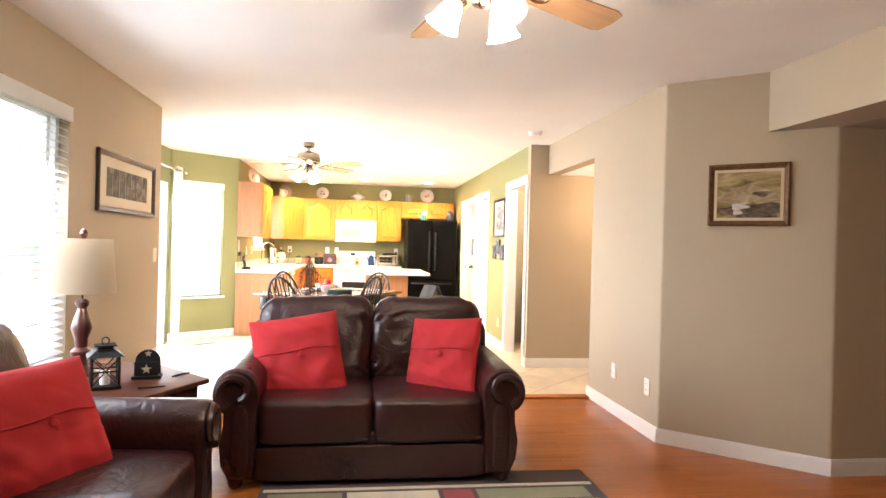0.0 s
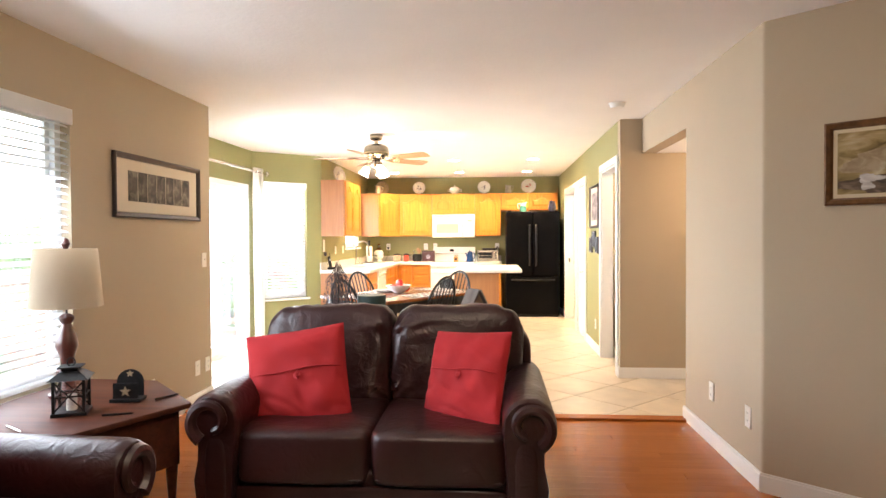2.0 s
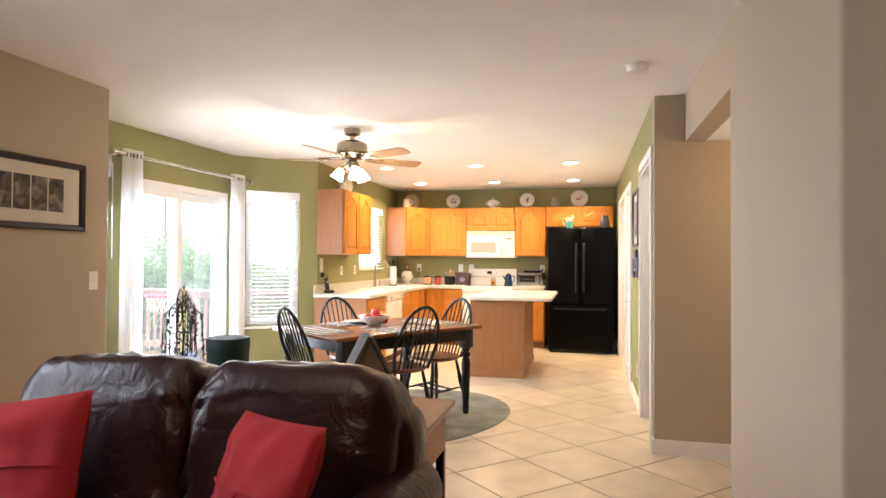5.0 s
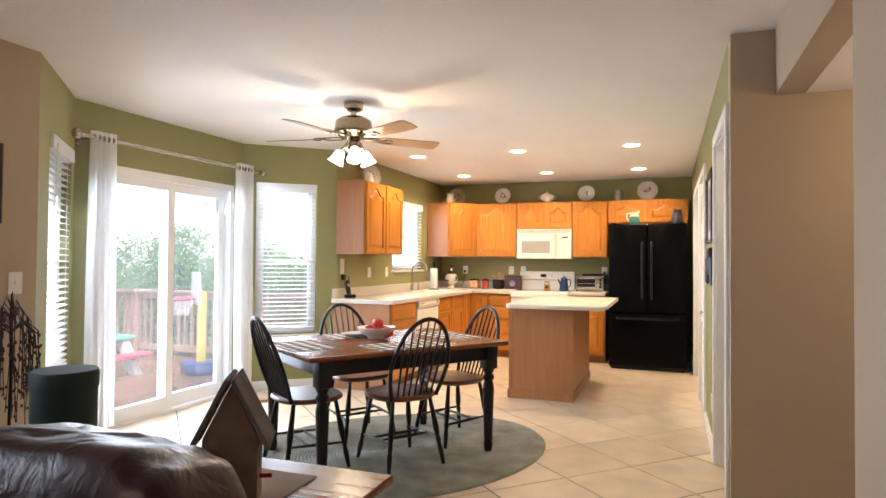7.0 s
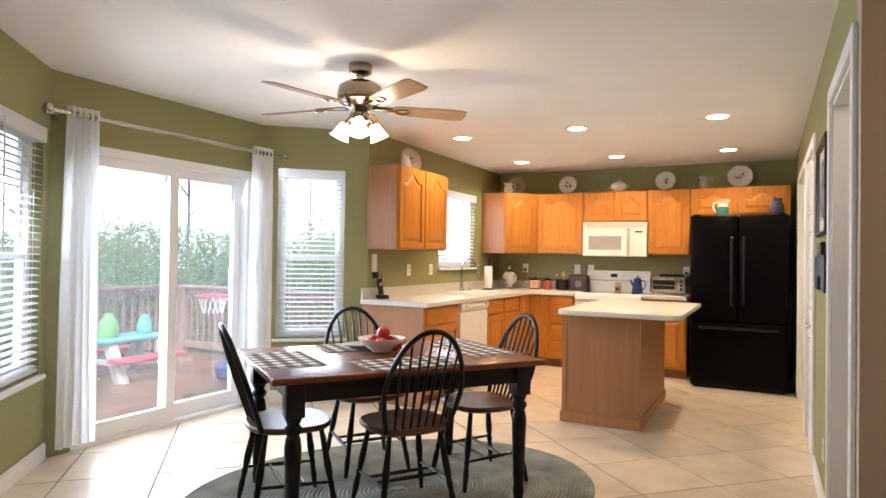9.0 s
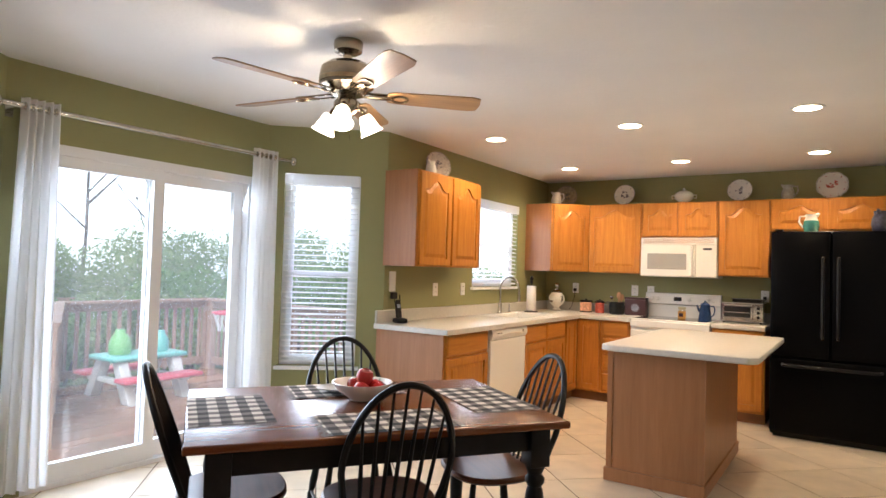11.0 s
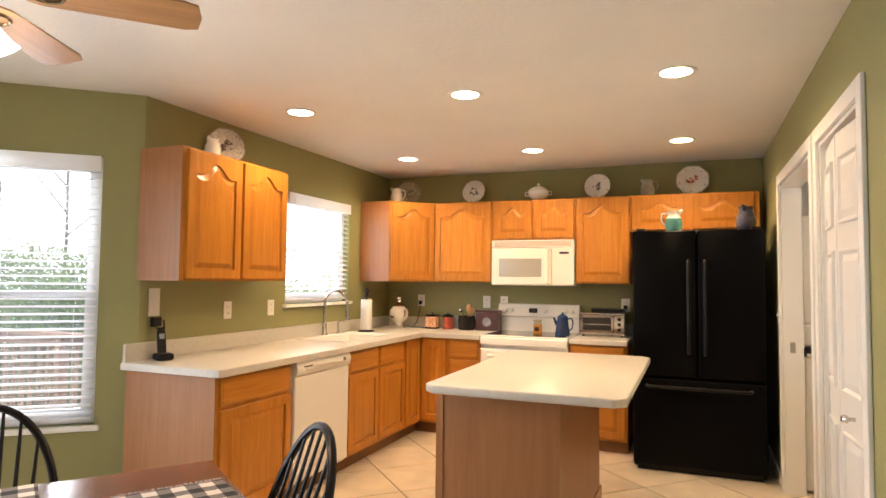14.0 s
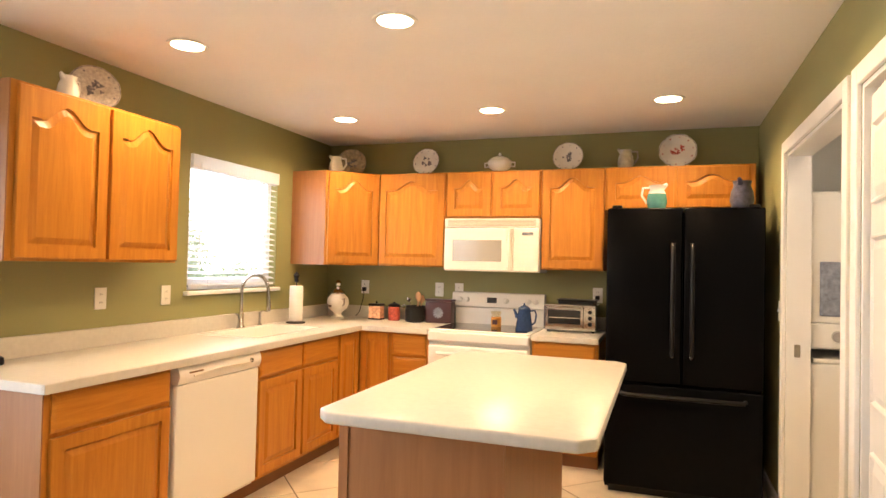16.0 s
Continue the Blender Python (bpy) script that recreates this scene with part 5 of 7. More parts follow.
gable = [(-0.085, 0), (0.085, 0), (0.085, 0.17), (0, 0.30), (-0.085, 0.17)]
part("body", move(P(gable, -0.07, 0.07), Matrix.Rotation(radians(90), 4, "X")), M_bird, bh)
for s in (-1, 1):
    ln = math.hypot(0.115, 0.175)
    part("roof_board", B(0, ln, -0.10, 0.10, 0.002, 0.016, 0.002), M_roofw, bh, m=Matrix.Translation((0, 0, 0.312)) @ (Matrix.Identity(4) if s > 0 else Matrix.Rotation(math.pi, 4, "Z")) @ Matrix.Rotation(math.atan2(0.175, 0.115), 4, "Y"))
part("entrance", L([(0.022, 0), (0.022, 0.002)], 16), M_blackpl, bh, m=pose(0.086, 0, 0.10, 0, 90, 0))
part("perch", T([(0.085, 0, 0.055), (0.125, 0, 0.055)], 0.006, 8), M_red, bh)
M_drum = plain("dark_green_tin", (0.008, 0.028, 0.024), 0.6, vary=0.2)
tin = thing("round_canister", "dark green round tin canister with a lid", "canister", pose(0.20, 4.83, 0.7045) @ Matrix.Diagonal((0.69, 0.69, 1, 1)))
part("body", L([(0.125, 0), (0.128, 0.01), (0.128, 0.22)], 32), M_drum, tin, smooth=True)
part("lid", L([(0.133, 0.215), (0.134, 0.26), (0.128, 0.268), (0.0, 0.27)], 32), M_drum, tin, smooth=True)
fig = thing("figurine", "small red and cream figurine on the console table", "figurine", pose(0.44, 4.72, 0.7045))
part("figure", join(L([(0.02, 0), (0.024, 0.02), (0.016, 0.06), (0.012, 0.07)], 12), L([(0.004, 0.068), (0.018, 0.08), (0.02, 0.092), (0.012, 0.105), (0.002, 0.108)], 12)), M_red, fig, smooth=True)
M_berry = plain("dark_berries", (0.03, 0.012, 0.012), 0.5)
tr = thing("berry_tree", "weeping wire tree with dark berries in a small pot", "ornament", pose(-0.02, 4.82, 0.7045) @ Matrix.Diagonal((0.62, 0.62, 1, 1)))
part("pot", L([(0.04, 0), (0.055, 0.05), (0.058, 0.06)], 16), M_iron, tr, smooth=True)
part("trunk", T([(0, 0, 0.05), (0.005, 0, 0.25), (-0.004, 0, 0.42), (0, 0, 0.49)], [0.008, 0.007, 0.005, 0.003], 8), M_ebony, tr)
rng = random.Random(11)
for k in range(36):
    a = rng.random() * 2 * math.pi
    reach = 0.02 + 0.115 * rng.random() ** 0.6
    top = 0.40 + 0.115 * (1 - reach / 0.13)
    drop = top - rng.uniform(0.07, 0.22)
    pts = [Vector((0, 0, top - 0.03)), Vector((0.5 * reach * math.cos(a), 0.5 * reach * math.sin(a), top)), Vector((reach * math.cos(a), reach * math.sin(a), top - 0.035)), Vector((reach * 1.12 * math.cos(a + 0.2), reach * 1.12 * math.sin(a + 0.2), max(0.07, top - drop)))]
    tw = T(pts, 0.0022, 5)
    for q in range(9):
        p = pts[2].lerp(pts[3], rng.random())
        bmesh.ops.create_icosphere(tw, subdivisions=1, radius=0.0062, matrix=Matrix.Translation(p + Vector((rng.uniform(-0.01, 0.01), rng.uniform(-0.01, 0.01), 0))))
    part("twig", tw, M_berry, tr)

# ---- dining corner ----
DC, DA = Vector((0.05, 7.33)), 54.5
dm = pose(DC.x, DC.y, 0, 0, 0, DA)
rg2 = thing("braided_rug", "oval sage green braided rug under the dining table", "rug", pose(DC.x + 0.05, DC.y + 0.06, 0, 0, 0, DA))
M_braid = cloth("sage_braid", (0.185, 0.19, 0.145), 0.4, weave=60)
rings = 48
for k in range(rings):
    f = 1 - k / rings
    a_, b_ = 1.15 * f + 0.02, 0.86 * f + 0.012
    if k == rings - 1:
        part("braid", L([(1, 0.0005), (1, 0.010), (0.9, 0.012)], 40), M_braid, rg2, m=Matrix.Diagonal((a_, b_, 1, 1)))
        continue
    wd = 0.86 / rings * 0.5
    bm = bmesh.new()
    n = 72
    prof = [(-wd - 0.008, 0.0005), (-wd * 0.6, 0.0105), (0, 0.0118), (wd * 0.6, 0.0105), (wd + 0.008, 0.0005)]
    loops = [[bm.verts.new(((a_ + o) * math.cos(2 * math.pi * i / n), (b_ + o) * math.sin(2 * math.pi * i / n), z + (0.0012 if i % 2 else 0))) for i in range(n)] for o, z in prof]
    for u, v in zip(loops, loops[1:]):
        for i in range(n):
            bm.faces.new((u[i], v[i], v[(i + 1) % n], u[(i + 1) % n]))
    bmesh.ops.recalc_face_normals(bm, faces=bm.faces)
    part("braid", bm, M_braid, rg2)

dt = thing("dining_table", "reddish wood dining table with black turned legs", "table", dm)
tl, tw = 1.45, 0.98
part("tabletop", B(-tl / 2, tl / 2, -tw / 2, tw / 2, 0.73, 0.76, 0.008, 3), M_walnut, dt, smooth=True)
for x0, x1, y0, y1 in ((-0.60, 0.60, -0.425, -0.40), (-0.60, 0.60, 0.40, 0.425), (-0.625, -0.60, -0.40, 0.40), (0.60, 0.625, -0.40, 0.40)):
    part("apron", B(x0, x1, y0, y1, 0.635, 0.7295), M_ebony, dt)
legp = [(0.026, 0.0), (0.028, 0.02), (0.032, 0.05), (0.026, 0.075), (0.030, 0.10), (0.036, 0.30), (0.040, 0.42), (0.034, 0.46), (0.028, 0.475), (0.040, 0.495), (0.040, 0.51), (0.028, 0.525), (0.044, 0.56)]
legm = mesh_of("leg", join(L(legp, 16), B(-0.043, 0.043, -0.043, 0.043, 0.56, 0.7295, 0.003)), M_ebony, True)
for x in (-0.61, 0.61):
    for y in (-0.41, 0.41):
        again("leg", legm, dt, pose(x, y, 0.013))


def windsor():
    """A hoop-back chair; faces +x, its seat's middle over the origin."""
    ob = thing("dining_chair", "black hoop-back windsor chair with a brown wooden seat", "chair", None, "chairs round the table")
    seat = bmesh.new()
    n = 40
    rings = []
    for k, z in ((0.93, 0.420), (1.0, 0.432), (1.0, 0.442), (0.96, 0.452), (0.7, 0.446), (0.3, 0.442)):
        ring = []
        for i in range(n):
            a = 2 * math.pi * i / n
            c, s = math.cos(a), math.sin(a)
            r = 0.215 * (abs(c) ** 2.6 + abs(s) ** 2.6) ** (-1 / 2.6)
            ring.append(seat.verts.new((k * r * c * 0.98, k * r * s * (1.02 + 0.05 * c), z)))
        rings.append(ring)
    for a, b in zip(rings, rings[1:]):
        for i in range(n):
            seat.faces.new((a[i], a[(i + 1) % n], b[(i + 1) % n], b[i]))
    seat.faces.new(rings[0][::-1])
    seat.faces.new(rings[-1])
    part("seat", seat, M_seat, ob, "dark brown wooden seat", True)
    feet = {}
    for sx in (-1, 1):
        for sy in (-1, 1):
            top, low = Vector((sx * 0.135, sy * 0.135, 0.43)), Vector((sx * 0.205, sy * 0.20, 0.0))
            fs = (0.0, 0.06, 0.2, 0.3, 0.36, 0.40, 0.46, 0.55, 0.75, 1.0)
            rs = (0.011, 0.013, 0.017, 0.013, 0.018, 0.013, 0.018, 0.020, 0.015, 0.012)
            part("leg", T([low.lerp(top, f) for f in fs], rs, 10), M_ebony, ob, smooth=True)
            feet[(sx, sy)] = (low, top)
    sides = []
    for sy in (-1, 1):
        a = feet[(-1, sy)][0].lerp(feet[(-1, sy)][1], 0.40)
        b = feet[(1, sy)][0].lerp(feet[(1, sy)][1], 0.36)
        part("stretcher", T([a, a.lerp(b, 0.3), a.lerp(b, 0.5), a.lerp(b, 0.7), b], (0.007, 0.009, 0.012, 0.009, 0.007), 8), M_ebony, ob, smooth=True)
        sides.append((a, b))
    for f in (0.35, 0.65):
        a, b = sides[0][0].lerp(sides[0][1], f), sides[1][0].lerp(sides[1][1], f)
        part("stretcher", T([a, a.lerp(b, 0.5), b], (0.007, 0.011, 0.007), 8), M_ebony, ob, smooth=True)
    lean = 0.17

    def back(y, z):
        return Vector((-0.165 - lean * (z - 0.44) / 0.5, y, z))
    hoop = []
    for i in range(29):
        a = math.pi * (1.0 - i / 28)
        w = 0.205
        y = w * math.cos(a)
        z = 0.62 + 0.32 * math.sin(a)
        hoop.append(back(y, z))
    hoop = [back(-0.165, 0.435), back(-0.19, 0.53)] + hoop + [back(0.19, 0.53), back(0.165, 0.435)]
    part("hoop", T(hoop, 0.0135, 8), M_ebony, ob, "bent black hoop", True)
    for k in range(7):
        y = -0.135 + 0.045 * k
        y1 = y * 1.12
        z1 = 0.62 + 0.32 * math.sqrt(max(0, 1 - (y1 / 0.205) ** 2))
        a, b = back(y * 0.9, 0.437), back(y1, z1)
        part("spindle", T([a, a.lerp(b, 0.35), b], (0.006, 0.0085, 0.005), 7), M_ebony, ob, smooth=True)
    return ob


u, v = Vector((math.cos(radians(DA)), math.sin(radians(DA)))), Vector((-math.sin(radians(DA)), math.cos(radians(DA))))
first = windsor()
seats = [(DC - u * 0.54, DA), (DC - v * 0.26, DA + 90), (DC + v * 0.46 + u * 0.06, DA - 90), (DC + u * 0.59 - v * 0.02, DA + 180)]
first.matrix_basis = pose(seats[0][0].x, seats[0][0].y, 0.012, 0, 0, seats[0][1])
for p, a in seats[1:]:
    copy_thing(first, pose(p.x, p.y, 0.012, 0, 0, a))


def plaid():
    mat, nt, bs = material("black_cream_plaid")
    v_ = coords(nt)
    sep = nt.nodes.new("ShaderNodeSeparateXYZ")
    nt.links.new(v_, sep.inputs[0])
    outs = []
    for ax in ("X", "Y"):
        mul = nt.nodes.new("ShaderNodeMath")
        mul.operation, mul.inputs[1].default_value = "MULTIPLY", 12.5
        nt.links.new(sep.outputs[ax], mul.inputs[0])
        fr_ = nt.nodes.new("ShaderNodeMath")
        fr_.operation = "FRACT"
        nt.links.new(mul.outputs[0], fr_.inputs[0])
        gt = nt.nodes.new("ShaderNodeMath")
        gt.operation, gt.inputs[1].default_value = "GREATER_THAN", 0.5
        nt.links.new(fr_.outputs[0], gt.inputs[0])
        outs.append(gt.outputs[0])
    add = nt.nodes.new("ShaderNodeMath")
    add.operation = "ADD"
    nt.links.new(outs[0], add.inputs[0])
    nt.links.new(outs[1], add.inputs[1])
    half = nt.nodes.new("ShaderNodeMath")
    half.operation, half.inputs[1].default_value = "MULTIPLY", 0.5
    nt.links.new(add.outputs[0], half.inputs[0])
    nt.links.new(ramp(nt, half.outputs[0], [(0.0, (0.02, 0.018, 0.018)), (0.5, (0.17, 0.15, 0.14)), (1.0, (0.68, 0.63, 0.55))]), bs.inputs["Base Color"])
    bs.inputs["Roughness"].default_value = 0.9
    w = node(nt, "ShaderNodeTexNoise", Scale=300.0)
    nt.links.new(v_, w.inputs["Vector"])
    bump(nt, w.outputs[0], bs, 0.4, 0.002)
    return mat


M_plaid = plaid()
M_fringe = cloth("grey_fringe", (0.24, 0.22, 0.20), 0.5)
for lx, ly, a in ((-0.565, 0.02, 90), (0.0, -0.315, 0), (-0.03, 0.32, 0), (0.555, -0.01, 90)):
    ob = thing("placemat", "black and cream plaid placemat with fringed ends", "placemat", dm @ pose(lx, ly, 0.7605, 0, 0, a + 2), "placemats")
    bm = bmesh.new()
    n = 12
    grid = [[bm.verts.new((0.50 * (i / n - 0.5), 0.31 * (j / n - 0.5), 0.003 + 0.0012 * noise.noise(Vector((i * 0.7 + lx * 9, j * 0.7, ly * 5))))) for j in range(n + 1)] for i in range(n + 1)]
    for i in range(n):
        for j in range(n):
            bm.faces.new((grid[i][j], grid[i + 1][j], grid[i + 1][j + 1], grid[i][j + 1]))
    part("cloth", bm, M_plaid, ob)
    rr = random.Random(int(lx * 100) + 5)
    for s in (-1, 1):
        fr = bmesh.new()
        for i in range(44):
            y = -0.153 + 0.306 * i / 43
            x = s * 0.25
            e = rr.uniform(0.018, 0.032)
            dy_ = rr.uniform(-0.006, 0.006)
            v4 = [fr.verts.new(p) for p in ((x, y - 0.0022, 0.002), (x, y + 0.0022, 0.002), (x + s * e, y + dy_ + 0.0015, 0.0006), (x + s * e, y + dy_ - 0.0015, 0.0006))]
            fr.faces.new(v4)
        part("fringe", fr, M_fringe, ob)

bowl = thing("fruit_bowl", "white ceramic bowl holding red apples", "bowl", dm @ pose(0.0, 0.08, 0.7655))
bw = L([(0.055, 0), (0.06, 0.008), (0.10, 0.035), (0.128, 0.065), (0.136, 0.078), (0.130, 0.078), (0.095, 0.042), (0.055, 0.014), (0.001, 0.012)], 36)
part("bowl", bw, M_white, bowl, smooth=True)
M_apple = plain("red_apple_skin", (0.45, 0.025, 0.02), 0.25, vary=0.35, scale=18, grain=90)
app = L([(0.004, 0.010), (0.014, 0.002), (0.026, 0.006), (0.036, 0.024), (0.038, 0.042), (0.032, 0.060), (0.018, 0.068), (0.007, 0.062), (0.002, 0.058)], 20)
appm = mesh_of("apple", app, M_apple, True)
stm = mesh_of("stem", T([(0, 0, 0.056), (0.003, 0, 0.078)], 0.0018, 6), M_ebony)
for x, y, z, a in ((0.052, 0.0, 0.028, 20), (-0.022, 0.05, 0.028, -15), (-0.03, -0.045, 0.028, 30), (0.03, 0.055, 0.03, 50), (0.005, 0.0, 0.078, 10), (0.04, -0.05, 0.03, -40)):
    ap = thing("apple", "red apple in the white bowl", "apple", dm @ pose(x, y + 0.08, 0.7655 + z - 0.012, a, a * 0.4, a * 3), "apples")
    again("skin", appm, ap, Matrix())
    again("stem", stm, ap, Matrix())
plt = thing("oval_platter", "pale grey oval platter on a placemat", "platter", dm @ pose(-0.02, 0.27, 0.7652))
part("dish", L([(0.09, 0), (0.095, 0.004), (0.15, 0.02), (0.152, 0.023), (0.10, 0.010), (0.001, 0.008)], 36, squash=0.62), plain("grey_china", (0.48, 0.47, 0.46), 0.3), plt, smooth=True)

# ---- ceiling fans and lights ----
M_blade = wooden("tan_fan_blade", (0.30, 0.17, 0.08), (0.46, 0.28, 0.14), 0.3, axis=0, coat=0.25)
M_bulb = glowing("frosted_lit_glass", (1.0, 0.80, 0.55), 14.0)
M_can = glowing("lit_recessed_lens", (1.0, 0.78, 0.50), 10.0)


def ceiling_fan(x, y, turn, label, arms, rise=0.0):
    ob = thing("ceiling_fan", label, "ceiling fan", pose(x, y, H), "ceiling fans")
    part("canopy", L([(0.045, -0.062), (0.068, -0.05), (0.072, -0.012), (0.07, -0.0005)], 28), M_fan, ob, smooth=True)
    part("downrod", T([(0, 0, -0.13), (0, 0, -0.05)], 0.022, 12), M_fan, ob, smooth=True)
    part("motor", L([(0.05, -0.285), (0.09, -0.275), (0.105, -0.25), (0.13, -0.24), (0.135, -0.19), (0.128, -0.15), (0.10, -0.128), (0.05, -0.12)], 32), M_fan, ob, smooth=True, m=pose(0, 0, rise))
    part("motor_band", L([(0.1365, -0.225), (0.1365, -0.205)], 32, cap=False), M_bronze, ob, smooth=True, m=pose(0, 0, rise))
    for k in range(5):
        a = turn + 72 * k
        mm = pose(0, 0, -0.275 + rise, 0, 0, a)
        out = [(0.20, -0.045), (0.24, -0.058), (0.62, -0.072), (0.66, -0.06), (0.67, 0.0), (0.66, 0.06), (0.62, 0.072), (0.24, 0.058), (0.20, 0.045)]
        b = part("blade", P(out, -0.003, 0.004, 0.001), M_blade, ob, m=mm @ pose(0, 0, 0, -12, 0, 0))
        iron = join(B(0.08, 0.22, -0.014, 0.014, 0.006, 0.014, 0.003), T([(0.26 + 0.04 * math.cos(2 * math.pi * i / 16), 0.03 * math.sin(2 * math.pi * i / 16), 0.008) for i in range(16)], 0.006, 6, True), T([(0.26 + 0.04 * math.cos(2 * math.pi * i / 16), 0.03 * math.sin(2 * math.pi * i / 16), -0.006) for i in range(16)], 0.006, 6, True), B(0.08, 0.23, -0.014, 0.014, -0.012, -0.004, 0.003))
        part("blade_iron", iron, M_fan, b, smooth=True)
    part("light_hub", L([(0.012, -0.385), (0.04, -0.375), (0.06, -0.35), (0.062, -0.32), (0.045, -0.295), (0.045, -0.285)], 24), M_fan, ob, smooth=True, m=pose(0, 0, rise))
    for k in range(arms):
        a = turn + 20 + 360 / arms * k
        mm = pose(0, 0, -0.335 + rise, 0, 0, a)
        ar = part("lamp_arm", T([(0.05, 0, 0), (0.075, 0, 0.0), (0.09, 0, -0.015), (0.098, 0, -0.03)], 0.009, 8), M_fan, ob, m=mm, smooth=True)
        sh_ = L([(0.024, 0), (0.032, -0.012), (0.042, -0.05), (0.050, -0.078), (0.060, -0.094), (0.057, -0.094), (0.045, -0.07), (0.02, -0.02)], 24)
        bmesh.ops.recalc_face_normals(sh_, faces=sh_.faces)
        part("shade", sh_, M_bulb, ar, "frosted glass tulip shade, lit", True, pose(0.098, 0, -0.03, 0, -28, 0))
    part("pull_chain", T([(0.03, 0, -0.38), (0.03, 0, -0.50)], 0.0015, 5), M_fan, ob, m=pose(0, 0, rise))
    return ob


ceiling_fan(-0.26, 7.47, 44, "brushed nickel ceiling fan over the dining table, lit", 3, 0.015)
ceiling_fan(0.72, 2.24, 30, "brushed nickel ceiling fan over the living room, lit", 3, 0.03)
lamp("fan_light_dining", "POINT", pose(-0.26, 7.47, H - 0.51), 26, (1.0, 0.74, 0.44), radius=0.05)
lamp("fan_light_living", "POINT", pose(0.72, 2.24, H - 0.49), 23, (1.0, 0.78, 0.52), radius=0.05)
for x in (-0.69, 0.43, 1.56):
    for y in (9.76, 11.38):
        dl_ = thing("recessed_light", "round white recessed ceiling light, lit", "recessed light", pose(x, y, H), "recessed lights")
        part("trim_ring", L([(0.078, -0.006), (0.098, -0.006), (0.1, -0.0005), (0.078, -0.0005), (0.078, -0.006)], 32, cap=False), M_plate, dl_, smooth=True)
        part("lens", L([(0.001, -0.0035), (0.078, -0.0035)], 32), M_can, dl_, "glowing frosted lens")
        lamp("can_light", "SPOT", pose(x, y, H - 0.012), 118, (1.0, 0.68, 0.36), radius=0.07, cone=radians(152))
# ---- things on the worktops ----
M_steel = plain("polished_steel", (0.60, 0.60, 0.60), 0.12, 1.0, vary=0.03)
M_blue = plain("speckled_blue_enamel", (0.02, 0.05, 0.14), 0.25, vary=0.4, scale=120)
M_amber = plain("amber_wax", (0.62, 0.30, 0.06), 0.35)
M_china = plain("white_china", (0.74, 0.72, 0.66), 0.2, vary=0.03)
M_redlabel = plain("red_printed_label", (0.45, 0.08, 0.05), 0.5, vary=0.4, scale=40)
M_peach = plain("peach_printed_label", (0.66, 0.36, 0.22), 0.5, vary=0.4, scale=40)
M_maroon = plain("maroon_tin", (0.05, 0.018, 0.024), 0.35, vary=0.2)
M_greyblue = plain("grey_blue_motif", (0.22, 0.25, 0.32), 0.4, vary=0.3, scale=40)
M_paper = cloth("paper_towel", (0.80, 0.79, 0.76), 0.03)
M_teal = plain("teal_glaze", (0.10, 0.34, 0.30), 0.2, vary=0.25, scale=14)
M_spoon = wooden("spoon_wood", (0.38, 0.20, 0.09), (0.55, 0.32, 0.16), 0.6)
Z = TOP + 0.0005

fa = thing("faucet", "chrome gooseneck kitchen faucet behind the sink", "faucet", pose(-1.275, 11.0, Z))
part("base", L([(0.03, 0), (0.03, 0.01), (0.022, 0.02), (0.02, 0.10), (0.016, 0.11)], 18), M_steel, fa, smooth=True)
part("neck", T([(0, 0, 0.10), (0, 0, 0.26)] + [(0.10 - 0.10 * math.cos(math.pi * i / 12), 0.03 * math.sin(math.pi * i / 24), 0.27 + 0.11 * math.sin(math.pi * i / 12)) for i in range(13)] + [(0.203, 0.03, 0.22)], 0.0125, 12), M_steel, fa, smooth=True)
part("spray_head", T([(0.203, 0.03, 0.235), (0.205, 0.03, 0.16), (0.206, 0.03, 0.13)], (0.015, 0.018, 0.016), 12), M_steel, fa, smooth=True)
part("lever", T([(0, -0.02, 0.07), (0.02, -0.06, 0.10), (0.025, -0.09, 0.11)], (0.009, 0.007, 0.006), 8), M_steel, fa, smooth=True)
sp = thing("soap_dispenser", "chrome soap dispenser beside the faucet", "soap dispenser", pose(-1.275, 11.22, Z))
part("body", L([(0.018, 0), (0.018, 0.008), (0.01, 0.015), (0.009, 0.09), (0.012, 0.10)], 14), M_steel, sp, smooth=True)
part("spout", T([(0, 0, 0.095), (0.03, 0, 0.112), (0.075, 0, 0.105)], 0.006, 8), M_steel, sp, smooth=True)
pt = thing("paper_towel_holder", "white paper towel roll on a black holder", "paper towel", pose(-1.16, 11.52, Z))
part("base", L([(0.075, 0), (0.075, 0.008), (0.02, 0.014)], 24), M_iron, pt, smooth=True)
part("post", T([(0, 0, 0.01), (0, 0, 0.32)], 0.006, 8), M_iron, pt)
part("roll", L([(0.05, 0.016), (0.052, 0.02), (0.052, 0.285), (0.05, 0.29), (0.02, 0.29)], 28), M_paper, pt, "white paper towel roll", True)
part("finial", L([(0.006, 0.31), (0.018, 0.325), (0.012, 0.345), (0.022, 0.37), (0.008, 0.395), (0.002, 0.4)], 12), M_iron, pt, "black iron finial", True)

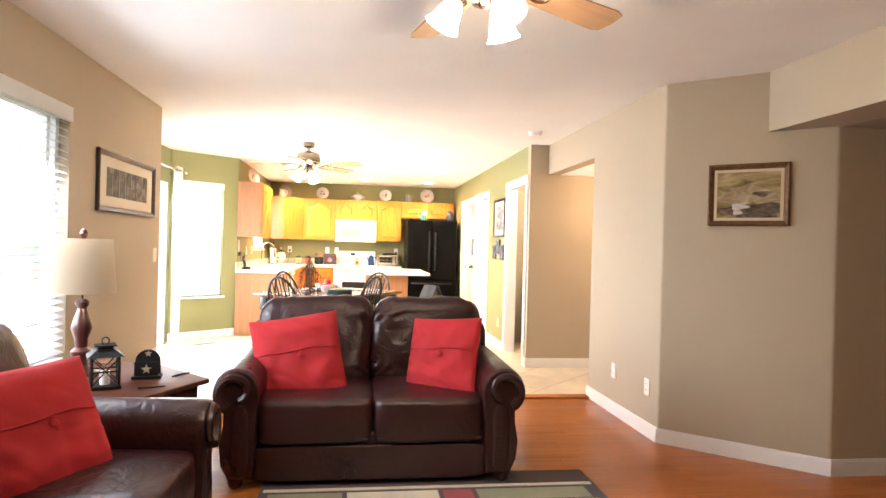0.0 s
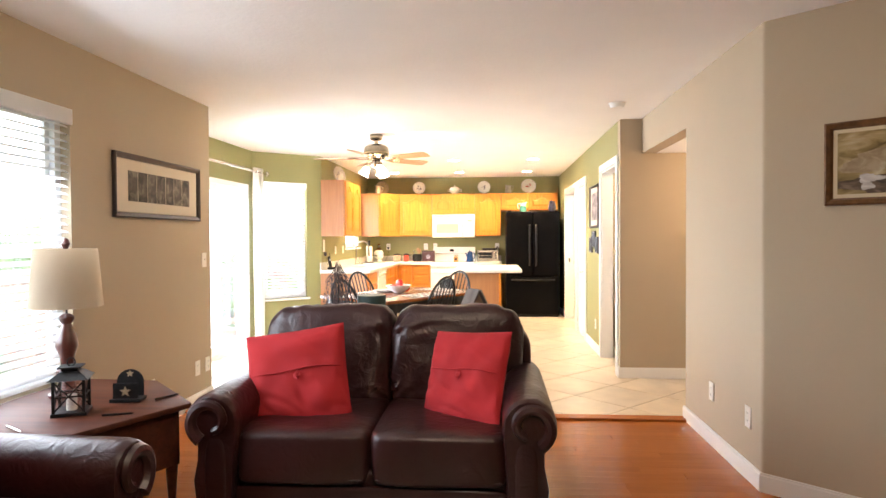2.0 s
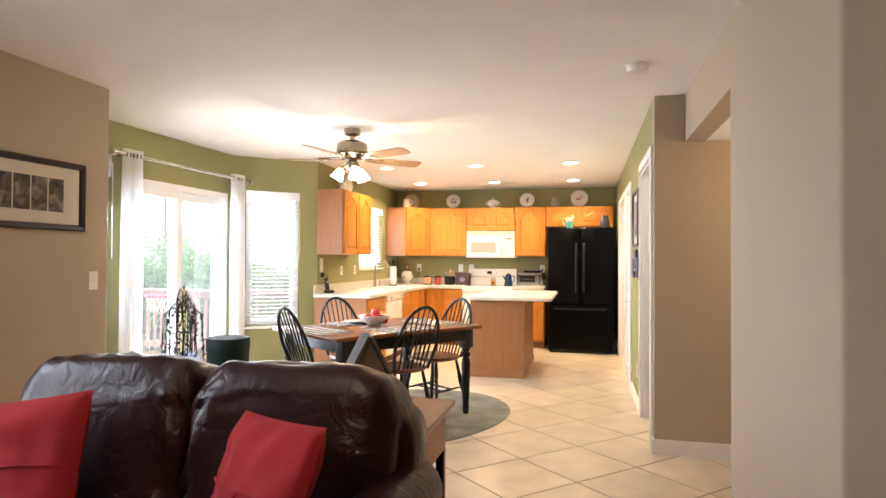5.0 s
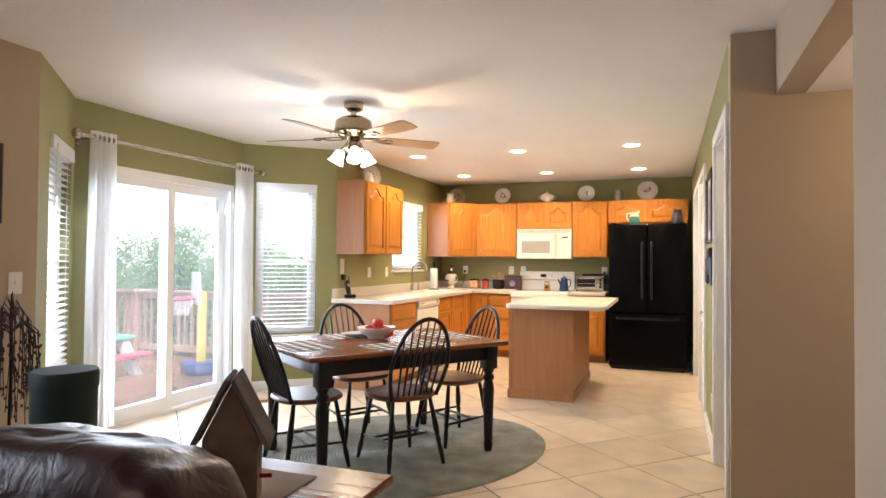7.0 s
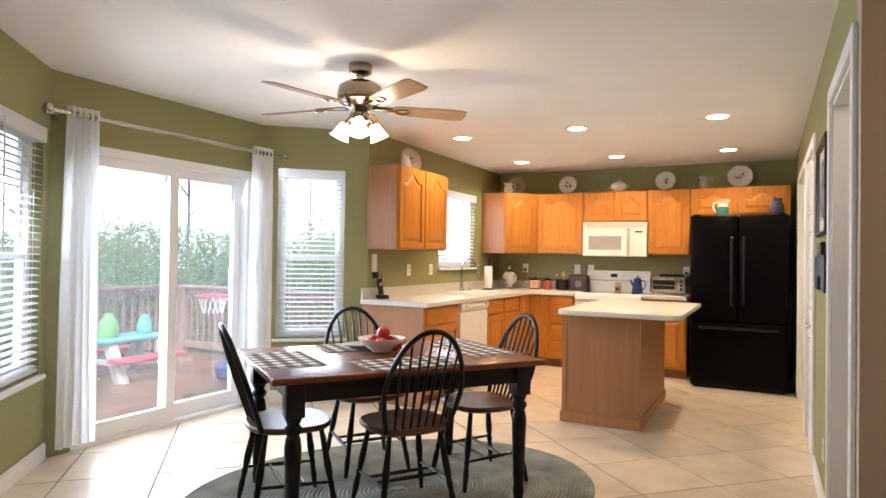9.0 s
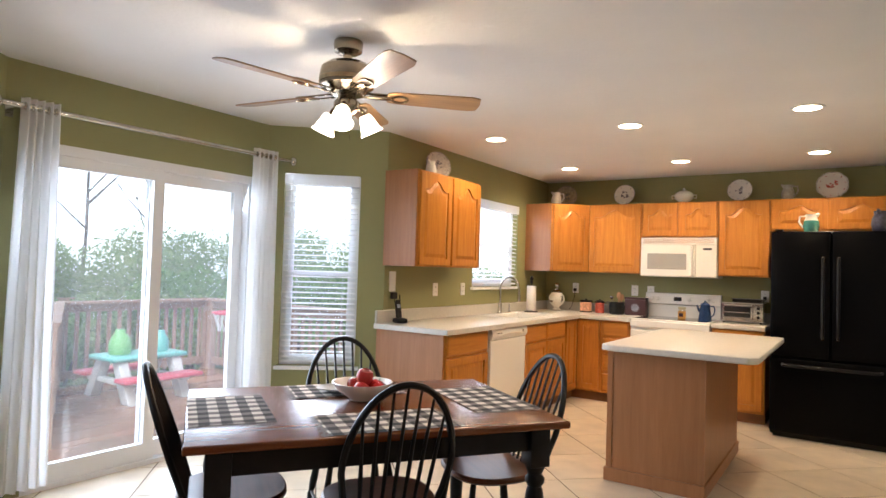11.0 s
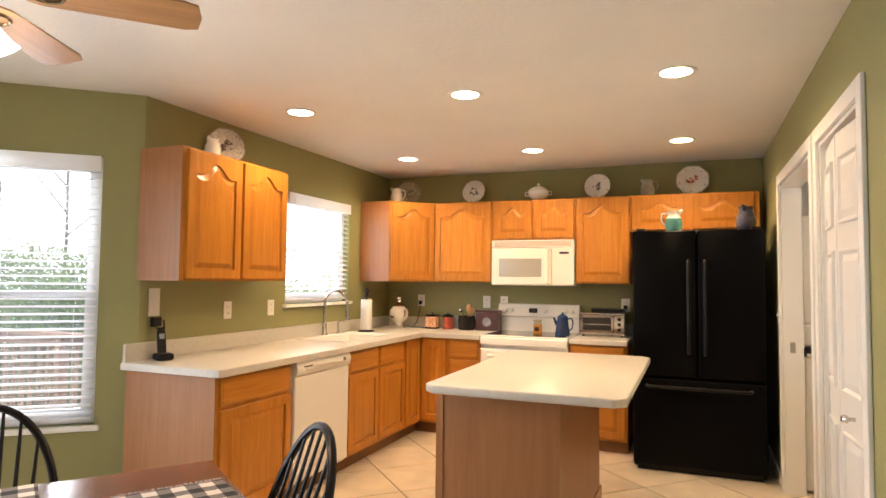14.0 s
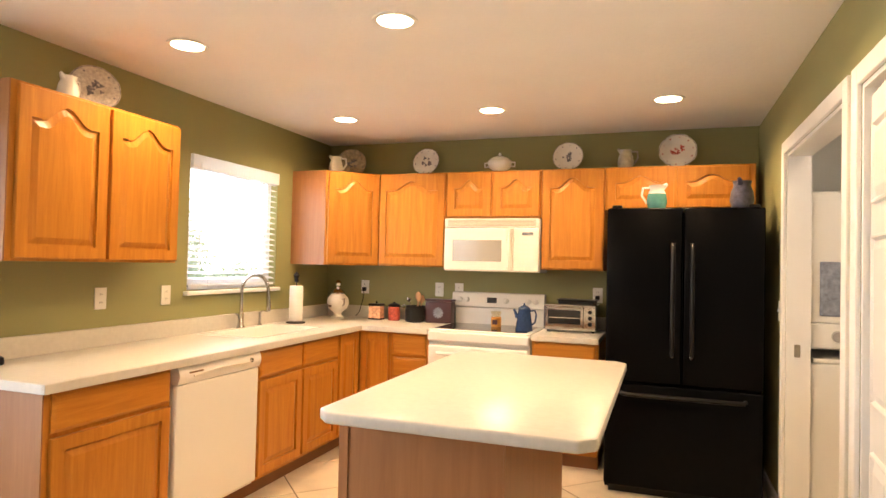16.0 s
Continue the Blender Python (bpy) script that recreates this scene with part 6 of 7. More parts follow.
ur = thing("ceramic_urn", "cream ceramic urn with dark flowers and a silver lid", "urn", pose(-1.09, 12.06, Z, 0, 0, -35))
part("body", L([(0.055, 0), (0.058, 0.012), (0.03, 0.03), (0.034, 0.05), (0.078, 0.085), (0.094, 0.13), (0.086, 0.175), (0.06, 0.2), (0.058, 0.212)], 28), M_cream, ur, smooth=True)
part("lid", L([(0.064, 0.212), (0.064, 0.222), (0.04, 0.245), (0.018, 0.255), (0.014, 0.27), (0.028, 0.285), (0.03, 0.305), (0.012, 0.325), (0.002, 0.328)], 24), M_steel, ur, "polished silver lid", True)
for sgn in (-1, 1):
    part("handle", T([(sgn * 0.085, 0, 0.165), (sgn * 0.118, 0, 0.175), (sgn * 0.115, 0, 0.125), (sgn * 0.09, 0, 0.11)], 0.007, 8), M_steel, ur, smooth=True)
M_sprig = plain("brown_flower_motif", (0.16, 0.10, 0.06), 0.4, vary=0.5, scale=60)
rr = random.Random(6)
for k in range(16):
    a, z = rr.random() * 6.28, rr.uniform(0.09, 0.17)
    part("flower_motif", L([(0.001, 0), (rr.uniform(0.008, 0.016), 0.0005), (0.004, 0.0015)], 9), M_sprig, ur, m=Matrix.Translation(((0.0915 - 9 * (z - 0.13) ** 2) * math.cos(a), (0.0915 - 9 * (z - 0.13) ** 2) * math.sin(a), z)) @ Matrix.Rotation(a, 4, "Z") @ Matrix.Rotation(radians(90), 4, "Y"))
for x, y, body, lab, w in ((-0.765, 12.15, M_peach, "small peach printed square canister with black lid", 0.055), (-0.60, 12.15, M_redlabel, "small red printed round canister with black lid", 0.0)):
    cn = thing("canister", lab, "canister", pose(x, y, Z), "canisters")
    if w:
        part("body", B(-w, w, -w * 0.8, w * 0.8, 0, 0.115, 0.006), body, cn)
        part("lid", B(-w - 0.003, w + 0.003, -w * 0.8 - 0.003, w * 0.8 + 0.003, 0.1155, 0.135, 0.006), M_iron, cn)
        part("rim", B(-w - 0.002, w + 0.002, -w * 0.8 - 0.002, w * 0.8 + 0.002, 0.0, 0.012, 0.002), M_iron, cn)
    else:
        part("body", L([(0.048, 0), (0.05, 0.006), (0.05, 0.115)], 24), body, cn, smooth=True)
        part("lid", L([(0.052, 0.1155), (0.052, 0.13), (0.03, 0.142), (0.008, 0.146)], 24), M_iron, cn, smooth=True)
    part("knob", L([(0.006, 0.13), (0.010, 0.148), (0.004, 0.156)], 10), M_iron, cn, smooth=True)
ck = thing("utensil_crock", "black cast crock holding wooden spoons", "crock", pose(-0.395, 12.12, Z))
part("pot", L([(0.068, 0), (0.082, 0.01), (0.086, 0.09), (0.080, 0.125), (0.084, 0.135), (0.076, 0.135), (0.074, 0.02), (0.001, 0.012)], 28), M_blackpl, ck, smooth=True)
part("lid_rest", T([(-0.10, 0, 0.11), (-0.12, 0, 0.13), (-0.09, 0, 0.14)], 0.006, 8), M_steel, ck)
for k, (dx_, dy_, hh) in enumerate(((0.03, 0.0, 0.23), (0.05, 0.02, 0.22), (0.01, 0.03, 0.245))):
    stick = T([(0.01, 0.01, 0.02), (dx_, dy_, hh - 0.06)], 0.005, 8)
    part("wooden_spoon", join(stick, move(L([(0.004, -0.04), (0.02, -0.02), (0.024, 0.0), (0.018, 0.025), (0.004, 0.035)], 12, squash=0.35), Matrix.Translation((dx_, dy_, hh - 0.03)) @ Matrix.Rotation(0.2, 4, "Y"))), M_spoon, ck, "wooden spoon", True)
part("ladle", join(T([(-0.02, 0.0, 0.02), (-0.055, 0.0, 0.19)], 0.004, 8), move(L([(0.004, -0.02), (0.022, 0.0), (0.02, 0.012)], 12), Matrix.Translation((-0.06, 0, 0.185)))), M_steel, ck, "steel ladle", True)
bx = thing("bread_tin", "maroon rectangular tin with a pale snowflake motif", "tin", pose(-0.19, 12.17, Z))
part("body", B(-0.115, 0.115, -0.06, 0.06, 0, 0.175, 0.01), M_maroon, bx, smooth=True)
part("lid", B(-0.118, 0.118, -0.063, 0.063, 0.1755, 0.195, 0.006), M_maroon, bx)
for a in range(0, 180, 30):
    part("motif", B(-0.045, 0.045, -0.0622, -0.0602, -0.006, 0.006), M_greyblue, bx, m=pose(0, 0, 0.085, 0, a, 0))
jar = thing("jar_candle", "amber jar candle on the range", "candle", pose(0.32, 12.04, 0.9195))
part("wax", L([(0.038, 0), (0.04, 0.006), (0.04, 0.075)], 22), M_amber, jar, smooth=True)
part("lid", L([(0.036, 0.0755), (0.03, 0.095), (0.04, 0.10), (0.04, 0.118), (0.006, 0.12)], 22), glassy("jar_glass", (0.9, 0.85, 0.7)), jar, smooth=True)
part("label", B(-0.02, 0.02, -0.0425, -0.0395, 0.02, 0.055), M_maroon, jar)
ket = thing("coffee_pot", "dark blue speckled enamel coffee pot on the range", "coffee pot", pose(0.58, 11.86, 0.9195) @ Matrix.Scale(0.92, 4))
part("body", L([(0.068, 0), (0.07, 0.008), (0.048, 0.165), (0.05, 0.172), (0.044, 0.185), (0.02, 0.20), (0.006, 0.205)], 26), M_blue, ket, smooth=True)
part("knob", L([(0.004, 0.203), (0.011, 0.212), (0.004, 0.222)], 10), M_blue, ket, smooth=True)
part("handle", T([(0.048, 0, 0.16), (0.085, 0, 0.165), (0.098, 0, 0.13), (0.088, 0, 0.07), (0.064, 0, 0.05)], 0.007, 8), M_blue, ket, smooth=True)
part("spout", T([(-0.055, 0, 0.10), (-0.075, 0, 0.15), (-0.085, 0, 0.17)], (0.016, 0.011, 0.009), 10), M_blue, ket, smooth=True)
to = thing("toaster_oven", "silver toaster oven with dark glass door", "toaster oven", pose(0.70, 11.98, Z))
part("body", B(0, 0.39, 0.01, 0.27, 0.012, 0.205, 0.008), M_steel, to)
part("door", B(0.015, 0.295, 0.0, 0.0095, 0.035, 0.19, 0.003), M_steel, to)
part("window", B(0.035, 0.275, -0.002, 0.001, 0.06, 0.165), M_dark, to, "dark glass window")
part("rack", B(0.04, 0.27, -0.0035, -0.0015, 0.105, 0.11), M_steel, to)
part("handle", T([(0.04, -0.02, 0.178), (0.27, -0.02, 0.178)], 0.006, 8), M_steel, to, smooth=True)
for z in (0.065, 0.11, 0.155):
    part("knob", L([(0.016, 0), (0.014, 0.012)], 14), M_blackpl, to, "", True, pose(0.342, 0.0095, z, 90, 0, 0))
for x in (0.03, 0.36):
    part("foot", L([(0.012, 0), (0.012, 0.012)], 10, (x, 0.05, 0)), M_blackpl, to)
tray = thing("baking_pan", "black baking pan lying on the toaster oven", "pan", pose(0.80, 12.03, Z + 0.206))
part("pan", B(0, 0.27, 0, 0.19, 0, 0.028, 0.006), M_blackpl, tray)
part("rim", B(-0.01, 0.28, -0.01, 0.20, 0.028, 0.034, 0.002), M_blackpl, tray)
ph = thing("cordless_phone", "black cordless phone in its charging stand", "telephone", pose(-1.22, 9.22, Z, 0, 0, 65))
part("cradle", puff(-0.05, 0.05, -0.05, 0.05, 0, 0.04, 0.4, (10, 6)), M_blackpl, ph, smooth=True)
part("handset", puff(-0.024, 0.024, -0.012, 0.014, 0.02, 0.19, 0.45, (10, 8)), M_blackpl, ph, smooth=True, m=pose(0, 0.01, 0.0, -14, 0, 0))
part("screen", B(-0.014, 0.014, -0.0155, -0.0115, 0.12, 0.15), M_greyblue, ph, m=pose(0, 0.01, 0.0, -14, 0, 0))
part("antenna", T([(0.015, 0.04, 0.17), (0.015, 0.052, 0.225)], 0.005, 8), M_blackpl, ph)
wp = thing("wall_phone_jack", "white wall phone jack with a dark adapter", "phone jack", pose(KX + 0.001, 9.25, 1.25, 0, 0, 90))
part("plate", B(-0.04, 0.04, -0.008, -0.0002, -0.09, 0.075, 0.003), M_plate, wp)
part("adapter", B(-0.03, 0.03, -0.04, -0.008, -0.15, -0.095, 0.005), M_blackpl, wp)
part("cord", T([(0, -0.03, -0.15), (0.01, -0.035, -0.22), (0.03, -0.05, -0.30), (0.02, -0.10, -0.33)], 0.003, 6), M_blackpl, wp)

for nm, pts in (("urn", [(-0.955, KY - 0.03, 1.16), (-0.95, KY - 0.05, 1.08), (-0.98, KY - 0.06, 0.96), (-1.0, 12.22, 0.925)]), ("toaster oven", [(1.065, KY - 0.03, 1.16), (1.05, KY - 0.04, 1.10), (1.02, KY - 0.05, 1.02)])):
    ob = thing("power_cord", "black power cord plugged in behind the %s" % nm, "cord")
    part("plug", B(pts[0][0] - 0.016, pts[0][0] + 0.016, KY - 0.04, KY - 0.0095, 1.142, 1.178, 0.004), M_blackpl, ob)
    part("cable", T(pts, 0.0035, 6), M_blackpl, ob, smooth=True)

# china on top of the cabinets
M_motif_r = plain("red_flower_motif", (0.40, 0.06, 0.04), 0.3, vary=0.5, scale=60)
M_motif_g = plain("grey_flower_motif", (0.16, 0.15, 0.17), 0.3, vary=0.5, scale=60)
M_stone = plain("beige_stoneware", (0.36, 0.30, 0.20), 0.45, vary=0.35, scale=35)
CT = 2.1345


def plate_on_stand(x, y, r, turn, body, motif, label, edge=0):
    ob = thing("decorative_plate", label, "plate", pose(x, y, CT, 0, 0, turn), "plates on the cabinets")
    n = 48
    bm = bmesh.new()
    rings = []
    for f, z in ((0.0, -0.012), (0.55, -0.012), (0.62, -0.006), (0.97, 0.006), (1.0, 0.007), (0.97, 0.0), (0.6, -0.014), (0.5, -0.02)):
        ring = []
        for i in range(n):
            a = 2 * math.pi * i / n
            k = 1 + (edge * abs(math.sin(a * 4)) if f > 0.9 else 0)
            ring.append(bm.verts.new((max(f, 0.001) * r * k * math.cos(a), max(f, 0.001) * r * k * math.sin(a), z)))
        rings.append(ring)
    for a, b in zip(rings, rings[1:]):
        for i in range(n):
            bm.faces.new((a[i], a[(i + 1) % n], b[(i + 1) % n], b[i]))
    bm.faces.new(rings[-1])
    tilt = Matrix.Translation((0, 0.03, r * 0.97 + 0.012)) @ Matrix.Rotation(radians(76), 4, "X")
    d = part("dish", bm, body, ob, smooth=True, m=tilt)
    rr = random.Random(int(x * 100))
    for k in range(9):
        a, q = rr.random() * 6.28, rr.random() ** 0.6 * r * 0.36
        s = r * rr.uniform(0.08, 0.18)
        pts = [(q * math.cos(a) + s * (0.7 + 0.3 * math.cos(3 * t)) * math.cos(t), q * math.sin(a) + s * (0.7 + 0.3 * math.cos(3 * t)) * math.sin(t)) for t in [2 * math.pi * i / 14 for i in range(14)]]
        part("flower_motif", P(pts, -0.0118, -0.0112), motif, d)
    for k in range(10):
        a = 2 * math.pi * k / 10 + 0.2
        q, s = r * 0.81, r * (0.055 if k % 2 else 0.032)
        pts = [(q * math.cos(a) + s * (0.75 + 0.25 * math.cos(4 * t)) * math.cos(t), q * math.sin(a) + s * (0.75 + 0.25 * math.cos(4 * t)) * math.sin(t)) for t in [2 * math.pi * i / 16 for i in range(16)]]
        part("rim_sprig", P(pts, -0.001, 0.0032), motif, d)
    part("rim_line", T([(r * 0.975 * math.cos(2 * math.pi * i / 40), r * 0.975 * math.sin(2 * math.pi * i / 40), 0.0065) for i in range(40)], 0.0018, 5, True), M_motif_g, d)
    for s in (-1, 1):
        part("stand_leg", T([(s * r * 0.4, -0.035, 0.03), (s * r * 0.42, -0.04, 0.006), (s * r * 0.35, 0.0, 0.004), (s * r * 0.2, 0.075, 0.004), (s * r * 0.12, 0.065, r * 1.1)], 0.0035, 6), M_iron, ob, "black wire easel")
    return ob


plate_on_stand(-1.02, 12.12, 0.125, 28, M_stone, M_motif_g, "beige patterned stoneware plate on an easel")
plate_on_stand(-0.36, 12.17, 0.118, 0, M_china, M_motif_g, "white plate with grey flowers on an easel")
plate_on_stand(0.83, 12.17, 0.118, 0, M_china, M_motif_g, "white plate with dark sprigs on an easel")
plate_on_stand(1.635, 12.17, 0.132, 0, M_china, M_motif_r, "white scalloped plate with red flowers on an easel", 0.03)
plate_on_stand(-1.20, 9.69, 0.122, 62, plain("pressed_grey_china", (0.46, 0.43, 0.38), 0.3, vary=0.25, scale=60), M_motif_g, "pale grey scalloped plate on the end cabinet", 0.02)


def pitcher(name, label, category, m, s, mat, band=None):
    ob = thing(name, label, category, m)
    part("body", L([(0.045 * s, 0), (0.05 * s, 0.008 * s), (0.062 * s, 0.05 * s), (0.055 * s, 0.10 * s), (0.042 * s, 0.13 * s), (0.048 * s, 0.155 * s), (0.044 * s, 0.155 * s), (0.036 * s, 0.12 * s), (0.04 * s, 0.02 * s)], 26), mat, ob, smooth=True)
    part("handle", T([(0.043 * s, 0, 0.14 * s), (0.085 * s, 0, 0.14 * s), (0.092 * s, 0, 0.09 * s), (0.06 * s, 0, 0.04 * s)], 0.008 * s, 8), mat, ob, smooth=True)
    part("spout", T([(-0.035 * s, 0, 0.14 * s), (-0.062 * s, 0, 0.165 * s)], (0.018 * s, 0.009 * s), 10), mat, ob, smooth=True)
    if band:
        part("glaze_band", L([(0.0515 * s, 0.002), (0.0635 * s, 0.05 * s), (0.0565 * s, 0.10 * s)], 26, cap=False), band, ob, "teal glazed lower half", True)
    return ob


pitcher("creamer", "small cream pitcher on the corner cabinet", "pitcher", pose(-1.07, 11.93, CT, 0, 0, 20), 0.95, M_cream)
pitcher("creamer", "small white pitcher on the end cabinet", "pitcher", pose(-1.16, 9.50, CT, 0, 0, 100), 0.8, M_china)
pitcher("stoneware_mug", "grey stoneware mug on the cabinets", "mug", pose(1.27, 12.13, CT), 0.95, plain("grey_stoneware", (0.34, 0.32, 0.26), 0.4, vary=0.2, scale=30))
pitcher("pitcher", "teal and cream glazed pitcher on the refrigerator", "pitcher", pose(1.50, 11.50, 1.7765, 0, 0, 180), 1.0, M_cream, M_teal)
pitcher("beer_stein", "dark blue ceramic stein on the refrigerator", "stein", pose(2.0, 11.56, 1.7765, 0, 0, 70), 1.15, plain("blue_stoneware", (0.06, 0.06, 0.10), 0.35, vary=0.4, scale=40))
tu = thing("soup_tureen", "white china soup tureen on the cabinets", "tureen", pose(0.30, 12.13, CT))
part("bowl", L([(0.05, 0), (0.045, 0.012), (0.085, 0.04), (0.098, 0.075), (0.092, 0.095)], 28), M_china, tu, smooth=True)
part("lid", L([(0.096, 0.0955), (0.07, 0.12), (0.03, 0.135), (0.01, 0.14)], 28), M_china, tu, smooth=True)
part("knob", L([(0.006, 0.138), (0.016, 0.15), (0.006, 0.165)], 12), M_china, tu, smooth=True)
for s in (-1, 1):
    part("handle", T([(s * 0.09, 0, 0.085), (s * 0.125, 0, 0.085), (s * 0.122, 0, 0.05), (s * 0.09, 0, 0.055)], 0.007, 8), M_china, tu, smooth=True)

cl = thing("doily", "flat white lace doily lying on the refrigerator top", "doily", pose(1.64, 11.51, 1.7765))
part("cloth", L([(0.125, 0), (0.13, 0.002), (0.11, 0.004), (0.02, 0.0045)], 28, squash=0.75), M_paper, cl, smooth=True)
# ---- laundry and powder room ----
wd = thing("stacked_washer_dryer", "white stacked washer and dryer", "washer dryer", pose(2.31, 11.25, 0))
part("washer", B(0, 0.68, 0, 0.66, 0.02, 0.90, 0.012), M_white, wd)
part("lid", B(0.02, 0.66, -0.004, 0.5, 0.9005, 0.925, 0.008), M_white, wd)
con = part("control_panel", B(0, 0.68, 0.0, 0.66, 0.98, 1.12, 0.01), M_white, wd)
for x in (0.14, 0.30, 0.46):
    part("dial", L([(0.032, 0), (0.028, 0.02)], 18), M_steel, con, "", True, pose(x, 0.0, 1.05, 90, 0, 0))
part("support", B(0.0, 0.68, 0.45, 0.66, 0.90, 1.0), M_white, wd)
part("dryer", B(0, 0.68, 0.0, 0.66, 1.121, 1.85, 0.012), M_white, wd)
part("dryer_door", B(0.05, 0.63, -0.012, 0.0, 1.16, 1.46, 0.008), M_greyblue, wd, "grey glass dryer door")
lamp("laundry_light", "POINT", pose(2.75, 10.35, H - 0.2), 10, (1.0, 0.80, 0.60), radius=0.12)
# Added light out of view, to warm the wall at the passage mouth.
lamp("added_passage_light", "POINT", pose(3.1, 6.15, 2.13 - 0.2), 9, (1.0, 0.62, 0.32), radius=0.12)
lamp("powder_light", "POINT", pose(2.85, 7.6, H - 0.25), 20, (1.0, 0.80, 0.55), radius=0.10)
# The fixtures hang out of view; the passage one is added with its light.
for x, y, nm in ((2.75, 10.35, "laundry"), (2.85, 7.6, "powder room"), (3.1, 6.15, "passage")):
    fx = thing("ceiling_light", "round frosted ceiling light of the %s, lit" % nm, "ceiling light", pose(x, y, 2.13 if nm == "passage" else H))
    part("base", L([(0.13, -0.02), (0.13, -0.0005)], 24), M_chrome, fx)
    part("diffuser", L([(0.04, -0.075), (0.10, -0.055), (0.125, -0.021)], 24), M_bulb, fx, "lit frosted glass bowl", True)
va = thing("vanity", "dark wooden vanity with a pale top", "vanity", pose(2.62, 8.05, 0))
part("body", B(0, 0.84, 0, 0.53, 0.0, 0.80, 0.003), M_brownwood, va)
part("top", B(-0.02, 0.86, -0.02, 0.53, 0.8005, 0.835, 0.006), M_laminate, va)
part("door", B(0.03, 0.41, -0.018, 0, 0.1, 0.72, 0.004), M_brownwood, va)
part("door", B(0.43, 0.81, -0.018, 0, 0.1, 0.72, 0.004), M_brownwood, va)
mir = framed("wall_mirror", "oak framed mirror over the vanity", pose(3.0, 8.599, 1.45), 0.62, 0.85, 0.06, M_oak, [("mirror_glass", -0.26, 0.26, -0.37, 0.37, plain("mirror_silver", (0.9, 0.9, 0.9), 0.02, 1.0, vary=0.0, relief=0.0), -0.004)])
fv = thing("floor_register", "beige metal floor vent near the sliding door", "floor vent", pose(-1.55, 8.35, 0.0005, 0, 0, 40))
part("frame", B(-0.15, 0.15, -0.06, 0.06, 0, 0.004, 0.001), M_panel, fv)
for i in range(9):
    part("slot", B(-0.125 + 0.03 * i, -0.107 + 0.03 * i, -0.04, 0.04, 0.0042, 0.005), M_iron, fv)

# ---- outside ----
M_deck = wooden("wet_deck_boards", (0.27, 0.14, 0.08), (0.42, 0.24, 0.15), 0.14, axis=1, scale=0.7, spread=0.2)
M_rail = wooden("brown_rail_wood", (0.26, 0.16, 0.105), (0.42, 0.29, 0.205), 0.6, axis=2, scale=0.7)
M_grass = plain("lawn_grass", (0.09, 0.13, 0.035), 0.95, vary=0.35, scale=0.8, grain=40, relief=0.5)
gr = bmesh.new()
gx0 = -420
for a, b, c_, d_ in ((gx0, -1.6, -420, 420), (-1.6, 420, -420, -3.0), (-1.6, 420, 12.6, 420), (5.3, 420, -3.0, 12.6)):
    vv = [gr.verts.new(p) for p in ((a, c_, -0.85), (b, c_, -0.85), (b, d_, -0.85), (a, d_, -0.85))]
    gr.faces.new(vv)
bmesh.ops.remove_doubles(gr, verts=gr.verts, dist=1e-4)
tagged(part("ground", gr, M_grass), "green lawn round the house", "ground", kind="structure")
deck = thing("deck", "wet brown wooden deck behind the house", "deck", kind="structure")
DX0, DX1, DY0, DY1 = -5.75, -2.27, 6.0, 10.75
k = 0
x = DX1
while x - 0.14 > DX0:
    y0 = DY0 if x > -3.3 else 7.5 + (-3.3 - x) * 0.48
    part("deck_board", B(x - 0.136, x, y0, DY1, -0.15, -0.115 + 0.001 * (k % 3), 0.003, 1), M_deck, deck)
    x -= 0.142
    k += 1
part("joists", P([(DX1, DY0 + 0.02), (DX1, DY1 - 0.02), (DX0 + 0.1, DY1 - 0.02), (DX0 + 0.1, 8.75), (-3.35, 7.6), (-3.35, DY0 + 0.02)], -0.40, -0.151), M_rail, deck)


def railing(p0, p1, label):
    p0, p1 = Vector(p0), Vector(p1)
    ln = (p1 - p0).length
    ob = thing("deck_railing", label, "railing", pose(p0.x, p0.y, -0.115, 0, 0, math.degrees(math.atan2(p1.y - p0.y, p1.x - p0.x))), "deck railings")
    part("cap_rail", B(-0.05, ln + 0.05, -0.07, 0.07, 0.93, 0.965, 0.004, 1), M_rail, ob)
    part("top_rail", B(0, ln, -0.02, 0.02, 0.84, 0.929), M_rail, ob)
    part("bottom_rail", B(0, ln, -0.02, 0.02, 0.08, 0.17), M_rail, ob)
    n = max(2, round(ln / 1.5) + 1)
    for i in range(n):
        u_ = ln * i / (n - 1)
        part("post", B(u_ - 0.045, u_ + 0.045, -0.045, 0.045, 0, 0.9295), M_rail, ob)
    bal = mesh_of("baluster", B(-0.018, 0.018, 0.0205, 0.055, 0.05, 0.9), M_rail)
    u_ = 0.11
    while u_ < ln - 0.05:
        again("baluster", bal, ob, pose(u_, 0, 0))
        u_ += 0.125
    return ob


railing((-5.68, 8.70), (-5.68, 10.65), "brown wooden deck railing with upright balusters")
railing((-3.35, 7.58), (-5.60, 8.66), "brown wooden deck railing along the clipped corner")
railing((-5.58, 10.66), (-2.4, 10.66), "brown wooden side railing of the deck")

M_ppink = plain("pink_toy_plastic", (0.62, 0.10, 0.14), 0.4)
M_pteal = plain("teal_toy_plastic", (0.18, 0.52, 0.46), 0.4)
M_pgrey = plain("pale_grey_toy_plastic", (0.62, 0.62, 0.58), 0.45)
M_pyel = plain("yellow_toy_plastic", (0.70, 0.50, 0.05), 0.4)
M_pblue = plain("blue_toy_plastic", (0.03, 0.06, 0.20), 0.4)
M_pgreen = plain("green_toy_plastic", (0.20, 0.50, 0.16), 0.4)
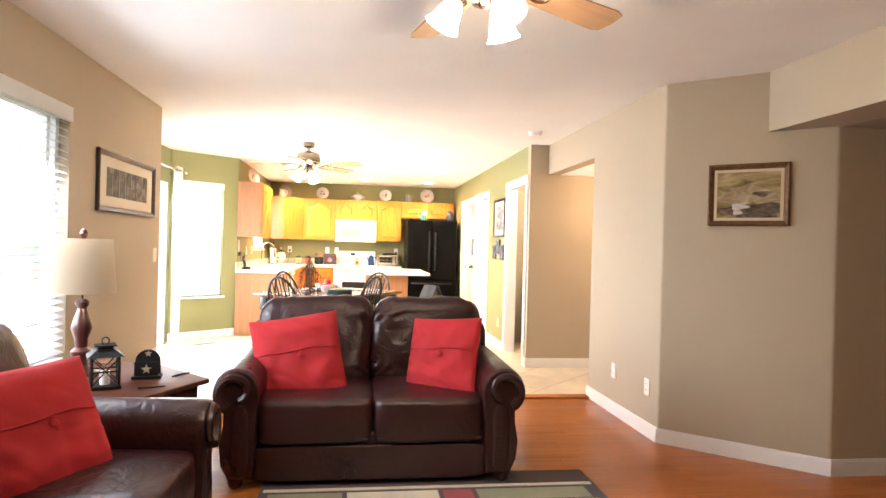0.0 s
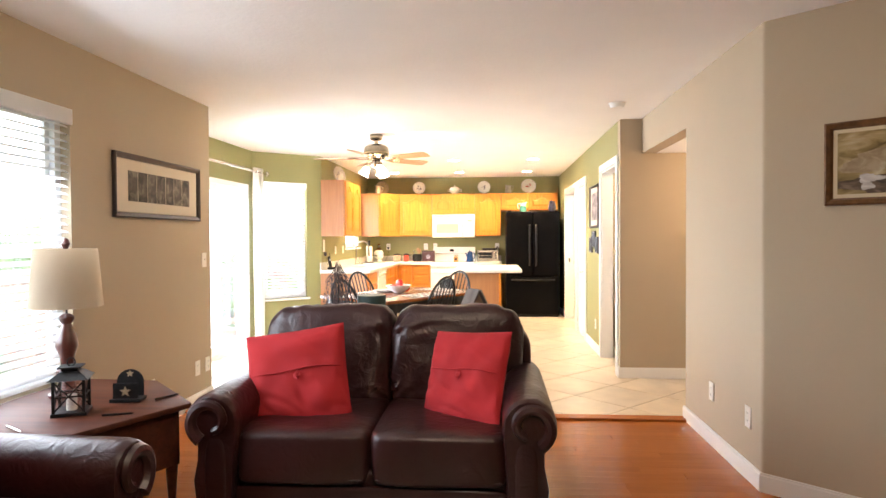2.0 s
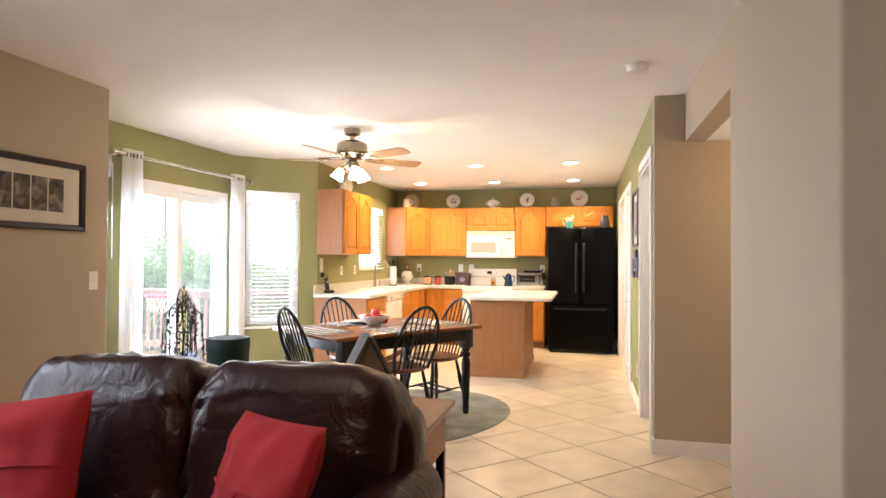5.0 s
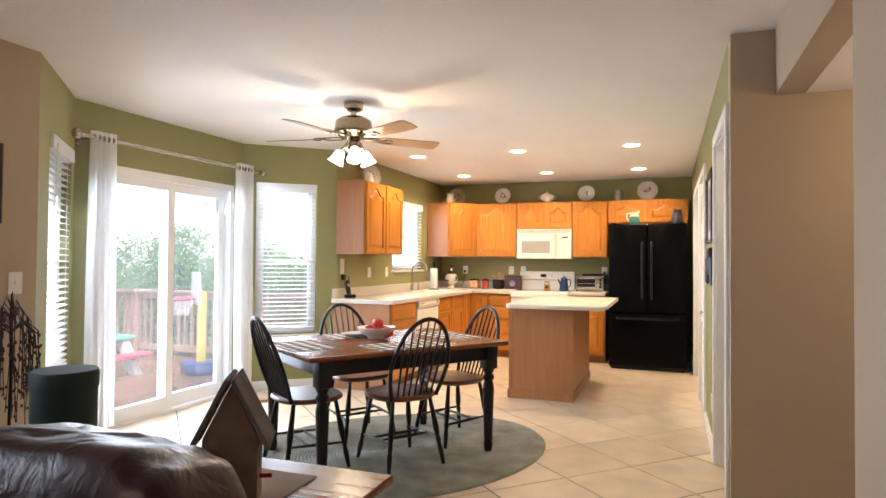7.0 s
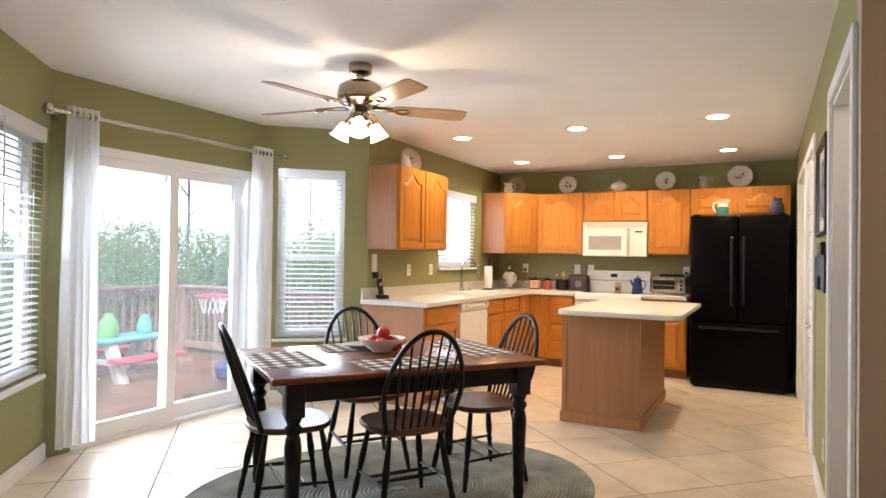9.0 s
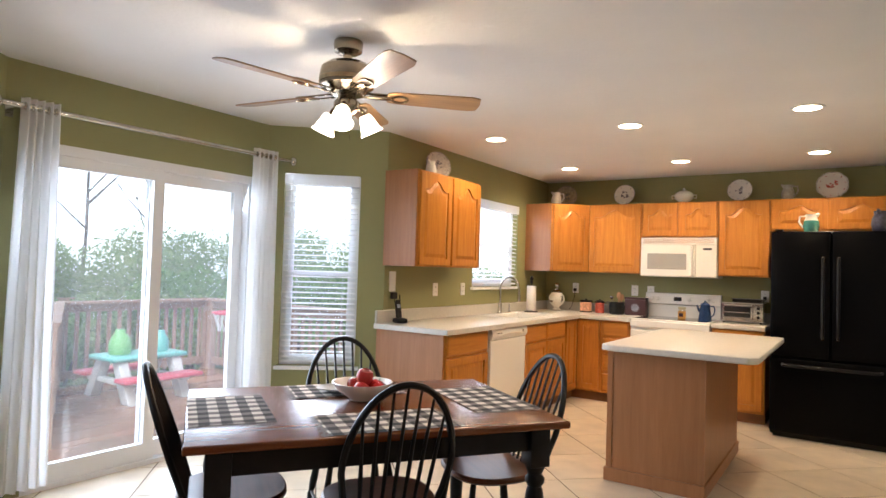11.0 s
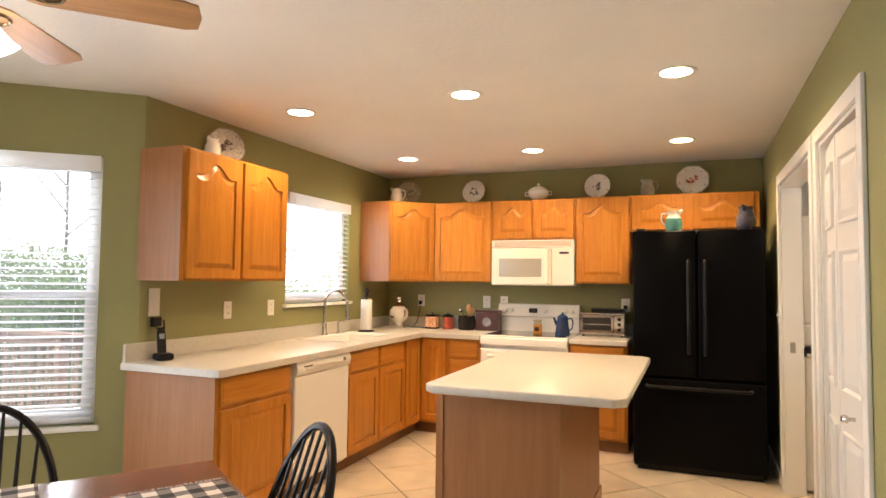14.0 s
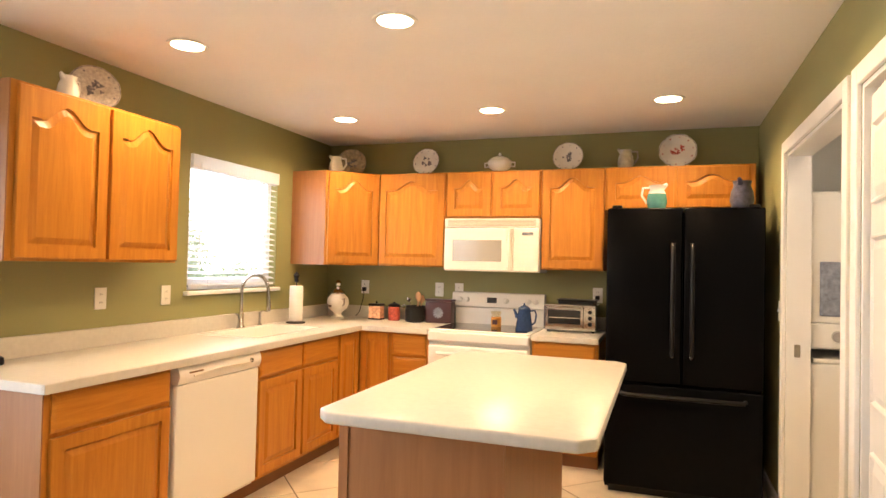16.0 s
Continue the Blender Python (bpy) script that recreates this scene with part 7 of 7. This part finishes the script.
toy = thing("toy_picnic_table", "child's plastic picnic table, teal top and pink benches", "picnic table", pose(-4.63, 9.07, -0.114) @ Matrix.Scale(0.88, 4))
part("tabletop", B(-0.28, 0.28, -0.48, 0.48, 0.47, 0.53, 0.025, 3), M_pteal, toy, smooth=True)
for y in (-0.34, 0.34):
    leg_ = bmesh.new()
    for s in (-1, 1):
        v8 = [leg_.verts.new(p) for p in ((s * 0.10, y - 0.06, 0.47), (s * 0.24, y - 0.06, 0.47), (s * 0.50, y - 0.06, 0.0), (s * 0.34, y - 0.06, 0.0), (s * 0.10, y + 0.06, 0.47), (s * 0.24, y + 0.06, 0.47), (s * 0.50, y + 0.06, 0.0), (s * 0.34, y + 0.06, 0.0))]
        for q in ((0, 1, 2, 3), (7, 6, 5, 4), (0, 4, 5, 1), (1, 5, 6, 2), (2, 6, 7, 3), (3, 7, 4, 0)):
            leg_.faces.new([v8[i] for i in q])
    bmesh.ops.recalc_face_normals(leg_, faces=leg_.faces)
    part("leg_frame", bevel(leg_, 0.012), M_pgrey, toy, smooth=True)
    part("crossbar", B(-0.46, 0.46, y - 0.05, y + 0.05, 0.20, 0.255, 0.01), M_pgrey, toy)
for s in (-1, 1):
    part("bench", B(s * 0.46 - 0.13, s * 0.46 + 0.13, -0.5, 0.5, 0.256, 0.31, 0.025, 3), M_ppink, toy, smooth=True)
for y, r, h, mm, lab in ((-0.22, 0.11, 0.26, M_pgreen, "round green plastic toy on the picnic table"), (0.24, 0.085, 0.22, M_pteal, "pale teal plastic toy on the picnic table")):
    ob = thing("plastic_toy", lab, "toy", pose(-4.63, 9.07 + y, -0.114 + 0.467))
    part("body", L([(r * 0.9, 0), (r, 0.02), (r * 1.02, h * 0.4), (r * 0.8, h * 0.7), (r * 0.5, h * 0.85), (r * 0.45, h), (r * 0.1, h * 1.02)], 20), mm, ob, smooth=True)
hp = thing("toy_basketball_hoop", "child's plastic basketball hoop with yellow pole", "basketball hoop", pose(-3.60, 9.75, -0.114, 0, 0, -40))
part("base", puff(-0.28, 0.28, -0.22, 0.22, 0, 0.15, 0.35, (14, 6)), M_pblue, hp, "dark blue base", True)
part("pole", B(-0.06, 0.06, -0.05, 0.05, 0.10, 1.02, 0.015), M_pyel, hp, "yellow pole", True)
part("backboard", B(-0.30, 0.30, -0.085, -0.055, 0.86, 1.26, 0.03), M_pgrey, hp, "white backboard", True)
part("rim", T([(0.17 * math.cos(2 * math.pi * i / 24), -0.26 + 0.17 * math.sin(2 * math.pi * i / 24), 0.93) for i in range(24)], 0.016, 8, True), M_ppink, hp, "red rim", True)
net = bmesh.new()
for k in range(14):
    a = 2 * math.pi * k / 14
    for s in (-1, 1):
        b_ = a + s * 0.45
        tube(net, [(0.165 * math.cos(a), -0.26 + 0.165 * math.sin(a), 0.925), (0.13 * math.cos((a + b_) / 2), -0.26 + 0.13 * math.sin((a + b_) / 2), 0.82), (0.11 * math.cos(b_), -0.26 + 0.11 * math.sin(b_), 0.73)], 0.004, 4)
part("net", net, M_paper, hp, "white net")


def leafy(name, dark, light):
    mat, nt, bs = material(name)
    geo = nt.nodes.new("ShaderNodeNewGeometry")
    col = ramp(nt, geo.outputs["Random Per Island"], [(0.0, dark), (1.0, light)])
    nt.links.new(col, bs.inputs["Base Color"])
    bs.inputs["Roughness"].default_value = 0.45
    tr = nt.nodes.new("ShaderNodeBsdfTranslucent")
    nt.links.new(col, tr.inputs["Color"])
    mix = nt.nodes.new("ShaderNodeMixShader")
    mix.inputs[0].default_value = 0.45
    nt.links.new(bs.outputs[0], mix.inputs[1])
    nt.links.new(tr.outputs[0], mix.inputs[2])
    nt.links.new(mix.outputs[0], nt.nodes["Material Output"].inputs[0])
    return mat


M_leaf = leafy("spring_leaves", (0.13, 0.24, 0.06), (0.30, 0.46, 0.16))
M_leaf2 = leafy("pale_spring_leaves", (0.18, 0.27, 0.09), (0.38, 0.48, 0.22))
M_bark = plain("grey_bark", (0.12, 0.095, 0.075), 0.9, vary=0.3, scale=8, grain=30, relief=0.6)


def leaves(count, place, size, rr):
    """Small bent leaves, each where place() says."""
    verts, faces = [], []
    for _ in range(count):
        c_, out = place()
        d1 = Vector((rr.gauss(0, 1), rr.gauss(0, 1), rr.gauss(0, 1))).normalized()
        d2 = (out + 0.8 * Vector((rr.gauss(0, 1), rr.gauss(0, 1), rr.gauss(0, 1)))).cross(d1)
        if d2.length < 1e-3:
            continue
        d2.normalize()
        s = size * rr.uniform(0.6, 1.3)
        i = len(verts)
        verts += [c_ - d1 * s, c_ + d2 * s * 0.45, c_ + d1 * s, c_ - d2 * s * 0.45]
        faces += [(i, i + 1, i + 2), (i, i + 2, i + 3)]
    return verts, faces


def crown(name, verts, faces, mat, parent):
    me = bpy.data.meshes.new(name)
    me.from_pydata([tuple(v_) for v_ in verts], [], faces)
    me.materials.append(mat)
    ob = new(name, me)
    ob.parent = parent
    return ob


def shrub(x, y, r, h, mat, label, seed, count=15000):
    rr = random.Random(seed)
    ob = thing("shrub", label, "shrub", pose(x, y, -0.86), "shrubs behind the deck")
    for k in range(5):
        a = rr.random() * 6.28
        part("stem", T([(0.1 * math.cos(a), 0.1 * math.sin(a), 0), (0.3 * r * math.cos(a), 0.3 * r * math.sin(a), h * 0.4), (0.6 * r * math.cos(a + 0.4), 0.6 * r * math.sin(a + 0.4), h * 0.8)], (0.03, 0.02, 0.008), 6), M_bark, ob)
    lumps = [(Vector((rr.uniform(-0.65, 0.65) * r, rr.uniform(-0.65, 0.65) * r, rr.uniform(0.35, 0.85) * h)), rr.uniform(0.3, 0.5) * r) for _ in range(13)]

    def place():
        c_, q = rr.choice(lumps)
        d = Vector((rr.gauss(0, 1), rr.gauss(0, 1), rr.gauss(0, 1))).normalized()
        return c_ + d * q * (0.5 + 0.42 * rr.random()), d
    crown("foliage", *leaves(count, place, 0.05, rr), mat, ob)
    return ob


for i, (x, y, r, h, mm) in enumerate(((-7.4, 9.4, 1.1, 1.75, M_leaf2), (-7.3, 11.2, 1.2, 2.05, M_leaf), (-7.0, 13.2, 1.4, 2.2, M_leaf), (-7.9, 7.4, 1.0, 1.5, M_leaf2), (-8.9, 8.8, 1.3, 1.9, M_leaf2), (-8.8, 12.6, 1.6, 2.3, M_leaf2), (-6.6, 15.2, 1.6, 2.2, M_leaf), (-6.2, 17.5, 1.8, 2.3, M_leaf2), (-7.6, 5.0, 1.2, 1.6, M_leaf2), (-12.5, 12.0, 1.9, 2.5, M_leaf2), (-13, 15.5, 2.2, 2.9, M_leaf2), (-12, 19, 2.4, 3.1, M_leaf2), (-13.5, 22.5, 2.4, 3.0, M_leaf2))):
    shrub(x, y, r, h, mm, "leafy green shrub behind the deck railing", 20 + i)


def bare_tree(x, y, h, seed):
    rr = random.Random(seed)
    ob = thing("bare_tree", "tall thin bare tree with forked grey limbs", "tree", pose(x, y, -0.86), "trees beyond the garden")
    part("trunk", T([(0, 0, 0), (0.1, 0.05, h * 0.35), (-0.05, 0.1, h * 0.7), (0.1, 0, h)], (0.07, 0.055, 0.035, 0.012), 8), M_bark, ob)
    for k in range(16):
        f = rr.uniform(0.3, 0.95)
        a = rr.random() * 6.28
        q = h * 0.22 * (1.1 - f) + 0.5
        p = Vector((0, 0.06, h * f))
        part("limb", T([p, p + Vector((q * 0.5 * math.cos(a), q * 0.5 * math.sin(a), q * 0.5)), p + Vector((q * math.cos(a), q * math.sin(a), q * 1.2))], (0.035, 0.02, 0.006), 6), M_bark, ob)
        for q2 in (-0.7, 0.5, 1.2):
            e = p + Vector((q * 0.6 * math.cos(a), q * 0.6 * math.sin(a), q * 0.65))
            part("twig", T([e, e + Vector((0.5 * q * math.cos(a + q2), 0.5 * q * math.sin(a + q2), q * 0.55))], (0.016, 0.005), 5), M_bark, ob)


for i, (x, y, h) in enumerate(((-19, 15.5, 9), (-18, 21, 10), (-23, 20, 9.5), (-20, 11.5, 9), (-17, 27, 10))):
    bare_tree(x, y, h, 90 + i)
fe = thing("board_fence", "low weathered fence of level boards across the garden", "fence", pose(-11.5, 6.0, -0.86, 0, 0, 90))
for i in range(7):
    part("post", B(i * 2.0 - 0.05, i * 2.0 + 0.05, -0.05, 0.05, 0, 1.5), M_rail, fe)
for z in (0.35, 0.65, 0.95, 1.25):
    part("board", B(-0.1, 12.1, -0.075, -0.0505, z, z + 0.15), M_rail, fe)
hz = bmesh.new()
n = 40
lo, hi = [], []
for i in range(n + 1):
    a = radians(60 + 240 * i / n)
    lo.append(hz.verts.new((90 * math.cos(a), 8 + 90 * math.sin(a), -2)))
    hi.append(hz.verts.new((90 * math.cos(a), 8 + 90 * math.sin(a), 60)))
for i in range(n):
    hz.faces.new((lo[i], lo[i + 1], hi[i + 1], hi[i]))
M_haze = glowing("overcast_horizon", (0.93, 0.97, 1.0), 1.8, (0.8, 0.8, 0.8))
tagged(part("backdrop", hz, M_haze), "white overcast sky low over the garden", "backdrop", kind="structure")
# ---- floor pieces ----
def clip(poly, piece):
    """The part of poly inside the convex piece."""
    out = list(poly)
    n = len(piece)
    for i in range(n):
        (ax, ay), (bx, by) = piece[i], piece[(i + 1) % n]
        src, out = out, []
        for k in range(len(src)):
            p, q = src[k], src[(k + 1) % len(src)]
            sp = (bx - ax) * (p[1] - ay) - (by - ay) * (p[0] - ax)
            sq = (bx - ax) * (q[1] - ay) - (by - ay) * (q[0] - ax)
            if sp >= 0:
                out.append(p)
            if (sp >= 0) != (sq >= 0):
                f = sp / (sp - sq)
                out.append((p[0] + f * (q[0] - p[0]), p[1] + f * (q[1] - p[1])))
        if not out:
            return []
    return out


def slab(pts, z0, z1, rim=0.003):
    """A flat piece with its top edge eased."""
    n = len(pts)
    cx, cy = sum(p[0] for p in pts) / n, sum(p[1] for p in pts) / n
    size = max(0.01, max(math.hypot(p[0] - cx, p[1] - cy) for p in pts))
    k = 1 - rim / size
    bm = bmesh.new()
    a = [bm.verts.new((x, y, z0)) for x, y in pts]
    b = [bm.verts.new((x, y, z1 - rim * 0.6)) for x, y in pts]
    c = [bm.verts.new((cx + (x - cx) * k, cy + (y - cy) * k, z1)) for x, y in pts]
    for u, v in ((a, b), (b, c)):
        for i in range(n):
            bm.faces.new((u[i], u[(i + 1) % n], v[(i + 1) % n], v[i]))
    bm.faces.new(c)
    return bm


HALF, GAP = 0.368, 0.0058
full = None
for i in range(-14, 12):
    for j in range(-6, 24):
        if (i + j) % 2:
            continue
        cx, cy = 1.68 + i * HALF, 6.17 + HALF + j * HALF
        r = HALF - GAP
        piece = clip(FLOOR, [(cx - r, cy), (cx, cy - r), (cx + r, cy), (cx, cy + r)])
        if len(piece) < 3:
            continue
        area = abs(sum(p[0] * q[1] - q[0] * p[1] for p, q in zip(piece, piece[1:] + piece[:1]))) / 2
        if area < 0.004:
            continue
        if area > 2 * r * r * 0.999:
            if full is None:
                full = mesh_of("tile", slab([(-r, 0), (0, -r), (r, 0), (0, r)], -0.003, 0.0), M_tile)
            again("tile", full, sub, pose(cx, cy, 0))
        else:
            part("tile", slab(piece, -0.003, 0.0), M_tile, sub)
boards = {}
rng = random.Random(4)
far_planks = []
for k in range(56):
    y = 5.44 - k * 0.083
    if y - 0.083 < 0.6:
        break
    x = BX - rng.random() * 0.9
    while x < 4.9:
        length = rng.choice((0.7, 0.9, 1.1, 1.3))
        x0, x1 = max(x, BX), min(x + length, 3.5)
        if x1 - x0 > 0.03:
            if y < 2.6:
                far_planks.append((x0, x1, y))
            else:
                part("plank", slab([(x0, y - 0.0825), (x1 - 0.0008, y - 0.0825), (x1 - 0.0008, y - 0.0005), (x0, y - 0.0005)], -0.006, 0.0, 0.0012), M_floor, base)
        x += length
rest = bmesh.new()
for x0, x1, y in far_planks:
    box(rest, x0, x1 - 0.0008, y - 0.0825, y - 0.0005, -0.006, 0.0)
box(rest, BX, 4.9, -2.6, 0.79, -0.006, -0.0005)
box(rest, 3.5, 4.9, 0.79, 5.44, -0.006, -0.0005)
tagged(part("plank_field", rest, M_floor, base), kind="stuff")
